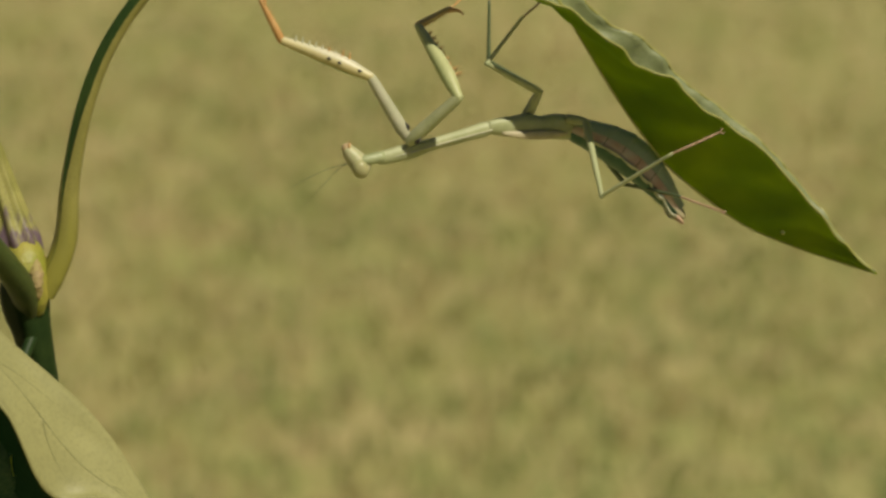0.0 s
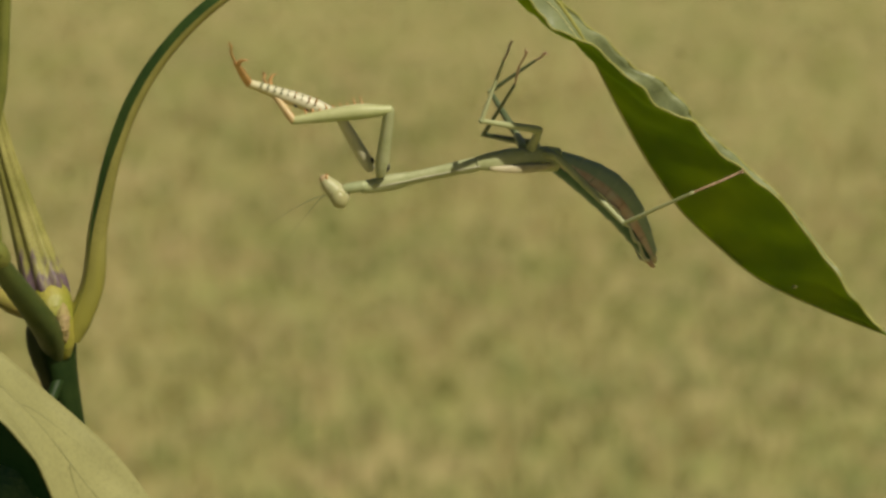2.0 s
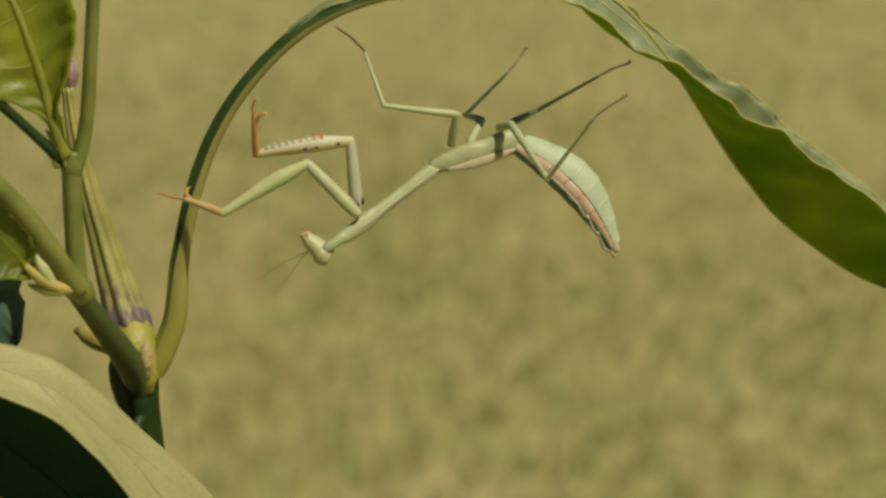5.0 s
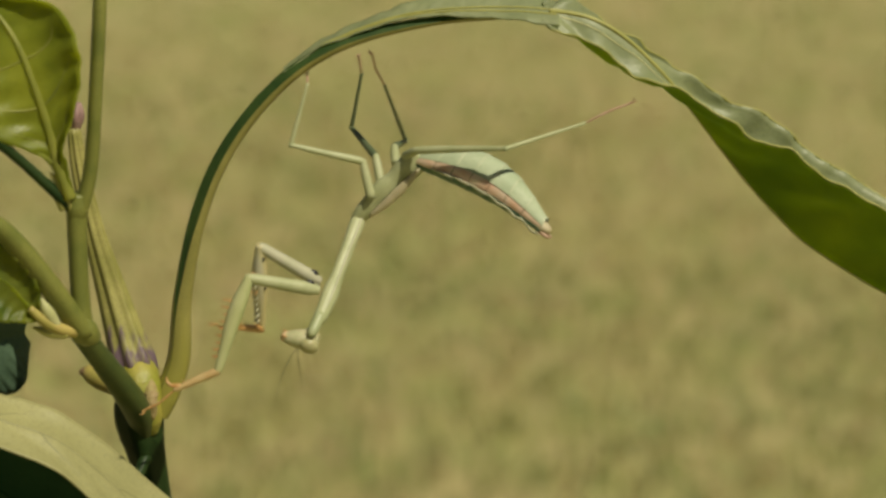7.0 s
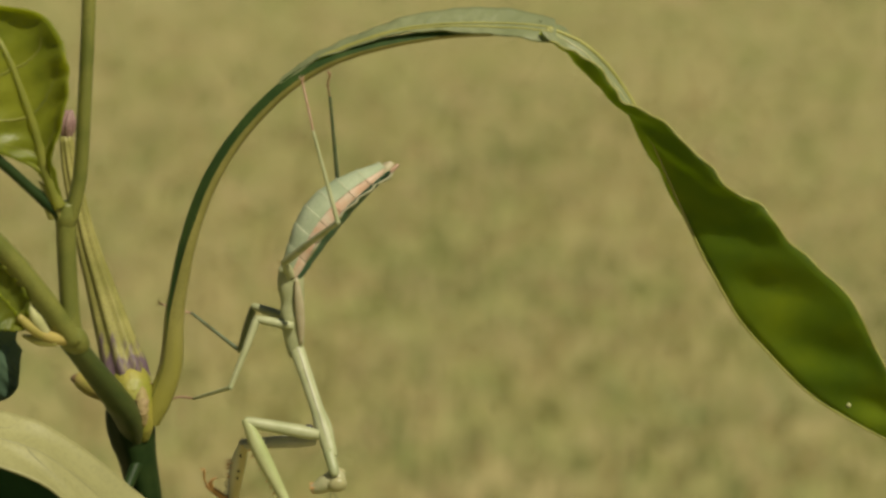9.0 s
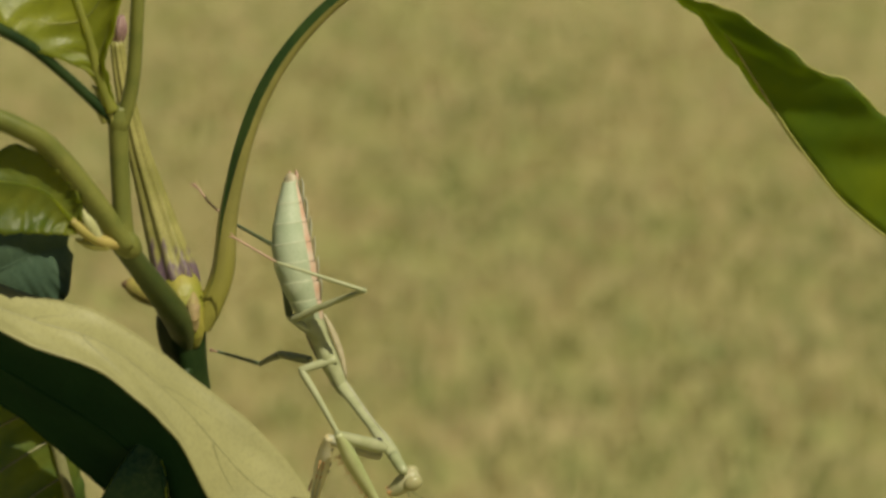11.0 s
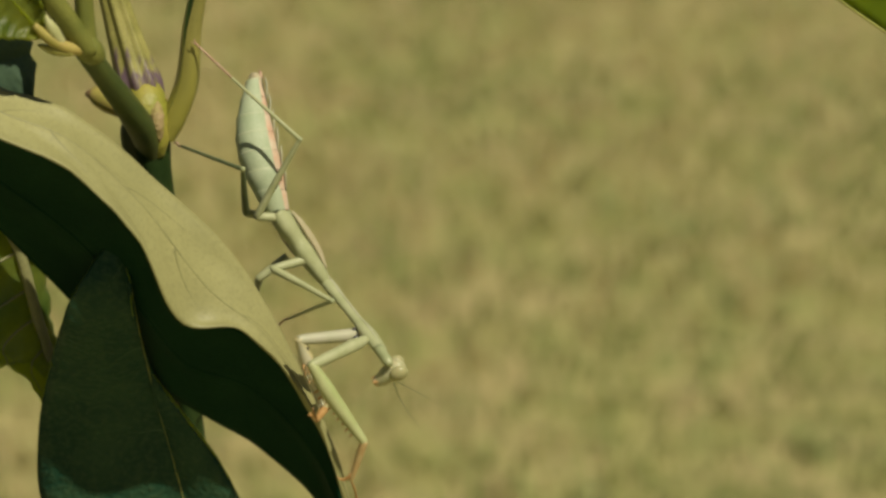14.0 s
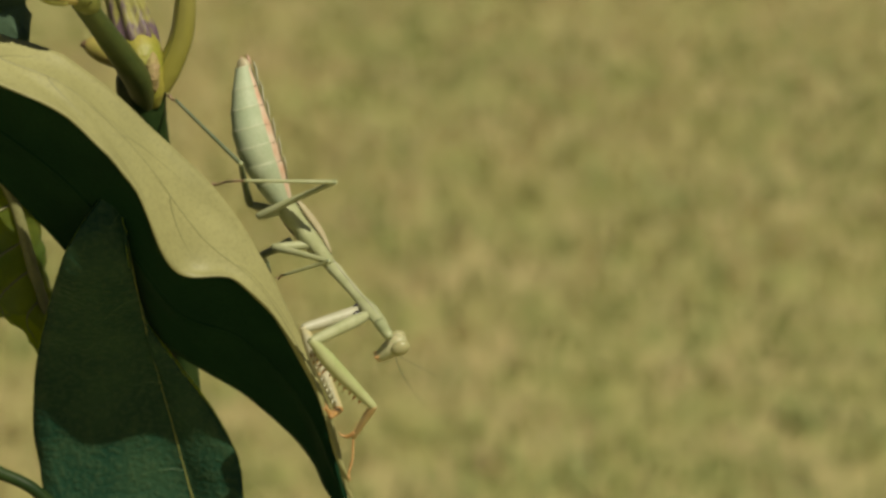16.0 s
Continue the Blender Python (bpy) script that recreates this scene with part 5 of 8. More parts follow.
    walk(parts["far_fore_coxa"], [
        (0, pose(-0.02186, -0.00656, 0.00007, 162.7, -60.0, -174.7)), (0.5, pose(-0.02166, -0.00949, 0.00267, 97.2, -56.7, -121.0)),
        (0.75, pose(-0.02195, -0.00886, 0.00190, 94.2, -62.2, -116.6)), (1, pose(-0.02223, -0.00822, 0.00113, 94.9, -67.5, -110.2)),
        (1.5, pose(-0.02383, -0.00297, -0.00021, 157.6, -64.9, -159.0)), (2, pose(-0.02604, -0.00297, -0.00042, 127.7, -56.4, -138.0)),
        (2.5, pose(-0.02106, -0.00730, -0.00085, -164.0, -56.3, 165.2)), (3, pose(-0.02208, -0.00338, -0.00212, 157.1, -62.1, -155.3)),
        (3.5, pose(-0.02065, -0.00721, -0.00181, -173.3, -58.6, 163.1)), (3.75, pose(-0.02132, -0.00518, -0.00462, 174.1, -73.4, 174.7)),
        (4, pose(-0.02199, -0.00314, -0.00742, 107.3, -83.5, -117.1)), (4.5, pose(-0.02160, -0.00376, -0.00778, 113.3, -83.7, -122.2)),
        (5, pose(-0.02065, -0.00525, -0.00864, 128.4, -83.8, -135.0)), (5.5, pose(-0.01952, -0.00702, -0.00966, 146.6, -83.6, -150.1)),
        (6, pose(-0.01858, -0.00850, -0.01052, 160.6, -83.1, -161.4)), (6.5, pose(-0.01818, -0.00912, -0.01088, 166.2, -82.8, -165.5)),
        (6.75, pose(-0.01508, -0.00868, -0.01271, 156.2, -58.4, -158.2)), (7, pose(-0.01198, -0.00823, -0.01453, 156.1, -34.0, -157.1)),
        (7.25, pose(-0.00895, -0.01006, -0.01530, 159.2, -18.8, -166.3)), (7.5, pose(-0.00593, -0.01188, -0.01607, 159.2, -3.3, -173.9)),
        (7.75, pose(-0.00527, -0.00751, -0.01844, 160.9, -14.5, -165.2)), (8, pose(-0.00462, -0.00314, -0.02082, 162.1, -25.4, -155.6)),
        (8.25, pose(-0.00067, -0.00533, -0.02129, 158.8, -11.1, -164.0)), (8.5, pose(0.00327, -0.00752, -0.02177, 150.7, 3.3, -171.6)),
        (9, pose(0.00395, -0.00798, -0.02107, 148.5, 0.3, -168.3)), (9.5, pose(0.00558, -0.00908, -0.01939, 147.7, -7.5, -159.7)),
        (10, pose(0.00753, -0.01039, -0.01740, 146.1, -17.0, -148.3)), (10.5, pose(0.00916, -0.01149, -0.01573, 144.1, -24.0, -138.5)),
        (11, pose(0.00985, -0.01195, -0.01503, 143.5, -26.6, -134.4)), (11.5, pose(0.00898, -0.01190, -0.01474, 160.4, -0.4, -129.6)),
        (12, pose(0.00927, -0.01223, -0.01424, 169.1, 2.5, -130.5)), (12.5, pose(0.01275, -0.01017, -0.01365, 175.5, 7.0, -171.6)),
        (13, pose(0.01151, -0.01056, -0.01292, -170.2, 4.3, -149.3)), (13.5, pose(0.01109, -0.01061, -0.01206, 169.7, -8.7, -140.9)),
        (14, pose(0.01120, -0.01013, -0.01287, 168.8, -5.1, -147.8)), (14.5, pose(0.01197, -0.00972, -0.01372, 176.5, -2.5, -148.8)),
        (15, pose(0.01156, -0.01003, -0.01211, -175.4, -5.1, -144.8)), (15.5, pose(0.01179, -0.01027, -0.01101, -171.8, 5.0, -143.0)),
        (16, pose(0.01114, -0.01089, -0.01066, -172.5, 6.3, -146.8)),
    ])
    walk(parts["far_fore_femur"], [
        (0, pose(-0.02809, -0.00714, 0.01090, 6.3, -21.5, 173.6)), (0.5, pose(-0.02519, -0.01537, 0.01312, -27.5, -38.0, 175.6)),
        (0.75, pose(-0.02455, -0.01407, 0.01295, -37.0, -31.5, 177.4)), (1, pose(-0.02389, -0.01272, 0.01267, -39.1, -24.9, 179.0)),
        (1.5, pose(-0.02877, -0.00486, 0.01111, -18.0, 4.1, -174.4)), (2, pose(-0.03118, -0.00760, 0.00999, -47.1, -20.3, -179.4)),
        (2.5, pose(-0.02778, -0.00552, 0.00954, -33.8, -11.5, -177.4)), (3, pose(-0.02740, -0.00582, 0.00893, -23.8, -7.6, -176.5)),
        (3.5, pose(-0.02688, -0.00532, 0.00886, -19.0, -3.3, 166.0)), (3.75, pose(-0.02489, -0.00485, 0.00736, -15.0, -2.8, 168.2)),
        (4, pose(-0.02264, -0.00440, 0.00500, -10.7, -2.3, 170.5)), (4.5, pose(-0.02233, -0.00493, 0.00464, -12.5, 1.1, 171.4)),
        (5, pose(-0.02160, -0.00620, 0.00379, -20.3, 9.7, 173.6)), (5.5, pose(-0.02073, -0.00771, 0.00276, -30.0, 20.3, 176.5)),
        (6, pose(-0.02001, -0.00898, 0.00189, -36.9, 28.9, 179.2)), (6.5, pose(-0.01970, -0.00951, 0.00152, -40.0, 32.3, -179.6)),
        (6.75, pose(-0.02116, -0.01111, -0.00206, -65.0, 57.8, 160.4)), (7, pose(-0.02153, -0.01226, -0.00755, -138.8, 71.4, 96.0)),
        (7.25, pose(-0.02045, -0.01286, -0.01126, -127.0, 69.6, 106.4)), (7.5, pose(-0.01834, -0.01321, -0.01534, -114.6, 67.4, 115.1)),
        (7.75, pose(-0.01697, -0.01060, -0.01531, -91.8, 69.6, 131.7)), (8, pose(-0.01491, -0.00780, -0.01546, -66.2, 70.0, 150.3)),
        (8.25, pose(-0.01247, -0.00871, -0.01888, -83.2, 65.0, 125.4)), (8.5, pose(-0.00908, -0.00934, -0.02249, -85.6, 57.3, 109.9)),
        (9, pose(-0.00829, -0.01052, -0.02113, -87.5, 57.4, 110.3)), (9.5, pose(-0.00604, -0.01339, -0.01777, -103.2, 57.6, 111.1)),
        (10, pose(-0.00264, -0.01667, -0.01375, -124.8, 57.9, 112.2)), (10.5, pose(0.00062, -0.01906, -0.01064, -140.4, 58.1, 113.0)),
        (11, pose(0.00203, -0.01993, -0.00943, -147.6, 58.1, 113.4)), (11.5, pose(0.00101, -0.02153, -0.01465, 165.8, 62.9, 73.7)),
        (12, pose(0.00116, -0.02173, -0.01478, 147.5, 68.1, 69.6)), (12.5, pose(0.00048, -0.01199, -0.01517, 105.1, 76.6, 19.6)),
        (13, pose(0.00078, -0.01691, -0.01385, 66.5, 72.2, -20.2)), (13.5, pose(0.00149, -0.01840, -0.01016, 160.9, 59.4, 71.2)),
        (14, pose(0.00067, -0.01676, -0.01176, 150.1, 65.1, 58.0)), (14.5, pose(0.00128, -0.01619, -0.01318, 123.3, 68.1, 32.5)),
        (15, pose(0.00139, -0.01721, -0.01099, 105.7, 69.0, 15.1)), (15.5, pose(0.00185, -0.01777, -0.01210, 101.8, 68.3, 11.5)),
        (16, pose(0.00074, -0.01769, -0.01203, 104.0, 68.6, 13.2)),
    ])
    walk(parts["far_fore_tibia"], [
        (0, pose(-0.04381, -0.00538, 0.01713, 12.4, -61.8, 165.0)), (0.5, pose(-0.03855, -0.01434, 0.02358, -72.3, -56.2, -129.4)),
        (0.75, pose(-0.03904, -0.01342, 0.02183, -91.1, -56.2, -112.7)), (1, pose(-0.03930, -0.01244, 0.01984, -101.6, -54.0, -97.0)),
        (1.5, pose(-0.04564, -0.00652, 0.00988, -18.8, -36.4, -170.9)), (2, pose(-0.04713, -0.00778, 0.01587, -84.2, -37.2, -105.9)),
        (2.5, pose(-0.04442, -0.00628, 0.01292, -80.6, -61.4, -105.9)), (3, pose(-0.04422, -0.00686, 0.01117, -78.4, -69.5, -103.3)),
        (3.5, pose(-0.04335, -0.00120, 0.00983, -83.4, -71.6, -108.5)), (3.75, pose(-0.04151, -0.00139, 0.00819, -112.3, -75.4, -79.3)),
        (4, pose(-0.03939, -0.00160, 0.00569, -144.7, -74.3, -44.7)), (4.5, pose(-0.03914, -0.00239, 0.00431, -127.2, -73.5, -60.8)),
        (5, pose(-0.03826, -0.00434, 0.00091, -93.3, -67.3, -90.9)), (5.5, pose(-0.03665, -0.00674, -0.00314, -69.0, -55.4, -109.2)),
        (6, pose(-0.03489, -0.00877, -0.00632, -54.9, -44.8, -117.1)), (6.5, pose(-0.03407, -0.00960, -0.00756, -48.9, -40.6, -119.3)),
        (6.75, pose(-0.02969, -0.00807, -0.01644, -38.4, -27.9, -117.6)), (7, pose(-0.02210, -0.00686, -0.02365, -19.5, -15.1, -116.3)),
        (7.25, pose(-0.02212, -0.00719, -0.02720, -16.8, -7.3, -123.5)), (7.5, pose(-0.02110, -0.00730, -0.03103, -19.5, 0.5, -130.4)),
        (7.75, pose(-0.02091, -0.00617, -0.03124, -20.3, -8.3, -136.1)), (8, pose(-0.01997, -0.00491, -0.03143, -18.9, -17.0, -142.1)),
        (8.25, pose(-0.01663, -0.00285, -0.03428, -26.7, -30.9, -138.6)), (8.5, pose(-0.01221, -0.00072, -0.03680, -41.9, -44.7, -133.8)),
        (9, pose(-0.01146, -0.00193, -0.03546, -44.9, -40.1, -128.9)), (9.5, pose(-0.00932, -0.00490, -0.03213, -39.5, -26.1, -117.9)),
        (10, pose(-0.00605, -0.00830, -0.02815, -28.9, -6.4, -106.7)), (10.5, pose(-0.00290, -0.01078, -0.02506, -20.6, 8.4, -99.1)),
        (11, pose(-0.00154, -0.01170, -0.02387, -16.9, 13.6, -96.3)), (11.5, pose(0.00318, -0.01409, -0.02978, 2.1, 7.0, -88.7)),
        (12, pose(0.00337, -0.01579, -0.03055, 10.7, 3.8, -73.9)), (12.5, pose(0.00418, -0.01067, -0.03171, 12.2, -12.2, -90.7)),
        (13, pose(0.00566, -0.01871, -0.03003, 15.4, -12.2, -89.1)), (13.5, pose(0.00429, -0.01021, -0.02480, 10.7, -6.4, -95.8)),
        (14, pose(0.00446, -0.01068, -0.02717, 11.7, -6.2, -95.9)), (14.5, pose(0.00663, -0.01279, -0.02896, 16.6, -6.7, -93.7)),
        (15, pose(0.00726, -0.01563, -0.02687, 19.4, -6.8, -93.6)), (15.5, pose(0.00800, -0.01651, -0.02790, 21.4, -14.3, -96.6)),
        (16, pose(0.00678, -0.01627, -0.02786, 21.2, -11.8, -96.5)),
    ])
    walk(parts["far_fore_tarsus"], [
        (0, pose(-0.04746, -0.00440, 0.02418, 103.2, -63.4, -122.0)), (0.5, pose(-0.04137, -0.01778, 0.03023, 69.1, -46.6, -96.9)),
        (0.75, pose(-0.04076, -0.01752, 0.02848, 69.7, -47.0, -96.8)), (1, pose(-0.03987, -0.01710, 0.02632, 74.6, -47.4, -96.8)),
        (1.5, pose(-0.05200, -0.00754, 0.01463, 123.6, -27.4, -147.3)), (2, pose(-0.04887, -0.01390, 0.02072, 81.8, -34.9, -94.2)),
        (2.5, pose(-0.04547, -0.00996, 0.01995, 93.1, -42.7, -106.3)), (3, pose(-0.04486, -0.00958, 0.01867, 91.0, -42.1, -98.2)),
        (3.5, pose(-0.04415, -0.00360, 0.01742, 89.4, -43.5, -103.8)), (3.75, pose(-0.04114, -0.00337, 0.01593, 81.3, -41.7, -91.8)),
        (4, pose(-0.03785, -0.00312, 0.01339, 75.5, -38.8, -80.6)), (4.5, pose(-0.03803, -0.00436, 0.01198, 79.4, -38.0, -81.9)),
        (5, pose(-0.03831, -0.00742, 0.00829, 88.6, -36.0, -85.0)), (5.5, pose(-0.03814, -0.01103, 0.00344, 100.9, -33.4, -88.5)),
        (6, pose(-0.03747, -0.01382, -0.00068, 112.0, -31.3, -91.3)), (6.5, pose(-0.03704, -0.01490, -0.00235, 117.8, -30.3, -92.4)),
        (6.75, pose(-0.03297, -0.01433, -0.01270, 140.0, -24.3, -109.0)), (7, pose(-0.02552, -0.01378, -0.02157, 160.5, -16.6, -123.9)),
        (7.25, pose(-0.02649, -0.01381, -0.02618, 162.8, -14.5, -115.4)), (7.5, pose(-0.02628, -0.01339, -0.03111, 162.4, -12.0, -107.1)),
        (7.75, pose(-0.02662, -0.01166, -0.03009, 161.0, -20.0, -101.4)), (8, pose(-0.02601, -0.00961, -0.02909, 158.1, -27.8, -95.0)),
        (8.25, pose(-0.02178, -0.00739, -0.03017, 155.1, -35.8, -93.9)), (8.5, pose(-0.01615, -0.00482, -0.03118, 148.0, -43.9, -92.5)),
        (9, pose(-0.01531, -0.00670, -0.03031, 147.5, -41.0, -89.2)), (9.5, pose(-0.01268, -0.01125, -0.02861, 154.6, -33.4, -81.9)),
        (10, pose(-0.00834, -0.01591, -0.02725, 165.0, -23.4, -74.5)), (10.5, pose(-0.00414, -0.01859, -0.02623, 173.0, -15.2, -69.3)),
        (11, pose(-0.00239, -0.01943, -0.02575, 177.2, -11.9, -67.4)), (11.5, pose(0.00336, -0.02203, -0.03076, -170.7, -5.2, -80.9)),
        (12, pose(0.00558, -0.02346, -0.03108, -168.9, -0.7, -79.1)), (12.5, pose(0.00409, -0.01849, -0.03002, -166.1, -26.6, -90.8)),
        (13, pose(0.00578, -0.02653, -0.02835, -162.9, -27.9, -91.7)), (13.5, pose(0.00348, -0.01812, -0.02391, -164.0, -29.4, -93.7)),
        (14, pose(0.00364, -0.01859, -0.02631, -162.7, -29.2, -93.8)), (14.5, pose(0.00611, -0.02071, -0.02802, -158.6, -29.6, -93.9)),
        (15, pose(0.00676, -0.02355, -0.02592, -156.9, -29.6, -91.8)), (15.5, pose(0.00712, -0.02421, -0.02593, -154.2, -33.8, -94.7)),
        (16, pose(0.00589, -0.02405, -0.02622, -154.5, -31.9, -94.6)),
    ])
    walk(parts["near_fore_coxa"], [
        (0, pose(-0.02113, -0.00961, -0.00026, -29.0, -43.1, -18.9)), (0.5, pose(-0.02110, -0.01252, 0.00231, -37.7, -35.7, -15.5)),
        (0.75, pose(-0.02123, -0.01186, 0.00139, -37.2, -34.5, -13.8)), (1, pose(-0.02136, -0.01120, 0.00047, -34.3, -33.2, -12.1)),
        (1.5, pose(-0.02262, -0.00610, -0.00075, -5.1, -44.3, -31.6)), (2, pose(-0.02403, -0.00604, -0.00086, 48.9, -76.3, -54.3)),
        (2.5, pose(-0.02056, -0.01050, -0.00135, -179.1, -59.9, -175.6)), (3, pose(-0.02126, -0.00657, -0.00325, -158.7, -55.4, 165.8)),
        (3.5, pose(-0.02133, -0.01082, -0.00191, 178.7, -61.9, -174.2)), (3.75, pose(-0.02148, -0.00861, -0.00475, -172.0, -53.4, 177.5)),
        (4, pose(-0.02164, -0.00639, -0.00760, -162.8, -44.4, 172.0)), (4.5, pose(-0.02125, -0.00707, -0.00795, -162.5, -44.7, 173.2)),
        (5, pose(-0.02033, -0.00868, -0.00878, -164.4, -45.3, 176.2)), (5.5, pose(-0.01924, -0.01059, -0.00978, -166.4, -45.9, 179.9)),
        (6, pose(-0.01832, -0.01220, -0.01061, -167.8, -46.3, -177.0)), (6.5, pose(-0.01793, -0.01288, -0.01096, -168.0, -46.4, -175.7)),
        (6.75, pose(-0.01489, -0.01274, -0.01298, -175.9, -30.9, -165.4)), (7, pose(-0.01185, -0.01260, -0.01501, -179.9, -14.7, -158.1)),
        (7.25, pose(-0.00861, -0.01423, -0.01535, -172.7, -12.3, -164.7)), (7.5, pose(-0.00536, -0.01586, -0.01569, -165.3, -9.7, -171.1)),
        (7.75, pose(-0.00458, -0.01121, -0.01816, -162.9, -16.0, -175.2)), (8, pose(-0.00379, -0.00657, -0.02063, -161.0, -22.2, -179.6)),
        (8.25, pose(0.00008, -0.00842, -0.02023, -160.7, -16.6, -177.8)), (8.5, pose(0.00396, -0.01027, -0.01983, -160.1, -11.0, -176.2)),
        (9, pose(0.00470, -0.01073, -0.01909, -161.5, -12.7, -171.8)), (9.5, pose(0.00646, -0.01184, -0.01730, -165.9, -16.9, -160.2)),
        (10, pose(0.00857, -0.01316, -0.01518, -171.3, -21.2, -144.9)), (10.5, pose(0.01033, -0.01426, -0.01340, -174.9, -23.6, -132.2)),
        (11, pose(0.01108, -0.01472, -0.01265, -175.5, -24.2, -127.3)), (11.5, pose(0.01093, -0.01507, -0.01233, -163.2, -21.0, -136.9)),
        (12, pose(0.01057, -0.01578, -0.01268, -152.9, -24.1, -137.0)), (12.5, pose(0.01294, -0.01410, -0.01352, -153.1, -5.3, -143.1)),
        (13, pose(0.01213, -0.01468, -0.01253, -145.4, -9.7, -136.2)), (13.5, pose(0.01194, -0.01524, -0.01176, -157.0, 3.1, -126.7)),
        (14, pose(0.01203, -0.01453, -0.01247, -157.2, 7.3, -133.8)), (14.5, pose(0.01300, -0.01402, -0.01324, -157.3, 6.3, -132.4)),
        (15, pose(0.01260, -0.01409, -0.01118, -157.3, 9.8, -132.1)), (15.5, pose(0.01293, -0.01510, -0.01077, -157.0, 4.9, -133.2)),
        (16, pose(0.01144, -0.01523, -0.01041, -158.4, 7.9, -134.2)),
    ])
    walk(parts["near_fore_femur"], [
        (0, pose(-0.01250, -0.01256, 0.00829, 78.2, -38.7, 122.7)), (0.5, pose(-0.01133, -0.01523, 0.00962, 83.6, -30.5, 117.3)),
        (0.75, pose(-0.01122, -0.01431, 0.00847, 77.9, -36.5, 118.7)), (1, pose(-0.01113, -0.01339, 0.00732, 69.4, -42.4, 120.5)),
        (1.5, pose(-0.01501, -0.01079, 0.00798, 55.7, -19.9, 149.9)), (2, pose(-0.02230, -0.00844, 0.01129, 32.9, 5.6, -175.1)),
        (2.5, pose(-0.02680, -0.01098, 0.00947, 39.9, 22.4, -170.1)), (3, pose(-0.02814, -0.00483, 0.00704, 33.8, 25.1, -169.0)),
        (3.5, pose(-0.02718, -0.01141, 0.00912, 39.8, 18.4, -177.8)), (3.75, pose(-0.02894, -0.00828, 0.00528, 49.2, 18.9, -173.7)),
        (4, pose(-0.03048, -0.00515, 0.00115, 57.5, 19.3, -169.7)), (4.5, pose(-0.03008, -0.00602, 0.00084, 58.0, 22.0, -168.8)),
        (5, pose(-0.02911, -0.00810, 0.00010, 53.1, 28.6, -166.4)), (5.5, pose(-0.02794, -0.01058, -0.00080, 43.0, 36.5, -163.0)),
        (6, pose(-0.02694, -0.01265, -0.00157, 31.4, 42.9, -159.7)), (6.5, pose(-0.02652, -0.01352, -0.00190, 24.0, 45.5, -158.2)),
        (6.75, pose(-0.02528, -0.01544, -0.00657, 22.4, 57.7, -158.2)), (7, pose(-0.02307, -0.01711, -0.01183, 22.5, 70.0, -158.2)),
        (7.25, pose(-0.02039, -0.01746, -0.01269, 47.8, 73.6, -130.1)), (7.5, pose(-0.01754, -0.01776, -0.01359, 75.7, 72.4, -97.8)),
        (7.75, pose(-0.01655, -0.01221, -0.01472, 75.1, 70.2, -112.0)), (8, pose(-0.01536, -0.00665, -0.01591, 81.4, 67.1, -123.0)),
        (8.25, pose(-0.01189, -0.00887, -0.01666, 145.6, 70.6, -67.2)), (8.5, pose(-0.00829, -0.01109, -0.01746, -173.7, 58.8, -28.9)),
        (9, pose(-0.00737, -0.01247, -0.01634, -167.5, 60.7, -22.6)), (9.5, pose(-0.00479, -0.01589, -0.01367, -152.3, 63.8, -3.9)),
        (10, pose(-0.00097, -0.01985, -0.01066, -133.5, 63.8, 22.0)), (10.5, pose(0.00263, -0.02274, -0.00840, -123.7, 60.6, 40.6)),
        (11, pose(0.00417, -0.02380, -0.00753, -123.4, 58.7, 46.8)), (11.5, pose(0.00240, -0.02304, -0.00785, -145.9, 58.0, 16.0)),
        (12, pose(0.00223, -0.02358, -0.00759, -158.3, 58.6, -6.9)), (12.5, pose(0.00299, -0.02158, -0.01237, -142.6, 53.1, 0.5)),
        (13, pose(0.00323, -0.02321, -0.01042, -166.7, 52.1, -25.2)), (13.5, pose(0.00449, -0.02525, -0.01245, -116.8, 61.3, 13.5)),
        (14, pose(0.00345, -0.02348, -0.01405, -158.2, 57.7, 1.7)), (14.5, pose(0.00463, -0.02320, -0.01460, -161.7, 51.7, 13.4)),
        (15, pose(0.00433, -0.02322, -0.01332, -165.8, 53.0, 10.8)), (15.5, pose(0.00441, -0.02418, -0.01184, -150.8, 52.9, 10.6)),
        (16, pose(0.00280, -0.02410, -0.01212, -154.1, 50.6, 15.1)),
    ])
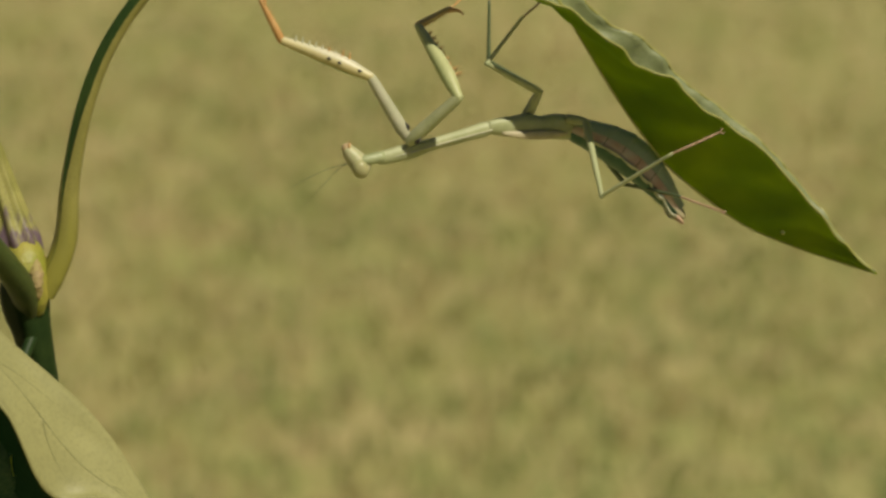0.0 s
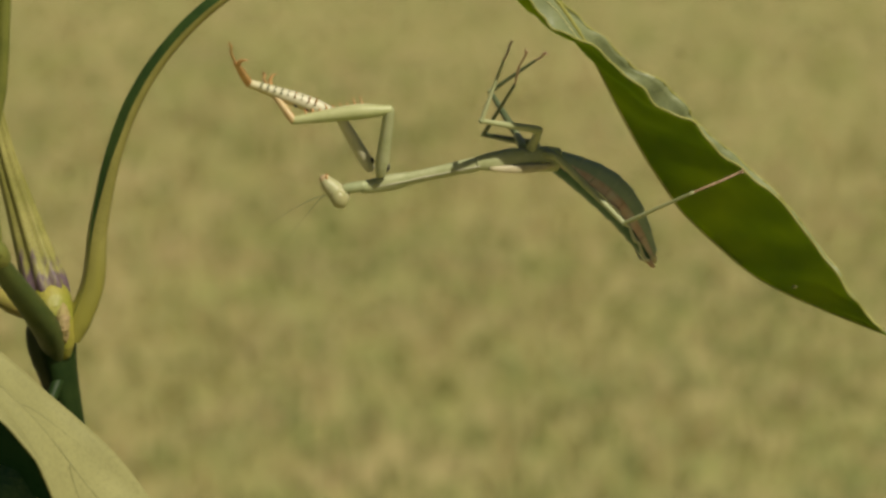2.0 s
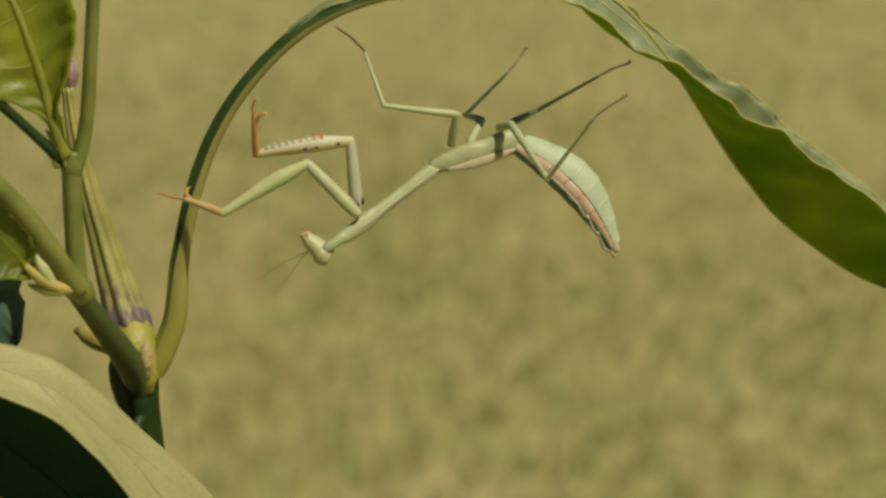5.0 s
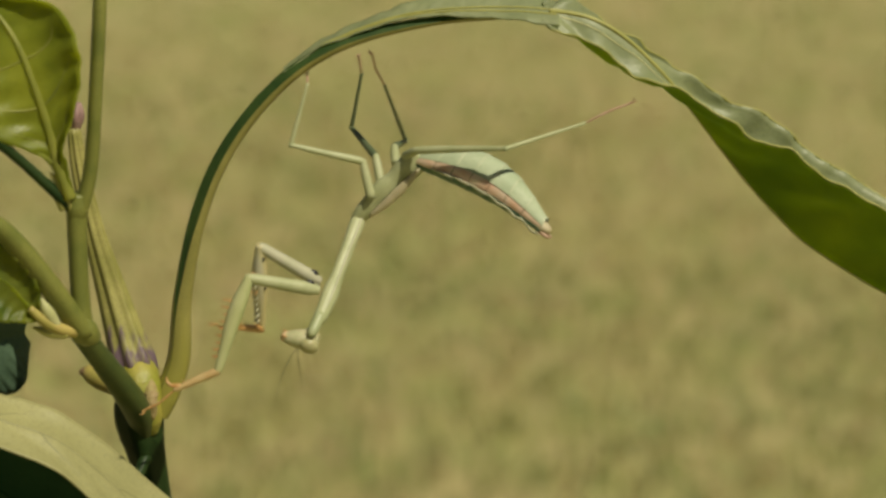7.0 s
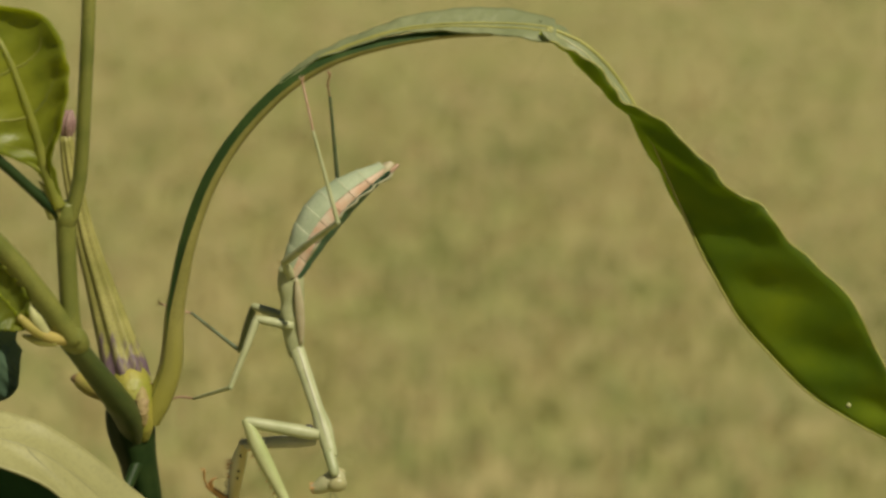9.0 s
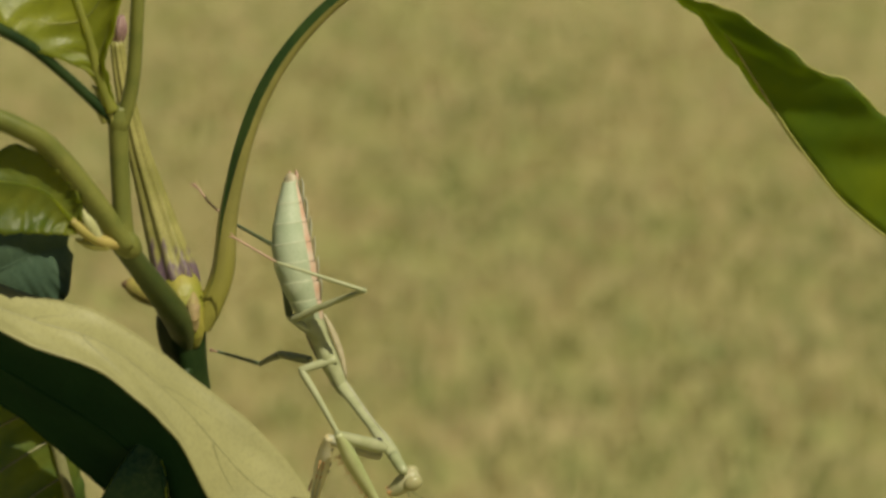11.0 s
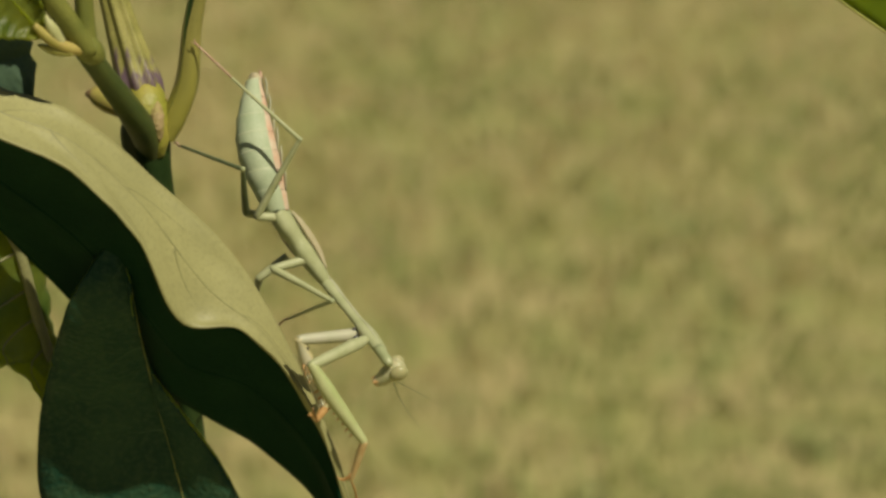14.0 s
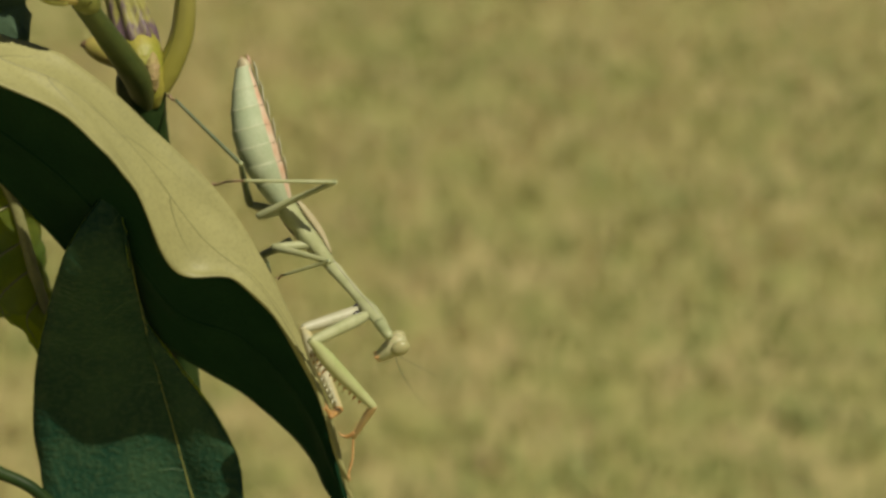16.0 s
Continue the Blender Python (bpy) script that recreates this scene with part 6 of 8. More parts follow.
    walk(parts["near_fore_tibia"], [
        (0, pose(-0.01966, -0.00140, 0.01892, 126.4, -18.4, 37.5)), (0.5, pose(-0.01804, -0.00222, 0.01825, 121.7, -9.2, 32.1)),
        (0.75, pose(-0.01780, -0.00233, 0.01858, 126.0, -12.8, 22.9)), (1, pose(-0.01749, -0.00257, 0.01878, 133.4, -16.1, 13.4)),
        (1.5, pose(-0.02884, -0.00276, 0.01375, 113.2, -33.7, 51.4)), (2, pose(-0.03916, -0.00989, 0.00962, 30.4, -46.9, 151.2)),
        (2.5, pose(-0.04228, -0.01368, 0.00298, 38.5, -21.0, 153.5)), (3, pose(-0.04324, -0.00777, -0.00018, 30.4, -17.9, 167.1)),
        (3.5, pose(-0.04330, -0.01204, 0.00375, 43.0, -23.5, 143.2)), (3.75, pose(-0.04492, -0.01003, -0.00023, 50.9, -20.7, 138.1)),
        (4, pose(-0.04626, -0.00803, -0.00447, 57.4, -17.7, 133.3)), (4.5, pose(-0.04554, -0.00909, -0.00553, 55.2, -16.2, 138.6)),
        (5, pose(-0.04362, -0.01161, -0.00803, 46.0, -11.5, 152.7)), (5.5, pose(-0.04102, -0.01456, -0.01090, 33.4, -4.4, 170.2)),
        (6, pose(-0.03863, -0.01697, -0.01314, 22.5, 1.3, -176.5)), (6.5, pose(-0.03759, -0.01795, -0.01402, 16.7, 3.4, -171.7)),
        (6.75, pose(-0.03370, -0.01881, -0.02095, 13.3, 13.7, -173.7)), (7, pose(-0.02846, -0.01927, -0.02781, 9.7, 23.9, -176.0)),
        (7.25, pose(-0.02347, -0.02113, -0.02900, 11.9, 12.8, -173.5)), (7.5, pose(-0.01823, -0.02284, -0.02980, 15.8, 1.7, -171.3)),
        (7.75, pose(-0.01871, -0.01754, -0.03072, 18.1, -1.1, 168.7)), (8, pose(-0.01896, -0.01219, -0.03157, 21.5, -3.8, 148.6)),
        (8.25, pose(-0.00971, -0.01407, -0.03270, 13.6, 18.1, 145.4)), (8.5, pose(-0.00058, -0.01535, -0.03200, -0.5, 40.0, 141.1)),
        (9, pose(0.00031, -0.01567, -0.03116, -6.4, 41.6, 140.6)), (9.5, pose(0.00269, -0.01640, -0.02893, -14.2, 45.6, 139.1)),
        (10, pose(0.00600, -0.01704, -0.02591, -25.2, 50.3, 136.9)), (10.5, pose(0.00898, -0.01730, -0.02321, -37.3, 54.2, 134.8)),
        (11, pose(0.01022, -0.01735, -0.02204, -45.1, 55.8, 133.8)), (11.5, pose(0.01107, -0.02056, -0.02227, -23.2, 25.8, 155.5)),
        (12, pose(0.01102, -0.02464, -0.02210, -19.0, 36.1, 142.8)), (12.5, pose(0.01320, -0.02149, -0.02596, -37.1, 49.7, 115.2)),
        (13, pose(0.01268, -0.02766, -0.02383, -21.2, 66.1, 127.9)), (13.5, pose(0.01242, -0.02334, -0.02737, -42.7, 43.4, 94.7)),
        (14, pose(0.01253, -0.02321, -0.02843, -5.7, 71.3, 161.8)), (14.5, pose(0.01487, -0.02076, -0.02795, -15.6, 66.6, 164.1)),
        (15, pose(0.01439, -0.02131, -0.02689, -22.7, 69.7, 158.1)), (15.5, pose(0.01450, -0.02230, -0.02539, -37.2, 51.6, 133.6)),
        (16, pose(0.01323, -0.02130, -0.02525, -26.7, 58.1, 152.0)),
    ])
    walk(parts["near_fore_tarsus"], [
        (0, pose(-0.01364, 0.00322, 0.02144, -55.8, -19.9, 51.6)), (0.5, pose(-0.01135, 0.00198, 0.01953, -60.2, -12.1, 55.7)),
        (0.75, pose(-0.01061, 0.00071, 0.02035, -56.0, -11.0, 57.6)), (1, pose(-0.01001, -0.00078, 0.02099, -49.6, -9.9, 59.4)),
        (1.5, pose(-0.02469, 0.00244, 0.01819, -69.6, -27.2, 67.7)), (2, pose(-0.04395, -0.00726, 0.01546, -90.0, -5.7, 98.9)),
        (2.5, pose(-0.04897, -0.01034, 0.00584, -112.7, -3.2, 141.7)), (3, pose(-0.05066, -0.00607, 0.00227, -115.8, 2.4, 126.8)),
        (3.5, pose(-0.04917, -0.00765, 0.00694, -115.3, -4.8, 128.1)), (3.75, pose(-0.05050, -0.00504, 0.00259, -113.1, -2.5, 124.0)),
        (4, pose(-0.05149, -0.00248, -0.00205, -111.2, -0.2, 119.9)), (4.5, pose(-0.05131, -0.00401, -0.00330, -113.0, 0.2, 124.8)),
        (5, pose(-0.05059, -0.00801, -0.00644, -120.1, 1.1, 137.8)), (5.5, pose(-0.04888, -0.01321, -0.01028, -131.5, 2.2, 154.3)),
        (6, pose(-0.04661, -0.01745, -0.01332, -143.1, 2.9, 167.3)), (6.5, pose(-0.04549, -0.01911, -0.01449, -149.8, 3.2, 172.2)),
        (6.75, pose(-0.04143, -0.01966, -0.02283, -154.7, 20.3, 173.3)), (7, pose(-0.03576, -0.01978, -0.03105, -160.2, 37.5, 174.6)),
        (7.25, pose(-0.03122, -0.02201, -0.03078, -162.1, 34.5, 166.4)), (7.5, pose(-0.02614, -0.02405, -0.03003, -162.6, 31.1, 158.8)),
        (7.75, pose(-0.02655, -0.01597, -0.03056, -160.4, 15.2, 157.6)), (8, pose(-0.02577, -0.00803, -0.03104, -158.1, -0.7, 156.5)),
        (8.25, pose(-0.01596, -0.00975, -0.03519, -166.4, 11.4, 146.6)), (8.5, pose(-0.00535, -0.01150, -0.03714, 177.0, 23.1, 135.7)),
        (9, pose(-0.00431, -0.01187, -0.03648, 170.7, 24.6, 134.0)), (9.5, pose(-0.00154, -0.01273, -0.03465, 163.1, 28.1, 129.5)),
        (10, pose(0.00226, -0.01355, -0.03207, 154.2, 32.2, 123.7)), (10.5, pose(0.00568, -0.01399, -0.02970, 145.9, 35.3, 118.5)),
        (11, pose(0.00711, -0.01410, -0.02866, 141.4, 36.5, 116.3)), (11.5, pose(0.00452, -0.01756, -0.02575, 144.8, 23.7, 113.5)),
        (12, pose(0.00588, -0.02073, -0.02682, 150.4, 27.9, 112.6)), (12.5, pose(0.01099, -0.01680, -0.03206, 143.4, 54.2, 115.5)),
        (13, pose(0.01069, -0.02510, -0.03115, 136.4, 51.8, 89.9)), (13.5, pose(0.01194, -0.01755, -0.03286, 140.9, 55.5, 105.4)),
        (14, pose(0.01009, -0.02241, -0.03600, 127.3, 51.5, 80.3)), (14.5, pose(0.01181, -0.01989, -0.03529, 142.5, 67.0, 124.9)),
        (15, pose(0.01181, -0.02027, -0.03439, 119.2, 68.7, 103.1)), (15.5, pose(0.01107, -0.01870, -0.03166, -127.0, 65.2, -109.0)),
        (16, pose(0.00950, -0.01932, -0.03205, -130.5, 66.4, -101.5)),
    ])
    walk(parts["near_mid_coxa"], [
        (0, pose(0.00008, 0.00120, 0.00197, 137.5, -56.7, -54.8)), (0.5, pose(-0.00008, 0.00120, 0.00213, 129.2, -42.5, -44.9)),
        (0.75, pose(0.00204, 0.00120, 0.00174, 131.5, -43.1, -48.2)), (1, pose(0.00417, 0.00120, 0.00135, 133.7, -43.5, -51.4)),
        (1.5, pose(0.00250, 0.00120, 0.00203, 129.2, -46.1, -45.0)), (2, pose(0.00276, 0.00120, 0.00161, 145.7, -52.4, -65.8)),
        (2.5, pose(0.00472, 0.00120, 0.00271, 140.9, -45.4, -59.8)), (3, pose(0.00340, 0.00120, 0.00224, 135.7, -45.9, -52.4)),
        (3.5, pose(0.00563, 0.00120, 0.00168, 142.0, -46.8, -60.9)), (3.75, pose(0.00067, 0.00070, 0.00229, 146.3, -48.7, -66.6)),
        (4, pose(-0.00430, 0.00020, 0.00291, 151.0, -50.2, -72.7)), (4.5, pose(-0.00422, -0.00001, 0.00278, 150.1, -54.3, -71.7)),
        (5, pose(-0.00403, -0.00050, 0.00246, 146.6, -64.4, -68.0)), (5.5, pose(-0.00380, -0.00110, 0.00209, 135.0, -76.7, -56.2)),
        (6, pose(-0.00361, -0.00159, 0.00178, 87.5, -84.5, -8.7)), (6.5, pose(-0.00353, -0.00180, 0.00164, 45.0, -84.3, 34.0)),
        (6.75, pose(-0.00332, -0.00180, 0.00051, -40.4, -81.8, 119.6)), (7, pose(-0.00311, -0.00180, -0.00062, -59.9, -73.1, 139.4)),
        (7.25, pose(-0.00303, -0.00180, 0.00054, -122.1, -59.5, -151.5)), (7.5, pose(-0.00294, -0.00180, 0.00169, -133.5, -33.6, -132.5)),
        (7.75, pose(-0.00356, -0.00180, 0.00016, -133.1, -36.7, -133.1)), (8, pose(-0.00418, -0.00180, -0.00137, -132.6, -39.9, -133.8)),
        (8.25, pose(-0.00251, -0.00180, -0.00168, -120.4, -29.3, -158.2)), (8.5, pose(-0.00085, -0.00180, -0.00199, -114.7, -15.2, -177.3)),
        (9, pose(-0.00063, -0.00180, -0.00186, -114.9, -12.2, -176.4)), (9.5, pose(-0.00012, -0.00180, -0.00156, -114.9, -4.5, -174.2)),
        (10, pose(0.00050, -0.00180, -0.00120, -114.5, 4.9, -171.6)), (10.5, pose(0.00101, -0.00180, -0.00090, -113.9, 12.5, -169.5)),
        (11, pose(0.00122, -0.00180, -0.00078, -113.6, 15.6, -168.6)), (11.5, pose(0.00127, -0.00180, -0.00100, -113.7, 16.2, -168.6)),
        (12, pose(0.00148, -0.00180, -0.00132, -113.9, 9.8, -170.3)), (12.5, pose(0.00188, -0.00180, -0.00179, -113.8, 10.3, -170.1)),
        (13, pose(0.00162, -0.00180, -0.00201, -113.9, 9.4, -170.4)), (13.5, pose(0.00147, -0.00180, -0.00158, -113.7, 11.6, -169.7)),
        (14, pose(0.00023, -0.00180, -0.00177, -112.1, 8.7, -155.9)), (14.5, pose(0.00057, -0.00180, -0.00311, -115.1, 9.8, -170.2)),
        (15, pose(0.00025, -0.00180, -0.00096, -114.8, 13.3, -168.8)), (15.5, pose(0.00079, -0.00180, -0.00187, -115.0, 6.4, -171.8)),
        (16, pose(0.00002, -0.00180, -0.00161, -114.9, 0.5, -166.5)),
    ])
    walk(parts["near_mid_femur"], [
        (0, pose(0.00198, -0.00149, 0.00698, -102.2, -29.3, -146.8)), (0.5, pose(0.00304, -0.00192, 0.00618, -100.7, -27.2, -150.0)),
        (0.75, pose(0.00497, -0.00206, 0.00584, -100.6, -11.7, -148.5)), (1, pose(0.00688, -0.00220, 0.00548, -100.2, 3.8, -147.2)),
        (1.5, pose(0.00544, -0.00174, 0.00635, -100.6, 5.2, -151.3)), (2, pose(0.00426, -0.00214, 0.00636, -101.4, -13.9, -145.5)),
        (2.5, pose(0.00684, -0.00244, 0.00699, -101.1, -0.0, -149.8)), (3, pose(0.00595, -0.00211, 0.00654, -103.5, -7.1, -133.1)),
        (3.5, pose(0.00763, -0.00239, 0.00605, -109.3, -14.7, -112.9)), (3.75, pose(0.00224, -0.00293, 0.00680, -103.8, -15.0, -140.5)),
        (4, pose(-0.00316, -0.00346, 0.00752, -99.2, -12.0, -167.7)), (4.5, pose(-0.00312, -0.00334, 0.00765, -99.0, -10.9, -168.6)),
        (5, pose(-0.00306, -0.00290, 0.00788, -98.7, -8.4, -170.9)), (5.5, pose(-0.00304, -0.00224, 0.00793, -98.4, -5.3, -173.5)),
        (6, pose(-0.00304, -0.00168, 0.00775, -98.3, -2.7, -175.7)), (6.5, pose(-0.00304, -0.00147, 0.00761, -98.3, -1.6, -176.6)),
        (6.75, pose(-0.00374, -0.00106, 0.00645, -98.9, -8.3, -172.4)), (7, pose(-0.00443, -0.00067, 0.00512, -99.9, -14.9, -168.0)),
        (7.25, pose(-0.00571, -0.00325, 0.00570, -99.2, 2.8, -155.0)), (7.5, pose(-0.00632, -0.00548, 0.00501, -94.3, 20.4, -141.6)),
        (7.75, pose(-0.00685, -0.00531, 0.00375, -84.2, 29.3, -121.2)), (8, pose(-0.00737, -0.00512, 0.00247, -70.1, 34.6, -97.9)),
        (8.25, pose(-0.00737, -0.00375, 0.00126, -83.3, 48.6, -115.2)), (8.5, pose(-0.00663, -0.00207, -0.00041, -107.5, 58.3, -143.1)),
        (9, pose(-0.00649, -0.00217, -0.00060, -101.5, 62.3, -136.4)), (9.5, pose(-0.00607, -0.00240, -0.00109, -74.1, 70.2, -107.5)),
        (10, pose(-0.00542, -0.00267, -0.00171, -23.0, 68.7, -54.9)), (10.5, pose(-0.00475, -0.00287, -0.00220, -0.0, 59.5, -30.4)),
        (11, pose(-0.00444, -0.00294, -0.00239, 4.9, 55.3, -24.7)), (11.5, pose(-0.00438, -0.00294, -0.00267, 11.1, 48.0, -17.2)),
        (12, pose(-0.00435, -0.00280, -0.00234, -3.8, 45.0, -37.0)), (12.5, pose(-0.00394, -0.00281, -0.00286, 11.1, 34.7, -16.1)),
        (13, pose(-0.00422, -0.00278, -0.00299, 6.9, 32.1, -23.4)), (13.5, pose(-0.00431, -0.00285, -0.00279, 4.9, 11.9, -27.8)),
        (14, pose(-0.00518, -0.00422, -0.00267, 5.4, 18.8, -25.3)), (14.5, pose(-0.00526, -0.00280, -0.00413, 6.2, 11.1, -23.0)),
        (15, pose(-0.00548, -0.00293, -0.00234, 4.7, 1.5, -31.0)), (15.5, pose(-0.00511, -0.00265, -0.00254, 4.6, -0.9, -35.4)),
        (16, pose(-0.00582, -0.00320, -0.00167, 4.6, 0.4, -35.0)),
    ])
    walk(parts["near_mid_tibia"], [
        (0, pose(-0.00752, -0.00770, 0.01334, 57.1, -41.5, 39.7)), (0.5, pose(-0.00697, -0.00770, 0.01212, 77.3, -44.4, 8.6)),
        (0.75, pose(-0.00589, -0.00871, 0.00847, 76.3, -46.8, 10.0)), (1, pose(-0.00402, -0.00923, 0.00462, 75.2, -49.3, 11.5)),
        (1.5, pose(-0.00592, -0.00795, 0.00518, 67.8, -62.7, 20.2)), (2, pose(-0.00614, -0.00929, 0.00947, 62.8, -67.6, 25.8)),
        (2.5, pose(-0.00440, -0.00898, 0.00700, 66.1, -64.9, 22.2)), (3, pose(-0.00286, -0.01153, 0.00816, 78.1, -37.1, 7.0)),
        (3.5, pose(0.00273, -0.01396, 0.00936, 63.5, -29.3, 33.3)), (3.75, pose(-0.00745, -0.01093, 0.01016, 37.3, -48.2, 69.3)),
        (4, pose(-0.01558, -0.00618, 0.01023, -5.0, -49.1, 120.7)), (4.5, pose(-0.01564, -0.00585, 0.01011, -5.6, -50.1, 121.5)),
        (5, pose(-0.01576, -0.00494, 0.00977, -7.0, -52.4, 123.3)), (5.5, pose(-0.01590, -0.00370, 0.00912, -9.0, -55.2, 125.8)),
        (6, pose(-0.01599, -0.00265, 0.00835, -10.9, -57.4, 128.1)), (6.5, pose(-0.01602, -0.00223, 0.00797, -11.8, -58.3, 129.2)),
        (6.75, pose(-0.01650, -0.00276, 0.00832, 15.9, -71.4, 97.2)), (7, pose(-0.01672, -0.00327, 0.00847, 71.7, -71.3, 37.3)),
        (7.25, pose(-0.01748, -0.00874, 0.00506, -1.6, -21.8, 110.7)), (7.5, pose(-0.01586, -0.01306, 0.00048, -18.2, 38.6, 133.8)),
        (7.75, pose(-0.01272, -0.01501, -0.00261, 2.1, 21.8, 164.6)), (8, pose(-0.00883, -0.01573, -0.00490, 11.0, 0.6, -171.9)),
        (8.25, pose(-0.01104, -0.01152, -0.00849, 9.7, 11.0, 163.1)), (8.5, pose(-0.01210, -0.00617, -0.01147, 3.9, 19.2, 136.4)),
        (9, pose(-0.01087, -0.00634, -0.01210, 3.9, 22.9, 136.5)), (9.5, pose(-0.00739, -0.00659, -0.01332, 4.0, 32.5, 136.7)),
        (10, pose(-0.00270, -0.00653, -0.01382, 4.2, 44.2, 136.9)), (10.5, pose(0.00094, -0.00621, -0.01340, 4.5, 53.8, 137.2)),
        (11, pose(0.00228, -0.00604, -0.01308, 4.6, 57.5, 137.3)), (11.5, pose(0.00393, -0.00552, -0.01233, 11.1, 55.3, 145.0)),
        (12, pose(0.00299, -0.00833, -0.01154, -2.1, 57.4, 129.1)), (12.5, pose(0.00633, -0.00578, -0.01026, 29.6, 34.5, 166.0)),
        (13, pose(0.00588, -0.00716, -0.00991, 17.9, 46.7, 146.9)), (13.5, pose(0.00694, -0.00878, -0.00548, 23.9, 29.3, 154.1)),
        (14, pose(0.00594, -0.00949, -0.00685, 19.7, 28.3, 145.9)), (14.5, pose(0.00649, -0.00778, -0.00662, 26.4, 20.0, 161.4)),
        (15, pose(0.00566, -0.00963, -0.00269, 25.2, 35.5, 156.4)), (15.5, pose(0.00548, -0.01018, -0.00234, 23.6, 19.7, 152.2)),
        (16, pose(0.00483, -0.01065, -0.00175, 22.4, 23.9, 148.5)),
    ])
    walk(parts["near_mid_tarsus"], [
        (0, pose(-0.00117, -0.00244, 0.02063, 59.6, -22.5, 49.2)), (0.5, pose(0.00080, -0.00652, 0.01981, 61.1, -29.8, 46.5)),
        (0.75, pose(0.00152, -0.00741, 0.01649, 70.5, -42.0, 32.2)), (1, pose(0.00301, -0.00780, 0.01296, 86.2, -51.6, 11.9)),
        (1.5, pose(-0.00118, -0.00620, 0.01495, 78.4, -64.2, 20.7)), (2, pose(-0.00237, -0.00747, 0.01965, 44.1, -24.9, 74.0)),
        (2.5, pose(-0.00008, -0.00722, 0.01696, 95.5, -66.8, 23.1)), (3, pose(0.00584, -0.01047, 0.01480, 105.5, -41.8, 7.8)),
        (3.5, pose(0.01075, -0.00870, 0.01474, 83.9, -31.0, 49.3)), (3.75, pose(-0.00485, -0.00407, 0.01836, 27.2, -54.8, 111.9)),
        (4, pose(-0.01927, 0.00001, 0.01854, -29.6, -33.0, 177.0)), (4.5, pose(-0.01932, 0.00017, 0.01855, -28.6, -35.4, 175.1)),
        (5, pose(-0.01945, 0.00066, 0.01848, -25.6, -41.2, 170.1)), (5.5, pose(-0.01958, 0.00140, 0.01815, -20.6, -47.8, 162.5)),
        (6, pose(-0.01965, 0.00201, 0.01762, -14.8, -52.8, 154.8)), (6.5, pose(-0.01967, 0.00224, 0.01733, -11.9, -54.7, 151.2)),
        (6.75, pose(-0.01694, 0.00073, 0.01874, 13.7, -48.1, 120.1)), (7, pose(-0.01392, -0.00113, 0.01889, 29.2, -35.4, 98.7)),
        (7.25, pose(-0.02108, 0.00082, 0.00914, 24.2, -9.5, 111.8)), (7.5, pose(-0.02182, -0.00685, -0.00638, 25.1, 16.7, 122.9)),
        (7.75, pose(-0.02257, -0.01229, -0.00669, 30.5, 11.8, 156.9)), (8, pose(-0.01972, -0.01728, -0.00502, 32.0, 3.0, -170.7)),
        (8.25, pose(-0.02137, -0.00838, -0.01059, 29.7, 3.5, 170.9)), (8.5, pose(-0.01963, 0.00099, -0.01508, 27.3, 3.6, 152.5)),
        (9, pose(-0.01822, 0.00064, -0.01639, 27.2, 8.2, 150.5)), (9.5, pose(-0.01414, -0.00022, -0.01923, 26.5, 20.6, 144.7)),
        (10, pose(-0.00846, -0.00114, -0.02150, 23.5, 36.1, 135.8)), (10.5, pose(-0.00383, -0.00179, -0.02228, 17.7, 47.6, 126.0)),
        (11, pose(-0.00207, -0.00204, -0.02236, 14.2, 51.6, 121.2)), (11.5, pose(-0.00120, -0.00193, -0.02137, 18.0, 46.1, 126.0)),
        (12, pose(-0.00074, -0.00373, -0.02080, 16.9, 42.6, 124.4)), (12.5, pose(-0.00246, -0.00358, -0.01650, 22.2, 37.2, 132.3)),
        (13, pose(-0.00043, -0.00304, -0.01792, 22.8, 49.6, 132.6)), (13.5, pose(-0.00169, -0.00459, -0.01086, 16.3, 25.1, 122.1)),
        (14, pose(-0.00208, -0.00406, -0.01206, 16.1, 27.9, 121.6)), (14.5, pose(-0.00330, -0.00448, -0.01039, 9.1, 23.5, 107.2)),
        (15, pose(-0.00255, -0.00606, -0.00908, 9.3, 26.4, 107.6)), (15.5, pose(-0.00368, -0.00535, -0.00604, 10.0, 24.1, 109.1)),
        (16, pose(-0.00374, -0.00539, -0.00620, 9.4, 23.0, 107.7)),
    ])
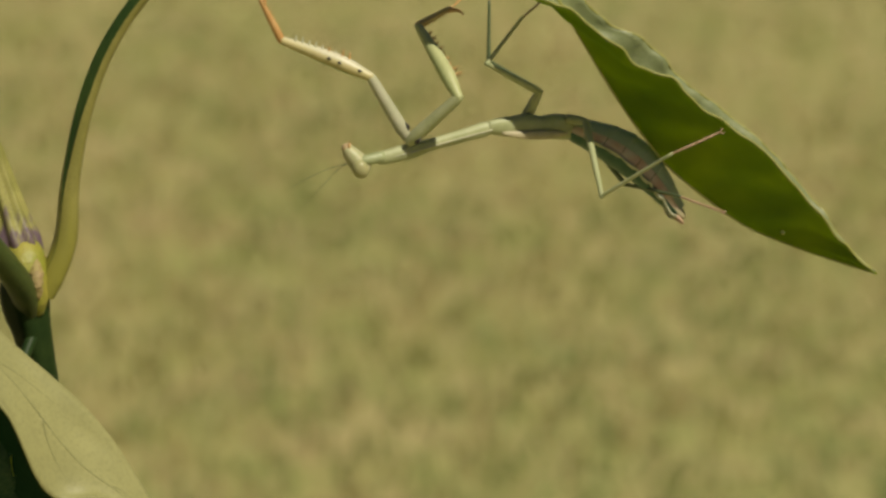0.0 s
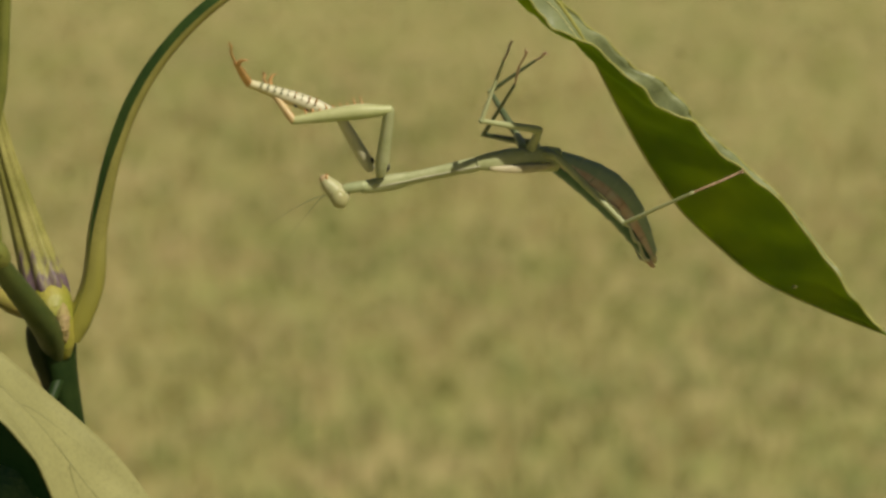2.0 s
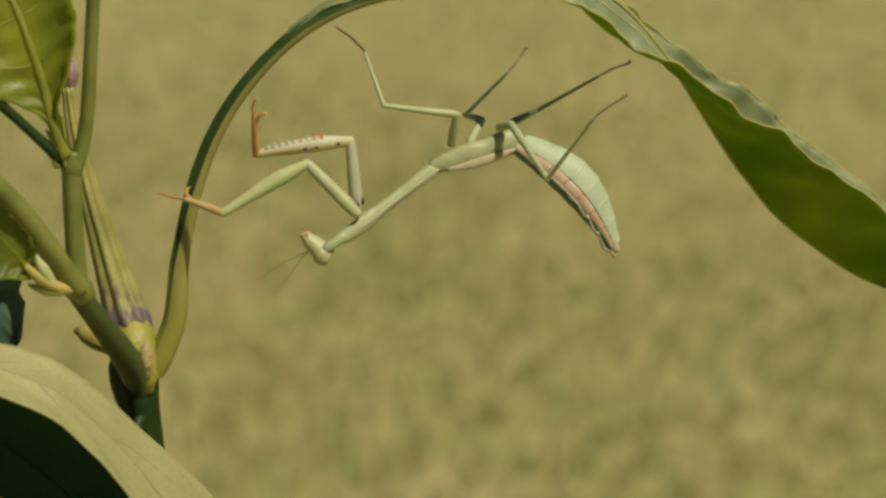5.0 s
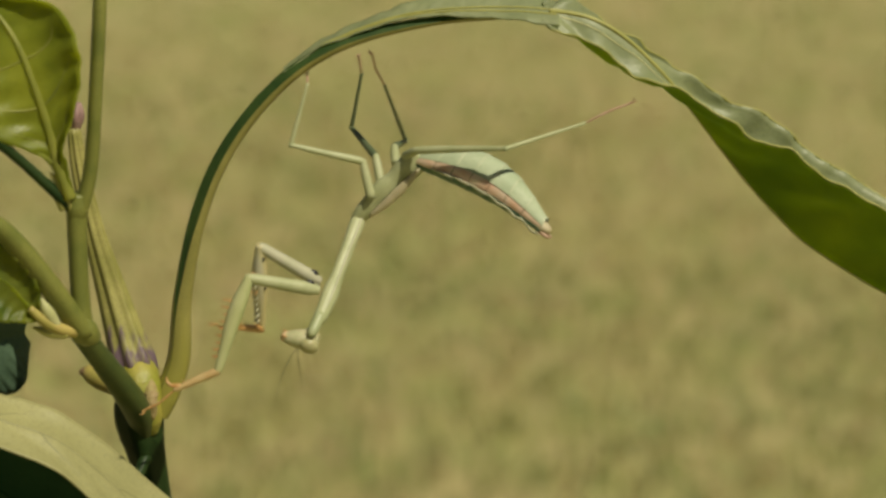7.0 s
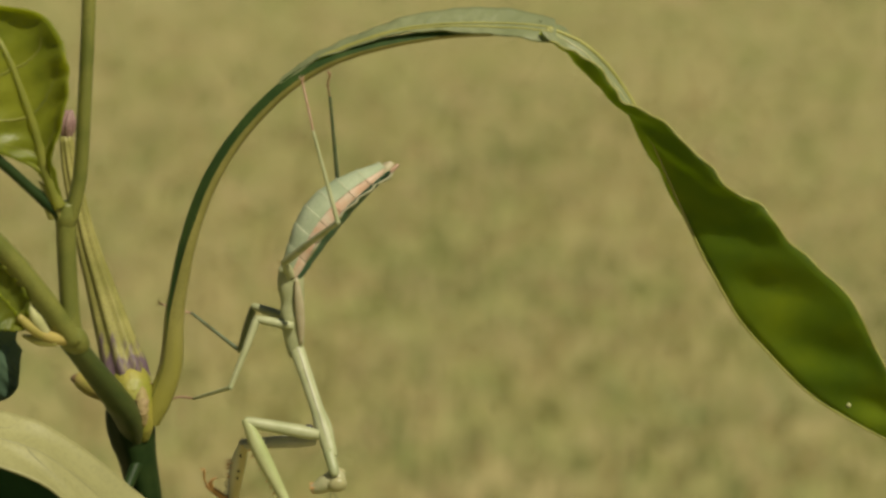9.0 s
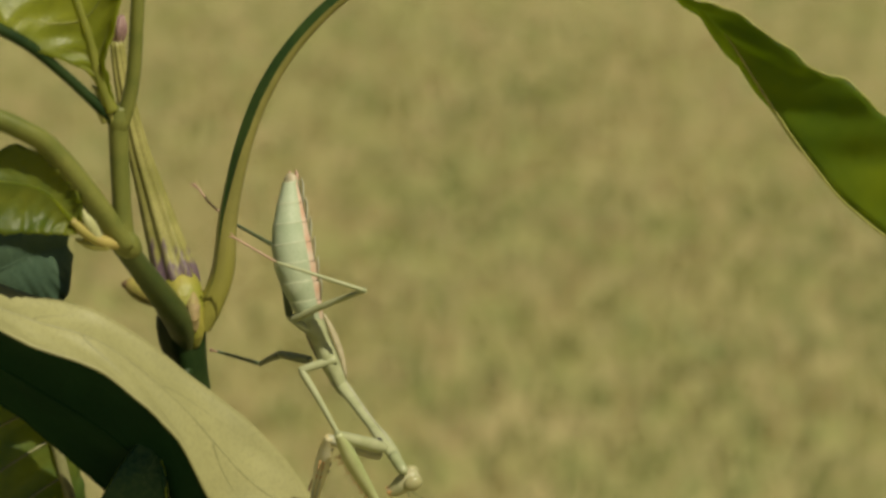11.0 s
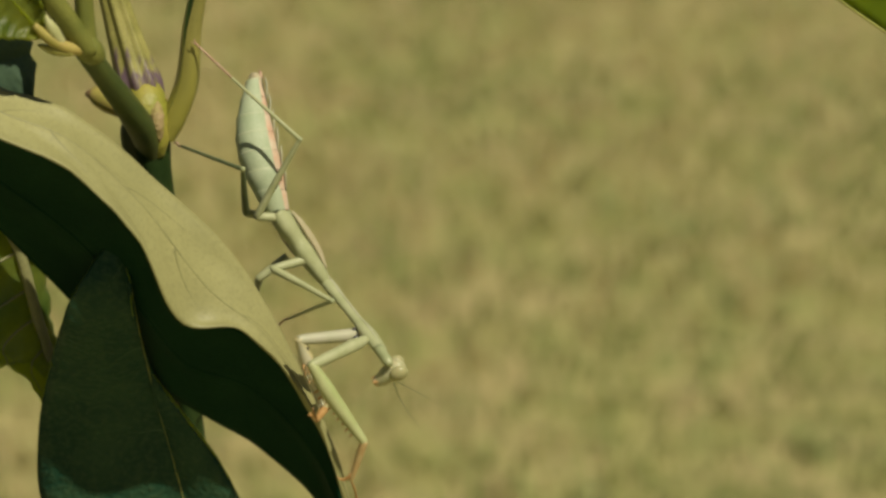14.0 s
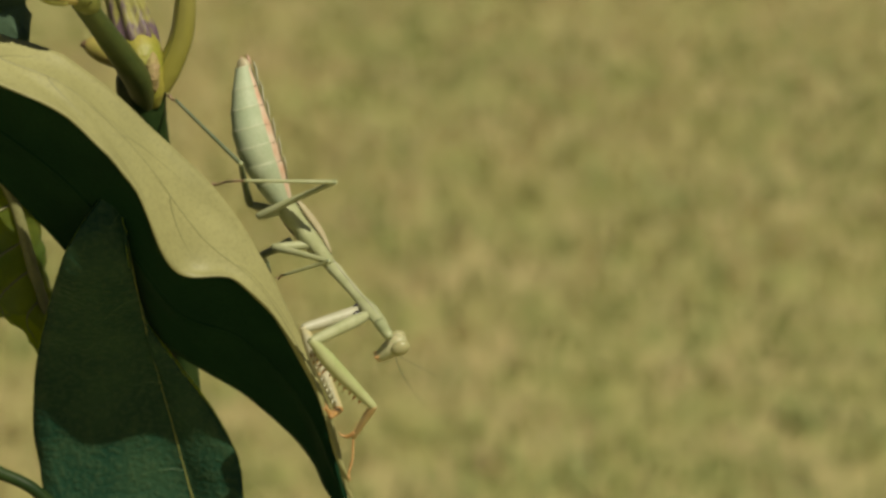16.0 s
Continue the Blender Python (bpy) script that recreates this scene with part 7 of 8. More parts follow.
    walk(parts["far_mid_coxa"], [
        (0, pose(-0.00032, 0.00480, 0.00119, 43.7, -37.7, 56.0)), (0.5, pose(-0.00031, 0.00480, 0.00136, 45.1, -21.2, 55.5)),
        (0.75, pose(0.00069, 0.00480, 0.00164, 40.1, -12.4, 70.3)), (1, pose(0.00169, 0.00480, 0.00192, 37.6, -2.9, 84.1)),
        (1.5, pose(0.00154, 0.00480, 0.00209, 36.5, -8.2, 94.2)), (2, pose(0.00141, 0.00480, 0.00175, 35.6, -10.1, 99.1)),
        (2.5, pose(0.00314, 0.00480, 0.00277, 36.6, -14.5, 94.5)), (3, pose(0.00251, 0.00480, 0.00282, 36.1, -31.4, 99.0)),
        (3.5, pose(0.00366, 0.00480, 0.00193, 37.4, -33.9, 96.6)), (3.75, pose(0.00163, 0.00430, 0.00185, 47.7, -23.9, 72.9)),
        (4, pose(-0.00041, 0.00380, 0.00177, 52.4, -10.8, 53.2)), (4.5, pose(-0.00056, 0.00359, 0.00173, 51.8, -16.1, 56.1)),
        (5, pose(-0.00092, 0.00310, 0.00164, 48.2, -31.2, 65.9)), (5.5, pose(-0.00136, 0.00250, 0.00152, 35.8, -50.0, 85.9)),
        (6, pose(-0.00172, 0.00201, 0.00142, 14.9, -59.8, 111.6)), (6.5, pose(-0.00187, 0.00180, 0.00138, 4.6, -61.7, 123.4)),
        (6.75, pose(-0.00160, 0.00180, 0.00075, 12.7, -56.1, 114.3)), (7, pose(-0.00132, 0.00180, 0.00011, 18.2, -50.0, 107.7)),
        (7.25, pose(-0.00213, 0.00180, 0.00151, 16.4, -40.2, 110.4)), (7.5, pose(-0.00293, 0.00180, 0.00291, 15.4, -30.2, 112.4)),
        (7.75, pose(-0.00302, 0.00180, 0.00135, 20.0, -26.5, 102.8)), (8, pose(-0.00310, 0.00180, -0.00021, 23.7, -22.2, 93.9)),
        (8.25, pose(-0.00276, 0.00180, -0.00056, 10.7, -17.5, 123.3)), (8.5, pose(-0.00242, 0.00180, -0.00092, 1.7, -8.9, 150.7)),
        (9, pose(-0.00256, 0.00180, -0.00103, 1.7, -8.0, 150.7)), (9.5, pose(-0.00288, 0.00180, -0.00130, 1.7, -6.0, 150.8)),
        (10, pose(-0.00327, 0.00180, -0.00162, 1.7, -3.5, 150.9)), (10.5, pose(-0.00360, 0.00180, -0.00189, 1.7, -1.5, 151.0)),
        (11, pose(-0.00374, 0.00180, -0.00201, 1.7, -0.6, 151.0)), (11.5, pose(-0.00389, 0.00180, -0.00190, 1.7, -12.2, 145.9)),
        (12, pose(-0.00361, 0.00180, -0.00219, 1.3, 2.8, 148.3)), (12.5, pose(-0.00280, 0.00180, -0.00293, 2.9, 12.0, -169.2)),
        (13, pose(-0.00297, 0.00180, -0.00356, 3.6, 20.7, -166.1)), (13.5, pose(-0.00271, 0.00180, -0.00251, 5.8, 33.7, -160.2)),
        (14, pose(-0.00353, 0.00180, -0.00266, 5.7, 34.1, -160.4)), (14.5, pose(-0.00331, 0.00180, -0.00381, -11.0, 38.4, 170.0)),
        (15, pose(-0.00344, 0.00180, -0.00208, -4.3, 36.1, -179.4)), (15.5, pose(-0.00297, 0.00180, -0.00279, -17.1, 35.8, 158.1)),
        (16, pose(-0.00363, 0.00180, -0.00240, -10.9, 29.0, 168.7)),
    ])
    walk(parts["far_mid_femur"], [
        (0, pose(0.00234, 0.00874, 0.00485, -67.7, -18.0, 137.7)), (0.5, pose(0.00285, 0.00941, 0.00353, -64.5, -5.7, 118.8)),
        (0.75, pose(0.00267, 0.01032, 0.00293, -66.1, -16.2, 123.9)), (1, pose(0.00231, 0.01076, 0.00223, -68.7, -26.5, 129.6)),
        (1.5, pose(0.00110, 0.01072, 0.00295, -65.7, -22.4, 122.1)), (2, pose(0.00047, 0.01063, 0.00280, -62.3, -27.0, 114.5)),
        (2.5, pose(0.00269, 0.01059, 0.00427, -56.2, -21.8, 100.5)), (3, pose(0.00171, 0.00986, 0.00595, -54.1, -14.4, 93.1)),
        (3.5, pose(0.00309, 0.00974, 0.00528, -54.0, -15.3, 92.7)), (3.75, pose(0.00324, 0.00955, 0.00428, -53.8, -2.3, 86.5)),
        (4, pose(0.00313, 0.00852, 0.00289, -55.0, 10.8, 80.5)), (4.5, pose(0.00265, 0.00838, 0.00339, -53.8, 9.9, 86.6)), (5, pose(0.00117, 0.00778, 0.00475, -50.1, 6.9, 104.2)),
        (5.5, pose(-0.00108, 0.00635, 0.00611, -46.0, 1.8, 127.7)), (6, pose(-0.00283, 0.00481, 0.00661, -44.8, -2.2, 144.8)),
        (6.5, pose(-0.00344, 0.00418, 0.00667, -45.0, -3.5, 150.8)), (6.75, pose(-0.00298, 0.00485, 0.00573, -41.7, -8.5, 132.2)),
        (7, pose(-0.00249, 0.00547, 0.00471, -36.9, -12.6, 113.3)), (7.25, pose(-0.00372, 0.00610, 0.00538, -35.8, -3.2, 105.7)),
        (7.5, pose(-0.00490, 0.00659, 0.00593, -35.9, 6.2, 98.2)), (7.75, pose(-0.00421, 0.00704, 0.00403, -37.3, -12.0, 98.3)),
        (8, pose(-0.00348, 0.00734, 0.00206, -38.8, -30.1, 98.5)), (8.25, pose(-0.00590, 0.00658, 0.00125, -48.8, 13.0, 106.4)),
        (8.5, pose(-0.00759, 0.00470, 0.00001, -48.9, 55.6, 118.7)), (9, pose(-0.00774, 0.00470, -0.00019, -49.4, 52.5, 118.1)),
        (9.5, pose(-0.00809, 0.00471, -0.00068, -50.4, 44.7, 117.1)), (10, pose(-0.00851, 0.00471, -0.00125, -51.4, 35.2, 116.2)),
        (10.5, pose(-0.00885, 0.00471, -0.00174, -51.9, 27.4, 115.6)), (11, pose(-0.00899, 0.00471, -0.00194, -52.1, 24.3, 115.4)),
        (11.5, pose(-0.00875, 0.00508, -0.00063, -49.2, 18.2, 123.3)), (12, pose(-0.00871, 0.00495, -0.00249, -67.8, 45.1, 95.0)),
        (12.5, pose(-0.00857, 0.00070, -0.00418, -68.2, 55.5, 94.8)), (13, pose(-0.00842, 0.00045, -0.00568, -63.6, 54.6, 100.4)),
        (13.5, pose(-0.00741, 0.00011, -0.00584, -66.5, 29.4, 99.2)), (14, pose(-0.00821, 0.00013, -0.00602, -67.0, 28.8, 98.2)),
        (14.5, pose(-0.00794, 0.00262, -0.00753, -69.3, 25.1, 92.8)), (15, pose(-0.00829, 0.00175, -0.00562, -69.2, 25.5, 93.0)),
        (15.5, pose(-0.00748, 0.00361, -0.00630, -70.2, 24.2, 90.7)), (16, pose(-0.00877, 0.00283, -0.00531, -69.9, 23.9, 91.3)),
    ])
    walk(parts["far_mid_tibia"], [
        (0, pose(-0.00681, 0.01706, 0.00886, 2.6, -80.1, 87.4)), (0.5, pose(-0.00338, 0.02074, 0.00483, 46.9, -75.8, 42.2)),
        (0.75, pose(-0.00430, 0.02068, 0.00655, 71.4, -59.0, 16.0)), (1, pose(-0.00510, 0.01973, 0.00802, 77.7, -40.6, 7.8)),
        (1.5, pose(-0.00529, 0.02090, 0.00789, 79.2, -32.0, 5.2)), (2, pose(-0.00433, 0.02118, 0.00870, 95.9, -36.3, -22.8)),
        (2.5, pose(0.00048, 0.02245, 0.00911, 93.8, -30.0, -18.8)), (3, pose(0.00103, 0.02243, 0.00918, 82.1, -29.6, 4.4)),
        (3.5, pose(0.00250, 0.02227, 0.00871, 82.4, -28.8, 3.9)), (3.75, pose(0.00402, 0.02251, 0.00479, 82.1, -29.8, 4.3)), (4, pose(0.00523, 0.02111, 0.00046, 81.9, -30.9, 4.8)),
        (4.5, pose(0.00341, 0.02116, 0.00115, 83.5, -35.2, 2.1)), (5, pose(-0.00199, 0.02029, 0.00319, 89.9, -46.1, -6.7)),
        (5.5, pose(-0.00902, 0.01664, 0.00571, 104.9, -58.4, -24.2)), (6, pose(-0.01345, 0.01229, 0.00711, 126.1, -65.2, -47.3)),
        (6.5, pose(-0.01476, 0.01051, 0.00747, 136.6, -66.5, -58.7)), (6.75, pose(-0.01162, 0.01437, 0.00765, 134.2, -69.2, -56.2)),
        (7, pose(-0.00750, 0.01713, 0.00754, 131.1, -71.8, -52.9)), (7.25, pose(-0.00723, 0.01860, 0.00611, 107.2, -85.8, -29.7)),
        (7.5, pose(-0.00676, 0.01939, 0.00453, -33.2, -79.0, 110.1)), (7.75, pose(-0.00605, 0.01962, 0.00672, -35.7, -78.7, 112.6)),
        (8, pose(-0.00514, 0.01847, 0.00857, -38.1, -78.3, 115.0)), (8.25, pose(-0.00948, 0.01873, -0.00167, -83.4, -61.2, 163.9)),
        (8.5, pose(-0.01111, 0.01114, -0.01072, -91.2, -39.6, 175.4)), (9, pose(-0.01147, 0.01169, -0.01050, -94.7, -39.2, -179.1)),
        (9.5, pose(-0.01230, 0.01293, -0.00982, -103.2, -36.9, -165.3)), (10, pose(-0.01319, 0.01424, -0.00875, -112.0, -31.9, -149.6)),
        (10.5, pose(-0.01383, 0.01512, -0.00772, -117.5, -26.7, -138.4)), (11, pose(-0.01406, 0.01542, -0.00729, -119.2, -24.5, -134.3)),
        (11.5, pose(-0.01553, 0.01540, -0.00470, -123.1, -31.4, -126.4)), (12, pose(-0.00950, 0.01409, -0.01170, -122.0, -17.0, -127.3)),
        (12.5, pose(-0.00919, 0.00805, -0.01489, -136.3, -13.1, -92.2)), (13, pose(-0.00978, 0.00785, -0.01628, -137.6, -14.6, -87.1)),
        (13.5, pose(-0.00922, 0.01129, -0.01221, -138.6, -9.7, -82.4)), (14, pose(-0.00985, 0.01141, -0.01228, -138.8, -5.3, -80.4)),
        (14.5, pose(-0.00851, 0.01438, -0.01305, -138.8, -4.9, -80.9)), (15, pose(-0.00889, 0.01347, -0.01120, -138.8, -4.8, -80.2)),
        (15.5, pose(-0.00763, 0.01547, -0.01164, -138.7, -7.7, -81.3)), (16, pose(-0.00904, 0.01471, -0.01057, -138.7, -7.3, -80.8)),
    ])
    walk(parts["far_mid_tarsus"], [
        (0, pose(-0.00672, 0.01896, 0.01970, -178.2, -73.5, -91.7)), (0.5, pose(-0.00137, 0.02256, 0.01549, 42.3, -78.1, 50.9)),
        (0.75, pose(0.00114, 0.02224, 0.01598, 139.7, -58.3, -53.5)), (1, pose(0.00317, 0.02086, 0.01518, 143.8, -23.1, -66.1)),
        (1.5, pose(0.00400, 0.02176, 0.01372, 140.7, -26.9, -58.2)), (2, pose(0.00383, 0.01774, 0.01522, 147.2, -21.9, -72.1)),
        (2.5, pose(0.00950, 0.01938, 0.01460, 144.1, -24.3, -63.5)), (3, pose(0.01057, 0.02317, 0.01461, 147.2, -18.7, -71.4)),
        (3.5, pose(0.01212, 0.02293, 0.01400, 148.5, -18.6, -75.1)), (3.75, pose(0.01353, 0.02323, 0.01026, 136.6, -34.3, -38.8)),
        (4, pose(0.01464, 0.02190, 0.00611, 115.5, -36.6, 5.5)), (4.5, pose(0.01240, 0.02149, 0.00749, 118.3, -41.2, 1.1)),
        (5, pose(0.00559, 0.01941, 0.01111, 130.8, -52.8, -15.3)), (5.5, pose(-0.00377, 0.01428, 0.01508, 162.6, -62.0, -51.8)),
        (6, pose(-0.01032, 0.00890, 0.01710, -167.6, -60.2, -85.3)), (6.5, pose(-0.01249, 0.00677, 0.01756, -158.9, -57.8, -95.3)),
        (6.75, pose(-0.00944, 0.01112, 0.01793, -160.1, -49.0, -93.7)), (7, pose(-0.00543, 0.01438, 0.01798, -160.8, -40.1, -92.5)),
        (7.25, pose(-0.00653, 0.01820, 0.01708, -158.6, -54.4, -94.9)), (7.5, pose(-0.00748, 0.02136, 0.01533, -153.7, -68.6, -99.9)),
        (7.75, pose(-0.00688, 0.02162, 0.01751, -117.2, -81.5, -137.2)), (8, pose(-0.00608, 0.02049, 0.01934, -26.6, -77.2, 131.6)),
        (8.25, pose(-0.01457, 0.02020, 0.00797, -72.3, -50.5, -179.2)), (8.5, pose(-0.01955, 0.01183, -0.00370, -78.3, -19.2, -169.1)),
        (9, pose(-0.02000, 0.01155, -0.00355, -80.5, -20.7, -162.8)), (9.5, pose(-0.02082, 0.01070, -0.00322, -87.8, -23.5, -143.9)),
        (10, pose(-0.02125, 0.00952, -0.00293, -98.7, -23.5, -117.6)), (10.5, pose(-0.02117, 0.00859, -0.00278, -106.1, -20.8, -98.7)),
        (11, pose(-0.02105, 0.00825, -0.00273, -108.2, -19.4, -92.4)), (11.5, pose(-0.02110, 0.00784, 0.00103, -107.4, -21.6, -94.8)),
        (12, pose(-0.01589, 0.00573, -0.00849, -109.0, -17.6, -89.5)), (12.5, pose(-0.00960, -0.00266, -0.01239, -108.0, -10.3, -94.1)),
        (13, pose(-0.00925, -0.00278, -0.01350, -109.3, -14.1, -89.2)), (13.5, pose(-0.00780, 0.00054, -0.01036, -109.1, -9.4, -89.5)),
        (14, pose(-0.00802, 0.00061, -0.01125, -109.4, -9.0, -87.6)), (14.5, pose(-0.00679, 0.00356, -0.01212, -109.3, -9.1, -88.6)),
        (15, pose(-0.00703, 0.00267, -0.01029, -109.2, -9.0, -89.4)), (15.5, pose(-0.00599, 0.00469, -0.01017, -109.2, -9.0, -89.1)),
        (16, pose(-0.00729, 0.00394, -0.00917, -109.1, -8.7, -90.1)),
    ])
    walk(parts["near_hind_coxa"], [
        (0, pose(0.00770, 0.00120, 0.00145, 82.2, 0.2, -41.3)), (0.5, pose(0.00824, 0.00120, 0.00078, 82.8, -3.4, -54.8)),
        (0.75, pose(0.00799, 0.00120, 0.00071, 82.9, -6.8, -55.4)), (1, pose(0.00773, 0.00120, 0.00063, 83.0, -10.3, -55.9)),
        (1.5, pose(0.00605, 0.00120, 0.00151, 84.0, -10.7, -61.6)), (2, pose(0.00540, 0.00120, 0.00130, 83.8, -1.9, -54.2)),
        (2.5, pose(0.00715, 0.00120, 0.00272, 83.9, -2.1, -58.0)), (3, pose(0.00552, 0.00120, 0.00307, 83.4, -4.5, -51.4)),
        (3.5, pose(0.00714, 0.00120, 0.00303, 83.3, -2.8, -49.8)), (3.75, pose(0.00563, 0.00070, 0.00380, 84.8, -14.0, -55.7)),
        (4, pose(0.00412, 0.00020, 0.00458, 87.6, -25.1, -62.2)), (4.5, pose(0.00428, -0.00001, 0.00475, 87.0, -23.2, -60.6)),
        (5, pose(0.00465, -0.00050, 0.00516, 85.9, -18.5, -57.2)), (5.5, pose(0.00510, -0.00110, 0.00565, 85.1, -12.7, -53.2)),
        (6, pose(0.00547, -0.00159, 0.00606, 84.6, -7.8, -50.0)), (6.5, pose(0.00563, -0.00180, 0.00623, 84.5, -5.8, -48.8)),
        (6.75, pose(0.00448, -0.00180, 0.00636, 85.2, -15.2, -51.2)), (7, pose(0.00334, -0.00180, 0.00649, 86.4, -24.5, -53.9)),
        (7.25, pose(0.00343, -0.00180, 0.00664, 87.4, -21.7, -56.7)), (7.5, pose(0.00353, -0.00180, 0.00679, 88.3, -18.9, -59.4)),
        (7.75, pose(0.00280, -0.00180, 0.00656, 106.0, -62.4, -78.7)), (8, pose(0.00207, -0.00180, 0.00633, -127.7, -66.6, 153.2)),
        (8.25, pose(0.00093, -0.00180, 0.00708, 165.2, -67.5, -137.0)), (8.5, pose(-0.00021, -0.00180, 0.00782, 134.2, -48.4, -103.0)),
        (9, pose(-0.00049, -0.00180, 0.00752, 140.6, -49.5, -111.3)), (9.5, pose(-0.00118, -0.00180, 0.00682, 159.6, -49.4, -135.0)),
        (10, pose(-0.00200, -0.00180, 0.00598, -178.8, -42.6, -162.5)), (10.5, pose(-0.00269, -0.00180, 0.00528, -167.9, -33.8, -178.7)),
        (11, pose(-0.00298, -0.00180, 0.00498, -165.1, -30.2, 176.3)), (11.5, pose(-0.00386, -0.00180, 0.00455, -162.1, -41.4, 171.0)),
        (12, pose(-0.00361, -0.00180, 0.00580, -165.9, -30.2, 177.1)), (12.5, pose(-0.00415, -0.00180, 0.00549, -173.4, -22.2, -168.2)),
        (13, pose(-0.00398, -0.00180, 0.00610, -170.1, -11.9, -176.9)), (13.5, pose(-0.00477, -0.00180, 0.00617, -178.5, -18.8, -142.4)),
        (14, pose(-0.00476, -0.00180, 0.00630, -173.3, -7.4, -158.4)), (14.5, pose(-0.00513, -0.00180, 0.00540, -177.0, -10.5, -133.6)),
        (15, pose(-0.00526, -0.00180, 0.00616, -173.6, -10.5, -154.0)), (15.5, pose(-0.00457, -0.00180, 0.00345, -170.4, 5.0, -172.0)),
        (16, pose(-0.00522, -0.00180, 0.00466, -170.2, 11.3, -170.0)),
    ])
    walk(parts["near_hind_femur"], [
        (0, pose(0.01033, -0.00111, 0.00144, 14.4, 38.1, -79.8)), (0.5, pose(0.01026, -0.00166, 0.00099, 21.9, 41.9, -67.6)),
        (0.75, pose(0.00996, -0.00166, 0.00112, 30.0, 42.7, -55.0)), (1, pose(0.00966, -0.00165, 0.00125, 38.2, 42.1, -42.4)),
        (1.5, pose(0.00769, -0.00182, 0.00216, 54.6, 44.5, -16.6)), (2, pose(0.00745, -0.00164, 0.00142, 52.1, 41.4, -20.3)),
        (2.5, pose(0.00900, -0.00177, 0.00284, 57.0, 32.8, -12.2)), (3, pose(0.00769, -0.00153, 0.00335, 58.7, 24.1, -9.0)),
        (3.5, pose(0.00939, -0.00147, 0.00320, 56.4, 38.1, -14.2)), (3.75, pose(0.00754, -0.00210, 0.00465, 30.1, 39.0, -50.1)),
        (4, pose(0.00560, -0.00260, 0.00607, 8.2, 29.8, -82.1)), (4.5, pose(0.00585, -0.00281, 0.00613, 10.5, 28.1, -77.6)),
        (5, pose(0.00645, -0.00329, 0.00627, 15.5, 23.2, -66.5)), (5.5, pose(0.00714, -0.00383, 0.00642, 20.2, 16.0, -53.8)),
        (6, pose(0.00770, -0.00425, 0.00653, 22.5, 9.7, -44.3)), (6.5, pose(0.00792, -0.00442, 0.00658, 23.1, 7.2, -40.7)),
        (6.75, pose(0.00660, -0.00443, 0.00727, 23.9, 0.5, -32.5)), (7, pose(0.00521, -0.00437, 0.00794, 23.7, -6.2, -24.3)),
        (7.25, pose(0.00522, -0.00452, 0.00793, 24.5, 4.6, -41.2)), (7.5, pose(0.00522, -0.00465, 0.00792, 22.0, 15.0, -58.6)),
        (7.75, pose(0.00312, -0.00339, 0.00966, 22.1, -5.4, -63.9)), (8, pose(0.00083, -0.00117, 0.00954, 24.2, -25.8, -69.5)),
        (8.25, pose(-0.00005, -0.00271, 0.01031, 18.5, -31.3, -57.4)), (8.5, pose(-0.00073, -0.00407, 0.01044, 11.1, -35.6, -43.9)),
        (9, pose(-0.00132, -0.00392, 0.01019, 10.1, -34.7, -42.1)), (9.5, pose(-0.00279, -0.00341, 0.00948, 7.6, -32.6, -37.9)),
        (10, pose(-0.00446, -0.00257, 0.00835, 5.0, -29.9, -33.0)), (10.5, pose(-0.00560, -0.00187, 0.00722, 3.1, -27.4, -29.2)),
        (11, pose(-0.00600, -0.00161, 0.00674, 2.4, -26.4, -27.6)), (11.5, pose(-0.00645, -0.00139, 0.00686, -0.9, -37.3, -20.2)),
        (12, pose(-0.00663, -0.00165, 0.00756, -0.7, -28.9, -20.7)), (12.5, pose(-0.00732, -0.00246, 0.00681, -6.5, -52.1, -9.7)),
        (13, pose(-0.00740, -0.00198, 0.00683, -8.0, -42.7, -7.8)), (13.5, pose(-0.00739, -0.00382, 0.00730, -1.2, -65.6, -18.0)),
        (14, pose(-0.00798, -0.00308, 0.00675, -9.4, -61.1, -9.0)), (14.5, pose(-0.00750, -0.00429, 0.00604, 9.2, -70.6, -30.1)),
        (15, pose(-0.00835, -0.00331, 0.00680, -12.4, -33.1, -9.8)), (15.5, pose(-0.00802, -0.00229, 0.00314, -10.0, -21.9, -14.6)),
        (16, pose(-0.00860, -0.00240, 0.00398, -8.8, -27.8, -17.7)),
    ])
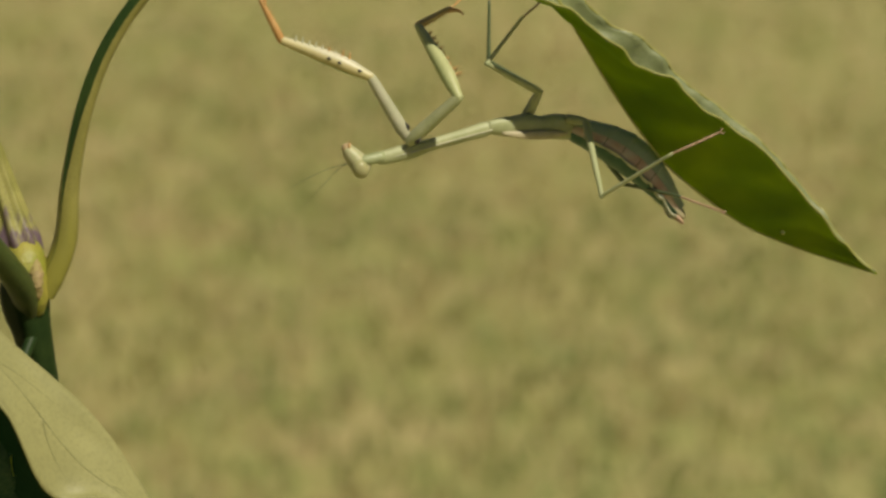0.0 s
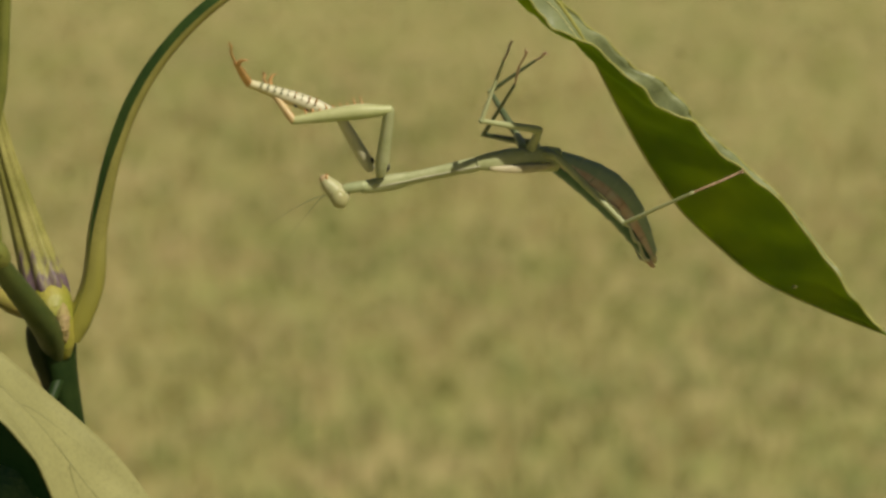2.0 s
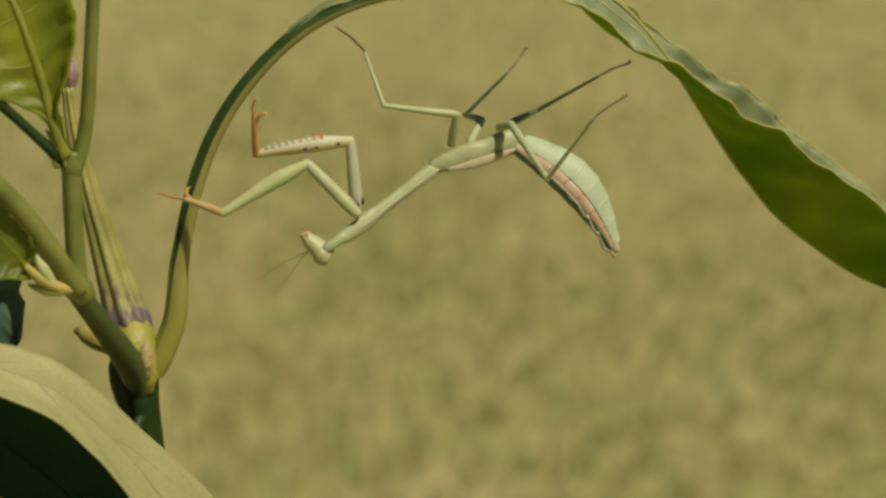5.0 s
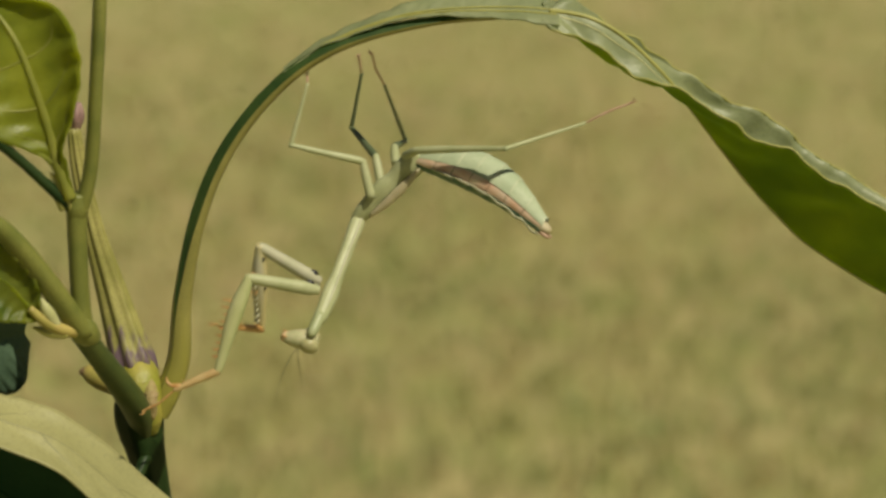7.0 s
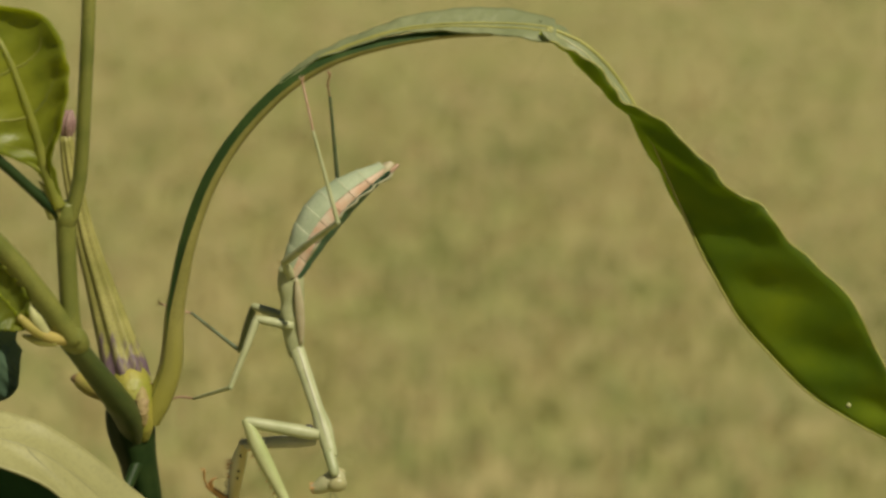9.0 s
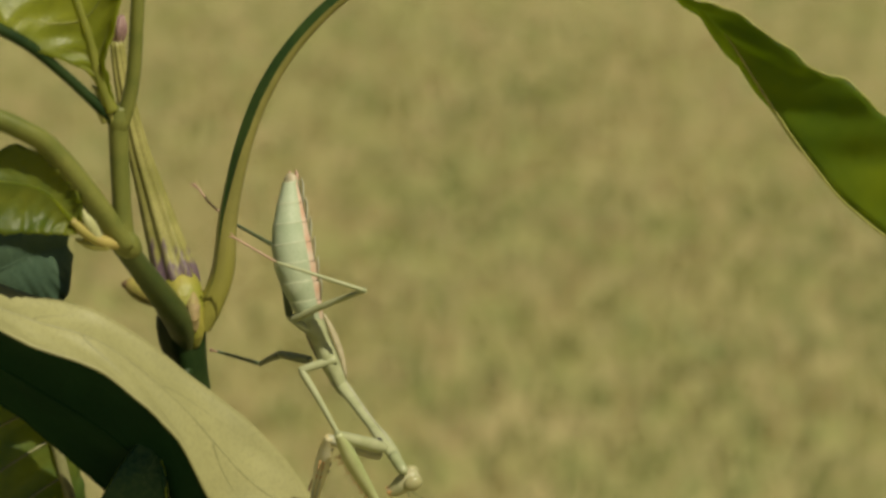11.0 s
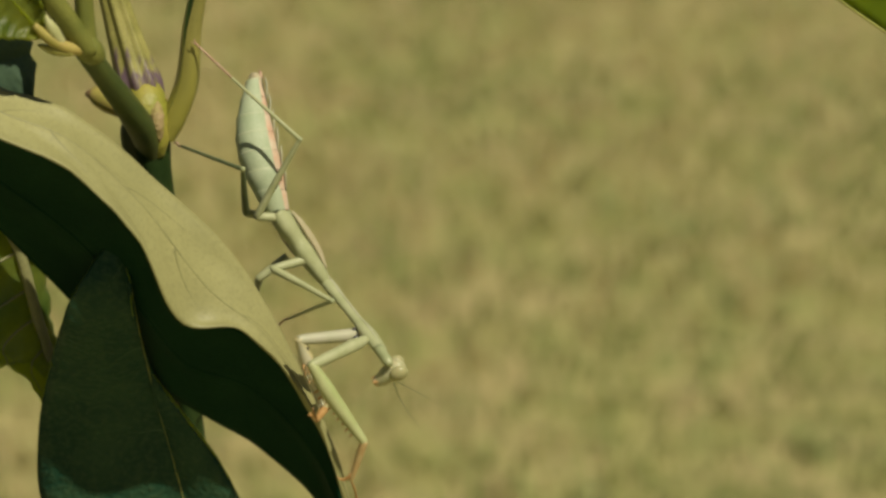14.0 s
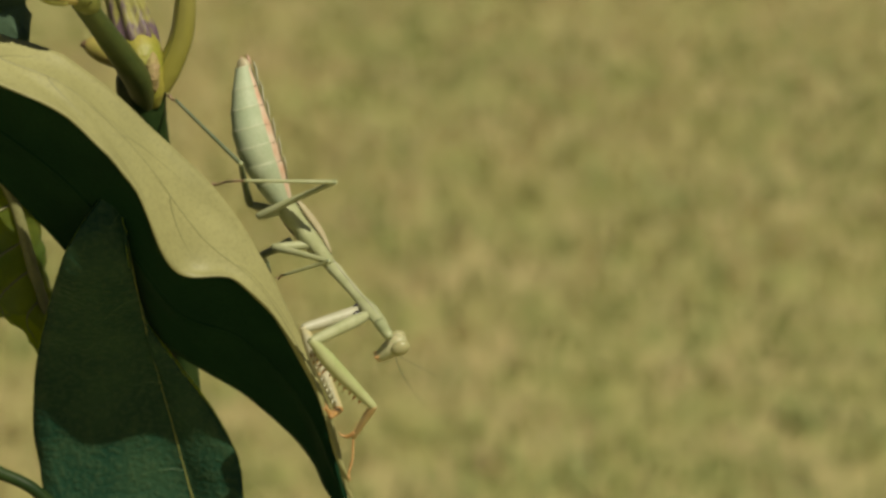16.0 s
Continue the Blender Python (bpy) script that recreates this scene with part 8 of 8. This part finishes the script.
    walk(parts["near_hind_tibia"], [
        (0, pose(0.01269, -0.01428, -0.00905, 102.0, -34.5, -28.3)), (0.5, pose(0.01507, -0.01336, -0.01037, 102.1, -31.8, -28.7)),
        (0.75, pose(0.01712, -0.01190, -0.01041, 103.6, -31.9, -31.5)), (1, pose(0.01897, -0.01016, -0.01015, 105.1, -31.9, -34.3)),
        (1.5, pose(0.01930, -0.00530, -0.00975, 106.5, -26.7, -37.4)), (2, pose(0.01940, -0.00607, -0.00983, 105.2, -28.3, -34.7)),
        (2.5, pose(0.02296, -0.00477, -0.00638, 104.7, -14.7, -34.0)), (3, pose(0.02302, -0.00397, -0.00359, 104.5, -8.8, -33.4)),
        (3.5, pose(0.02236, -0.00476, -0.00729, 105.0, -3.1, -41.1)), (3.75, pose(0.01602, -0.01223, -0.00605, 110.5, -21.2, -57.6)),
        (4, pose(0.00762, -0.01722, -0.00238, 122.7, -37.2, -78.5)), (4.5, pose(0.00908, -0.01745, -0.00188, 118.3, -41.1, -71.5)),
        (5, pose(0.01269, -0.01762, -0.00042, 95.1, -50.2, -40.2)), (5.5, pose(0.01680, -0.01701, 0.00174, 52.3, -43.1, 14.5)),
        (6, pose(0.01969, -0.01595, 0.00366, 38.0, -28.6, 37.5)), (6.5, pose(0.02071, -0.01542, 0.00445, 35.7, -23.9, 42.7)),
        (6.75, pose(0.02094, -0.01356, 0.00713, 38.0, -17.3, 36.3)), (7, pose(0.02062, -0.01132, 0.00978, 39.6, -10.5, 30.4)),
        (7.25, pose(0.01797, -0.01568, 0.00657, 25.5, -15.3, 68.7)), (7.5, pose(0.01377, -0.01866, 0.00351, 11.1, -13.6, 107.6)),
        (7.75, pose(0.01057, -0.01858, 0.01127, 10.6, -27.4, 110.9)), (8, pose(0.00618, -0.01551, 0.01695, 8.8, -41.0, 115.1)),
        (8.25, pose(0.00778, -0.01494, 0.01915, 6.0, -58.6, 119.7)), (8.5, pose(0.00923, -0.01366, 0.02032, -6.4, -75.6, 133.9)),
        (9, pose(0.00905, -0.01329, 0.01987, -20.1, -71.7, 148.1)), (9.5, pose(0.00852, -0.01220, 0.01864, -37.8, -58.1, 166.5)),
        (10, pose(0.00790, -0.01061, 0.01681, -46.7, -38.6, 176.1)), (10.5, pose(0.00758, -0.00922, 0.01506, -49.8, -23.5, -179.7)),
        (11, pose(0.00749, -0.00867, 0.01430, -50.3, -18.1, -178.5)), (11.5, pose(0.00624, -0.00606, 0.01715, -50.0, -22.3, -179.6)),
        (12, pose(0.00729, -0.00691, 0.01577, -50.3, -21.4, -178.7)), (12.5, pose(0.00298, -0.00421, 0.02022, -48.1, -24.7, 175.9)),
        (13, pose(0.00499, -0.00369, 0.01835, -49.8, -26.3, 179.8)), (13.5, pose(-0.00071, -0.00599, 0.02278, -27.7, -28.7, 142.9)),
        (14, pose(0.00012, -0.00437, 0.02164, -43.2, -41.8, 174.4)), (14.5, pose(-0.00262, -0.00712, 0.02207, -15.8, -39.4, 138.0)),
        (15, pose(0.00569, -0.00574, 0.01607, -13.5, -14.0, 132.3)), (15.5, pose(0.00724, -0.00625, 0.00949, -19.3, -4.6, -174.6)),
        (16, pose(0.00573, -0.00697, 0.01191, -19.4, -2.2, -173.8)),
    ])
    walk(parts["near_hind_tarsus"], [
        (0, pose(0.02430, -0.02053, 0.00002, 84.8, -24.6, -0.1)), (0.5, pose(0.02700, -0.01988, -0.00193, 84.6, -26.0, 0.5)),
        (0.75, pose(0.02871, -0.01899, -0.00196, 84.3, -27.8, 1.1)), (1, pose(0.03019, -0.01782, -0.00170, 84.0, -29.7, 1.6)),
        (1.5, pose(0.03066, -0.01397, -0.00256, 84.7, -25.0, 0.1)), (2, pose(0.03097, -0.01409, -0.00224, 84.8, -23.7, -0.1)),
        (2.5, pose(0.03579, -0.01344, -0.00233, 90.2, -18.3, -17.4)), (3, pose(0.03622, -0.01267, -0.00114, 91.2, -14.5, -21.3)),
        (3.5, pose(0.03440, -0.01527, -0.00642, 96.0, -8.7, -49.8)), (3.75, pose(0.02401, -0.02483, -0.00027, 100.5, -13.8, -67.0)),
        (4, pose(0.01017, -0.02970, 0.00730, 106.5, -17.7, -84.8)), (4.5, pose(0.01291, -0.02889, 0.00864, 104.6, -20.7, -79.3)),
        (5, pose(0.02051, -0.02424, 0.01188, 90.6, -31.3, -51.7)), (5.5, pose(0.02811, -0.01408, 0.01267, 43.6, -29.6, 13.8)),
        (6, pose(0.03084, -0.00740, 0.01133, 30.0, -18.0, 40.4)), (6.5, pose(0.03146, -0.00549, 0.01092, 28.3, -14.8, 45.8)),
        (6.75, pose(0.03324, -0.00451, 0.01188, 32.9, -21.4, 24.9)), (7, pose(0.03419, -0.00336, 0.01270, 39.9, -25.1, 2.5)),
        (7.25, pose(0.02357, -0.00129, 0.01078, 10.4, -18.5, 52.6)), (7.5, pose(0.00908, -0.00384, 0.00727, -5.3, -0.6, 96.6)),
        (7.75, pose(0.00551, -0.00530, 0.01862, -5.5, -12.4, 100.6)), (8, pose(0.00105, -0.00458, 0.02745, -6.5, -24.1, 104.9)),
        (8.25, pose(0.00363, -0.00770, 0.03280, -9.4, -51.3, 109.3)), (8.5, pose(0.00647, -0.01080, 0.03582, -27.2, -77.8, 128.4)),
        (9, pose(0.00477, -0.01062, 0.03506, -42.5, -74.6, 144.1)), (9.5, pose(0.00029, -0.01022, 0.03222, -61.1, -63.4, 163.8)),
        (10, pose(-0.00456, -0.00975, 0.02680, -69.4, -47.6, 173.4)), (10.5, pose(-0.00709, -0.00929, 0.02145, -72.3, -34.9, 177.6)),
        (11, pose(-0.00771, -0.00908, 0.01927, -73.0, -30.1, 178.8)), (11.5, pose(-0.00856, -0.00617, 0.02321, -73.0, -30.8, 178.8)),
        (12, pose(-0.00760, -0.00723, 0.02162, -73.6, -28.7, -179.9)), (12.5, pose(-0.01152, -0.00317, 0.02690, -72.1, -37.1, 177.2)),
        (13, pose(-0.00935, -0.00363, 0.02544, -71.9, -37.4, 176.9)), (13.5, pose(-0.01191, 0.00247, 0.03046, -64.8, -54.9, 167.2)),
        (14, pose(-0.01174, -0.00321, 0.03231, -70.6, -43.4, 174.9)), (14.5, pose(-0.01181, 0.00115, 0.03223, -66.1, -54.1, 168.8)),
        (15, pose(-0.00476, 0.00574, 0.01995, -43.4, -5.5, 117.1)), (15.5, pose(-0.00863, -0.00777, 0.01076, -42.0, 5.6, 139.0)),
        (16, pose(-0.01017, -0.00869, 0.01251, -42.8, 15.9, 136.7)),
    ])
    walk(parts["far_hind_coxa"], [
        (0, pose(0.00686, 0.00480, -0.00038, 82.4, 1.3, 51.6)), (0.5, pose(0.00737, 0.00480, -0.00073, 84.2, 10.8, 61.2)),
        (0.75, pose(0.00633, 0.00480, -0.00044, 84.3, 2.3, 61.8)), (1, pose(0.00528, 0.00480, -0.00016, 84.3, -6.2, 62.4)),
        (1.5, pose(0.00410, 0.00480, 0.00053, 81.3, -24.6, 70.3)), (2, pose(0.00397, 0.00480, 0.00019, 73.3, -23.5, 88.9)),
        (2.5, pose(0.00366, 0.00480, 0.00173, 73.4, -14.0, 89.3)), (3, pose(0.00252, 0.00480, 0.00178, 75.3, -14.2, 81.0)),
        (3.5, pose(0.00519, 0.00480, 0.00142, 67.1, -14.4, 106.7)), (3.75, pose(0.00492, 0.00430, 0.00186, 74.1, -26.3, 89.7)),
        (4, pose(0.00465, 0.00380, 0.00231, 85.8, -35.8, 69.1)), (4.5, pose(0.00484, 0.00359, 0.00266, 86.3, -31.5, 68.2)), (5, pose(0.00532, 0.00310, 0.00350, 87.1, -20.6, 66.1)),
        (5.5, pose(0.00588, 0.00250, 0.00450, 87.5, -6.8, 63.9)), (6, pose(0.00636, 0.00201, 0.00534, 87.4, 4.2, 62.2)), (6.5, pose(0.00656, 0.00180, 0.00569, 87.3, 8.5, 61.6)),
        (6.75, pose(0.00387, 0.00180, 0.00520, 83.7, -13.0, 77.5)), (7, pose(0.00119, 0.00180, 0.00470, 73.3, -33.4, 96.5)),
        (7.25, pose(0.00164, 0.00180, 0.00586, 72.6, -28.0, 98.0)), (7.5, pose(0.00209, 0.00180, 0.00701, 72.2, -22.7, 99.3)),
        (7.75, pose(0.00243, 0.00180, 0.00702, 83.6, -49.4, 86.2)), (8, pose(0.00277, 0.00180, 0.00702, 123.4, -71.3, 45.4)),
        (8.25, pose(0.00185, 0.00180, 0.00748, 108.0, -59.5, 62.3)), (8.5, pose(0.00093, 0.00180, 0.00795, 101.8, -46.6, 70.2)),
        (9, pose(0.00040, 0.00180, 0.00754, 95.9, -49.9, 77.9)), (9.5, pose(-0.00086, 0.00180, 0.00658, 72.1, -55.5, 106.3)),
        (10, pose(-0.00237, 0.00180, 0.00544, 36.7, -51.0, 147.2)), (10.5, pose(-0.00364, 0.00180, 0.00448, 20.2, -40.7, 168.4)),
        (11, pose(-0.00417, 0.00180, 0.00407, 16.6, -36.4, 174.0)), (11.5, pose(-0.00556, 0.00180, 0.00396, 12.6, -14.4, -177.8)),
        (12, pose(-0.00555, 0.00180, 0.00471, 12.0, -6.6, -174.8)), (12.5, pose(-0.00578, 0.00180, 0.00413, 12.5, -15.1, -177.8)),
        (13, pose(-0.00592, 0.00180, 0.00477, 12.1, -10.9, -176.3)), (13.5, pose(-0.00640, 0.00180, 0.00533, 12.0, -8.6, -175.7)),
        (14, pose(-0.00700, 0.00180, 0.00549, 12.0, -8.0, -175.5)), (14.5, pose(-0.00729, 0.00180, 0.00447, 11.7, 1.8, -172.3)),
        (15, pose(-0.00722, 0.00180, 0.00523, 11.8, -6.2, -174.7)), (15.5, pose(-0.00649, 0.00180, 0.00281, 12.5, -17.8, -179.1)),
        (16, pose(-0.00713, 0.00180, 0.00406, 12.0, -13.4, -177.5)),
    ])
    walk(parts["far_hind_femur"], [
        (0, pose(0.00903, 0.00754, -0.00046, 70.8, 49.1, -20.2)), (0.5, pose(0.00902, 0.00781, -0.00138, 72.3, 46.4, -18.1)),
        (0.75, pose(0.00798, 0.00788, -0.00058, -124.7, 59.8, 130.6)), (1, pose(0.00690, 0.00788, 0.00022, -105.3, -8.9, 151.8)),
        (1.5, pose(0.00517, 0.00780, 0.00199, -105.9, 0.3, 131.0)), (2, pose(0.00404, 0.00801, 0.00158, -105.9, 2.2, 131.6)),
        (2.5, pose(0.00370, 0.00820, 0.00257, -110.5, 6.9, 106.2)), (3, pose(0.00305, 0.00815, 0.00264, -111.6, 4.7, 96.6)),
        (3.5, pose(0.00422, 0.00805, 0.00229, -111.3, 5.6, 99.1)), (3.75, pose(0.00494, 0.00744, 0.00341, -111.8, 1.1, 90.3)),
        (4, pose(0.00566, 0.00645, 0.00436, -111.5, -3.4, 81.4)), (4.5, pose(0.00595, 0.00636, 0.00449, -111.4, -1.8, 78.7)),
        (5, pose(0.00665, 0.00609, 0.00473, -111.7, 2.2, 72.0)), (5.5, pose(0.00741, 0.00562, 0.00492, -112.8, 7.1, 63.7)),
        (6, pose(0.00798, 0.00510, 0.00508, -114.1, 11.0, 56.7)), (6.5, pose(0.00821, 0.00484, 0.00518, -114.8, 12.5, 53.9)),
        (6.75, pose(0.00461, 0.00513, 0.00599, -112.6, 10.4, 69.4)), (7, pose(0.00086, 0.00470, 0.00663, -111.1, 7.6, 84.6)),
        (7.25, pose(0.00121, 0.00486, 0.00750, -110.8, 2.6, 90.0)), (7.5, pose(0.00156, 0.00499, 0.00836, -111.0, -2.4, 95.5)),
        (7.75, pose(0.00258, 0.00407, 0.00968, -109.6, -8.4, 81.8)), (8, pose(0.00356, 0.00260, 0.01034, -106.8, -13.8, 67.8)),
        (8.25, pose(0.00268, 0.00337, 0.01050, -96.8, -37.4, 52.8)), (8.5, pose(0.00175, 0.00406, 0.01049, -72.6, -57.3, 24.9)),
        (9, pose(0.00087, 0.00400, 0.01022, -69.9, -61.4, 21.8)), (9.5, pose(-0.00142, 0.00370, 0.00947, -57.2, -71.5, 8.0)),
        (10, pose(-0.00423, 0.00299, 0.00815, -7.2, -79.5, -43.2)), (10.5, pose(-0.00624, 0.00233, 0.00676, 42.5, -75.2, -93.9)),
        (11, pose(-0.00697, 0.00209, 0.00615, 52.3, -71.8, -104.1)), (11.5, pose(-0.00895, 0.00167, 0.00483, 27.4, -41.4, -73.4)),
        (12, pose(-0.00901, 0.00148, 0.00511, 30.6, -34.8, -78.2)), (12.5, pose(-0.00916, 0.00167, 0.00504, 33.0, -52.3, -80.2)),
        (13, pose(-0.00935, 0.00158, 0.00544, 35.1, -53.1, -82.8)), (13.5, pose(-0.00985, 0.00154, 0.00586, 36.6, -49.8, -84.7)),
        (14, pose(-0.01045, 0.00153, 0.00598, 37.5, -49.4, -85.8)), (14.5, pose(-0.01075, 0.00133, 0.00436, 32.4, -50.8, -79.2)),
        (15, pose(-0.01069, 0.00148, 0.00560, 32.4, -49.3, -79.2)), (15.5, pose(-0.00982, 0.00175, 0.00388, 40.7, -51.2, -90.2)),
        (16, pose(-0.01053, 0.00165, 0.00487, 42.4, -47.3, -92.4)),
    ])
    walk(parts["far_hind_tibia"], [
        (0, pose(0.01795, 0.00426, -0.01142, 84.8, -3.4, -55.7)), (0.5, pose(0.01853, 0.00470, -0.01188, 84.2, 10.0, -59.7)),
        (0.75, pose(0.00323, 0.01342, -0.01312, 85.0, -22.4, -59.2)), (1, pose(-0.00573, 0.01465, 0.00246, 85.1, -54.8, -58.4)),
        (1.5, pose(-0.00434, 0.01874, 0.00192, 95.6, -43.6, -73.4)), (2, pose(-0.00558, 0.01885, 0.00104, 86.5, -45.1, -60.6)),
        (2.5, pose(-0.00033, 0.02202, 0.00082, 82.4, -48.3, -55.1)), (3, pose(0.00139, 0.02251, 0.00145, 87.2, -41.9, -62.2)),
        (3.5, pose(0.00192, 0.02229, 0.00087, 82.8, -47.5, -56.3)), (3.75, pose(0.00487, 0.02193, 0.00313, 84.4, -37.9, -58.7)),
        (4, pose(0.00781, 0.02077, 0.00521, 85.3, -28.2, -60.6)), (4.5, pose(0.00879, 0.02057, 0.00494, 82.5, -29.0, -54.7)),
        (5, pose(0.01113, 0.01987, 0.00416, 74.1, -29.9, -38.6)), (5.5, pose(0.01380, 0.01852, 0.00312, 63.3, -28.1, -18.0)),
        (6, pose(0.01579, 0.01700, 0.00232, 56.0, -24.7, -2.8)), (6.5, pose(0.01655, 0.01628, 0.00204, 53.8, -23.1, 2.6)),
        (6.75, pose(0.00964, 0.01847, 0.00337, 85.8, -51.7, -38.8)), (7, pose(0.00222, 0.01901, 0.00471, 149.5, -49.7, -108.8)),
        (7.25, pose(0.00120, 0.01934, 0.00685, 138.6, -43.3, -93.7)), (7.5, pose(0.00019, 0.01941, 0.00898, 131.2, -35.3, -81.8)),
        (7.75, pose(0.00462, 0.01827, 0.01179, 138.0, -45.6, -92.5)), (8, pose(0.00888, 0.01564, 0.01380, 149.5, -54.5, -107.6)),
        (8.25, pose(0.00965, 0.01255, 0.01930, 142.9, -63.7, -100.2)), (8.5, pose(0.00885, 0.00736, 0.02269, 129.6, -72.1, -86.0)),
        (9, pose(0.00731, 0.00658, 0.02295, 147.0, -76.8, -104.1)), (9.5, pose(0.00313, 0.00434, 0.02322, -123.5, -71.0, 164.0)),
        (10, pose(-0.00230, 0.00118, 0.02241, -102.2, -36.3, 138.4)), (10.5, pose(-0.00650, -0.00136, 0.02078, -99.9, -13.4, 133.0)),
        (11, pose(-0.00807, -0.00229, 0.01993, -99.7, -6.8, 131.7)), (11.5, pose(-0.00584, -0.00876, 0.01442, -95.6, 13.9, 147.8)),
        (12, pose(-0.00658, -0.01018, 0.01338, -97.6, 15.6, 140.6)), (12.5, pose(-0.00764, -0.00708, 0.01651, -96.6, 5.7, 149.6)),
        (13, pose(-0.00826, -0.00707, 0.01703, -99.3, 16.8, 140.3)), (13.5, pose(-0.00898, -0.00778, 0.01692, -97.9, -9.5, 137.6)),
        (14, pose(-0.00976, -0.00789, 0.01698, -98.0, -3.9, 139.0)), (14.5, pose(-0.00903, -0.00767, 0.01559, -101.4, -21.5, 149.2)),
        (15, pose(-0.00891, -0.00781, 0.01659, -101.5, -22.0, 149.4)), (15.5, pose(-0.00986, -0.00733, 0.01519, -117.7, -42.9, 173.5)),
        (16, pose(-0.01095, -0.00818, 0.01552, -117.3, -44.2, 172.9)),
    ])
    walk(parts["far_hind_tarsus"], [
        (0, pose(0.02694, -0.00894, -0.01048, 76.2, 9.0, -37.8)), (0.5, pose(0.02649, -0.00890, -0.01466, 71.5, 1.6, -74.3)),
        (0.75, pose(0.01081, 0.00072, -0.00702, 73.4, -18.3, -77.3)), (1, pose(-0.00089, 0.00679, 0.01553, 76.6, -38.2, -81.1)),
        (1.5, pose(-0.00103, 0.00763, 0.01295, 69.0, -43.2, -70.2)), (2, pose(-0.00003, 0.00901, 0.01236, 70.2, -51.2, -71.5)),
        (2.5, pose(0.00576, 0.01330, 0.01278, 68.9, -43.7, -69.4)), (3, pose(0.00693, 0.01197, 0.01214, 67.2, -45.0, -66.9)),
        (3.5, pose(0.00792, 0.01330, 0.01267, 71.5, -36.4, -73.8)), (3.75, pose(0.01143, 0.01114, 0.01295, 66.3, -32.0, -64.4)),
        (4, pose(0.01474, 0.00848, 0.01277, 62.2, -26.9, -55.9)), (4.5, pose(0.01688, 0.00915, 0.01269, 61.6, -26.2, -54.4)),
        (5, pose(0.02197, 0.01121, 0.01213, 60.0, -24.7, -50.8)), (5.5, pose(0.02722, 0.01416, 0.01066, 58.3, -22.6, -46.6)),
        (6, pose(0.03031, 0.01629, 0.00901, 57.1, -20.9, -43.3)), (6.5, pose(0.03125, 0.01695, 0.00831, 56.6, -20.1, -41.9)),
        (6.75, pose(0.01737, 0.01226, 0.01592, 72.3, -38.5, -70.0)), (7, pose(-0.00112, 0.00921, 0.01691, 102.0, -46.8, -110.3)),
        (7.25, pose(0.00044, 0.00772, 0.01781, 89.9, -50.3, -94.5)), (7.5, pose(0.00205, 0.00647, 0.01822, 76.1, -51.3, -77.1)),
        (7.75, pose(0.00413, 0.00709, 0.02322, 82.5, -44.1, -86.2)), (8, pose(0.00606, 0.00678, 0.02683, 86.8, -36.4, -93.2)),
        (8.25, pose(0.00840, 0.00557, 0.03364, 83.2, -34.8, -87.1)), (8.5, pose(0.00919, 0.00246, 0.03792, 80.0, -32.9, -81.1)),
        (9, pose(0.00642, 0.00303, 0.03853, 83.4, -37.8, -86.7)), (9.5, pose(-0.00189, 0.00578, 0.03835, 103.5, -51.3, -111.8)),
        (10, pose(-0.01195, 0.00974, 0.03187, 155.8, -54.0, -169.1)), (10.5, pose(-0.01711, 0.01003, 0.02448, 179.8, -42.4, 161.9)),
        (11, pose(-0.01864, 0.00957, 0.02183, -175.9, -37.8, 155.6)), (11.5, pose(-0.01899, -0.00049, 0.01058, -142.9, 15.6, 107.9)),
        (12, pose(-0.01849, -0.00040, 0.00907, -142.8, 15.4, 108.3)), (12.5, pose(-0.02137, 0.00099, 0.01491, -142.0, 12.7, 111.7)),
        (13, pose(-0.02004, 0.00271, 0.01239, -143.0, 13.5, 107.6)), (13.5, pose(-0.02062, 0.00287, 0.01958, -141.9, 9.6, 112.8)),
        (14, pose(-0.02181, 0.00259, 0.01807, -143.3, 11.2, 106.1)), (14.5, pose(-0.02182, -0.00005, 0.02144, -143.3, 11.1, 106.3)),
        (15, pose(-0.02169, -0.00026, 0.02258, -143.2, 11.7, 106.4)), (15.5, pose(-0.02151, -0.00601, 0.02607, -142.6, 7.0, 109.8)),
        (16, pose(-0.02233, -0.00676, 0.02668, -143.1, 10.3, 106.2)),
    ])


motions()
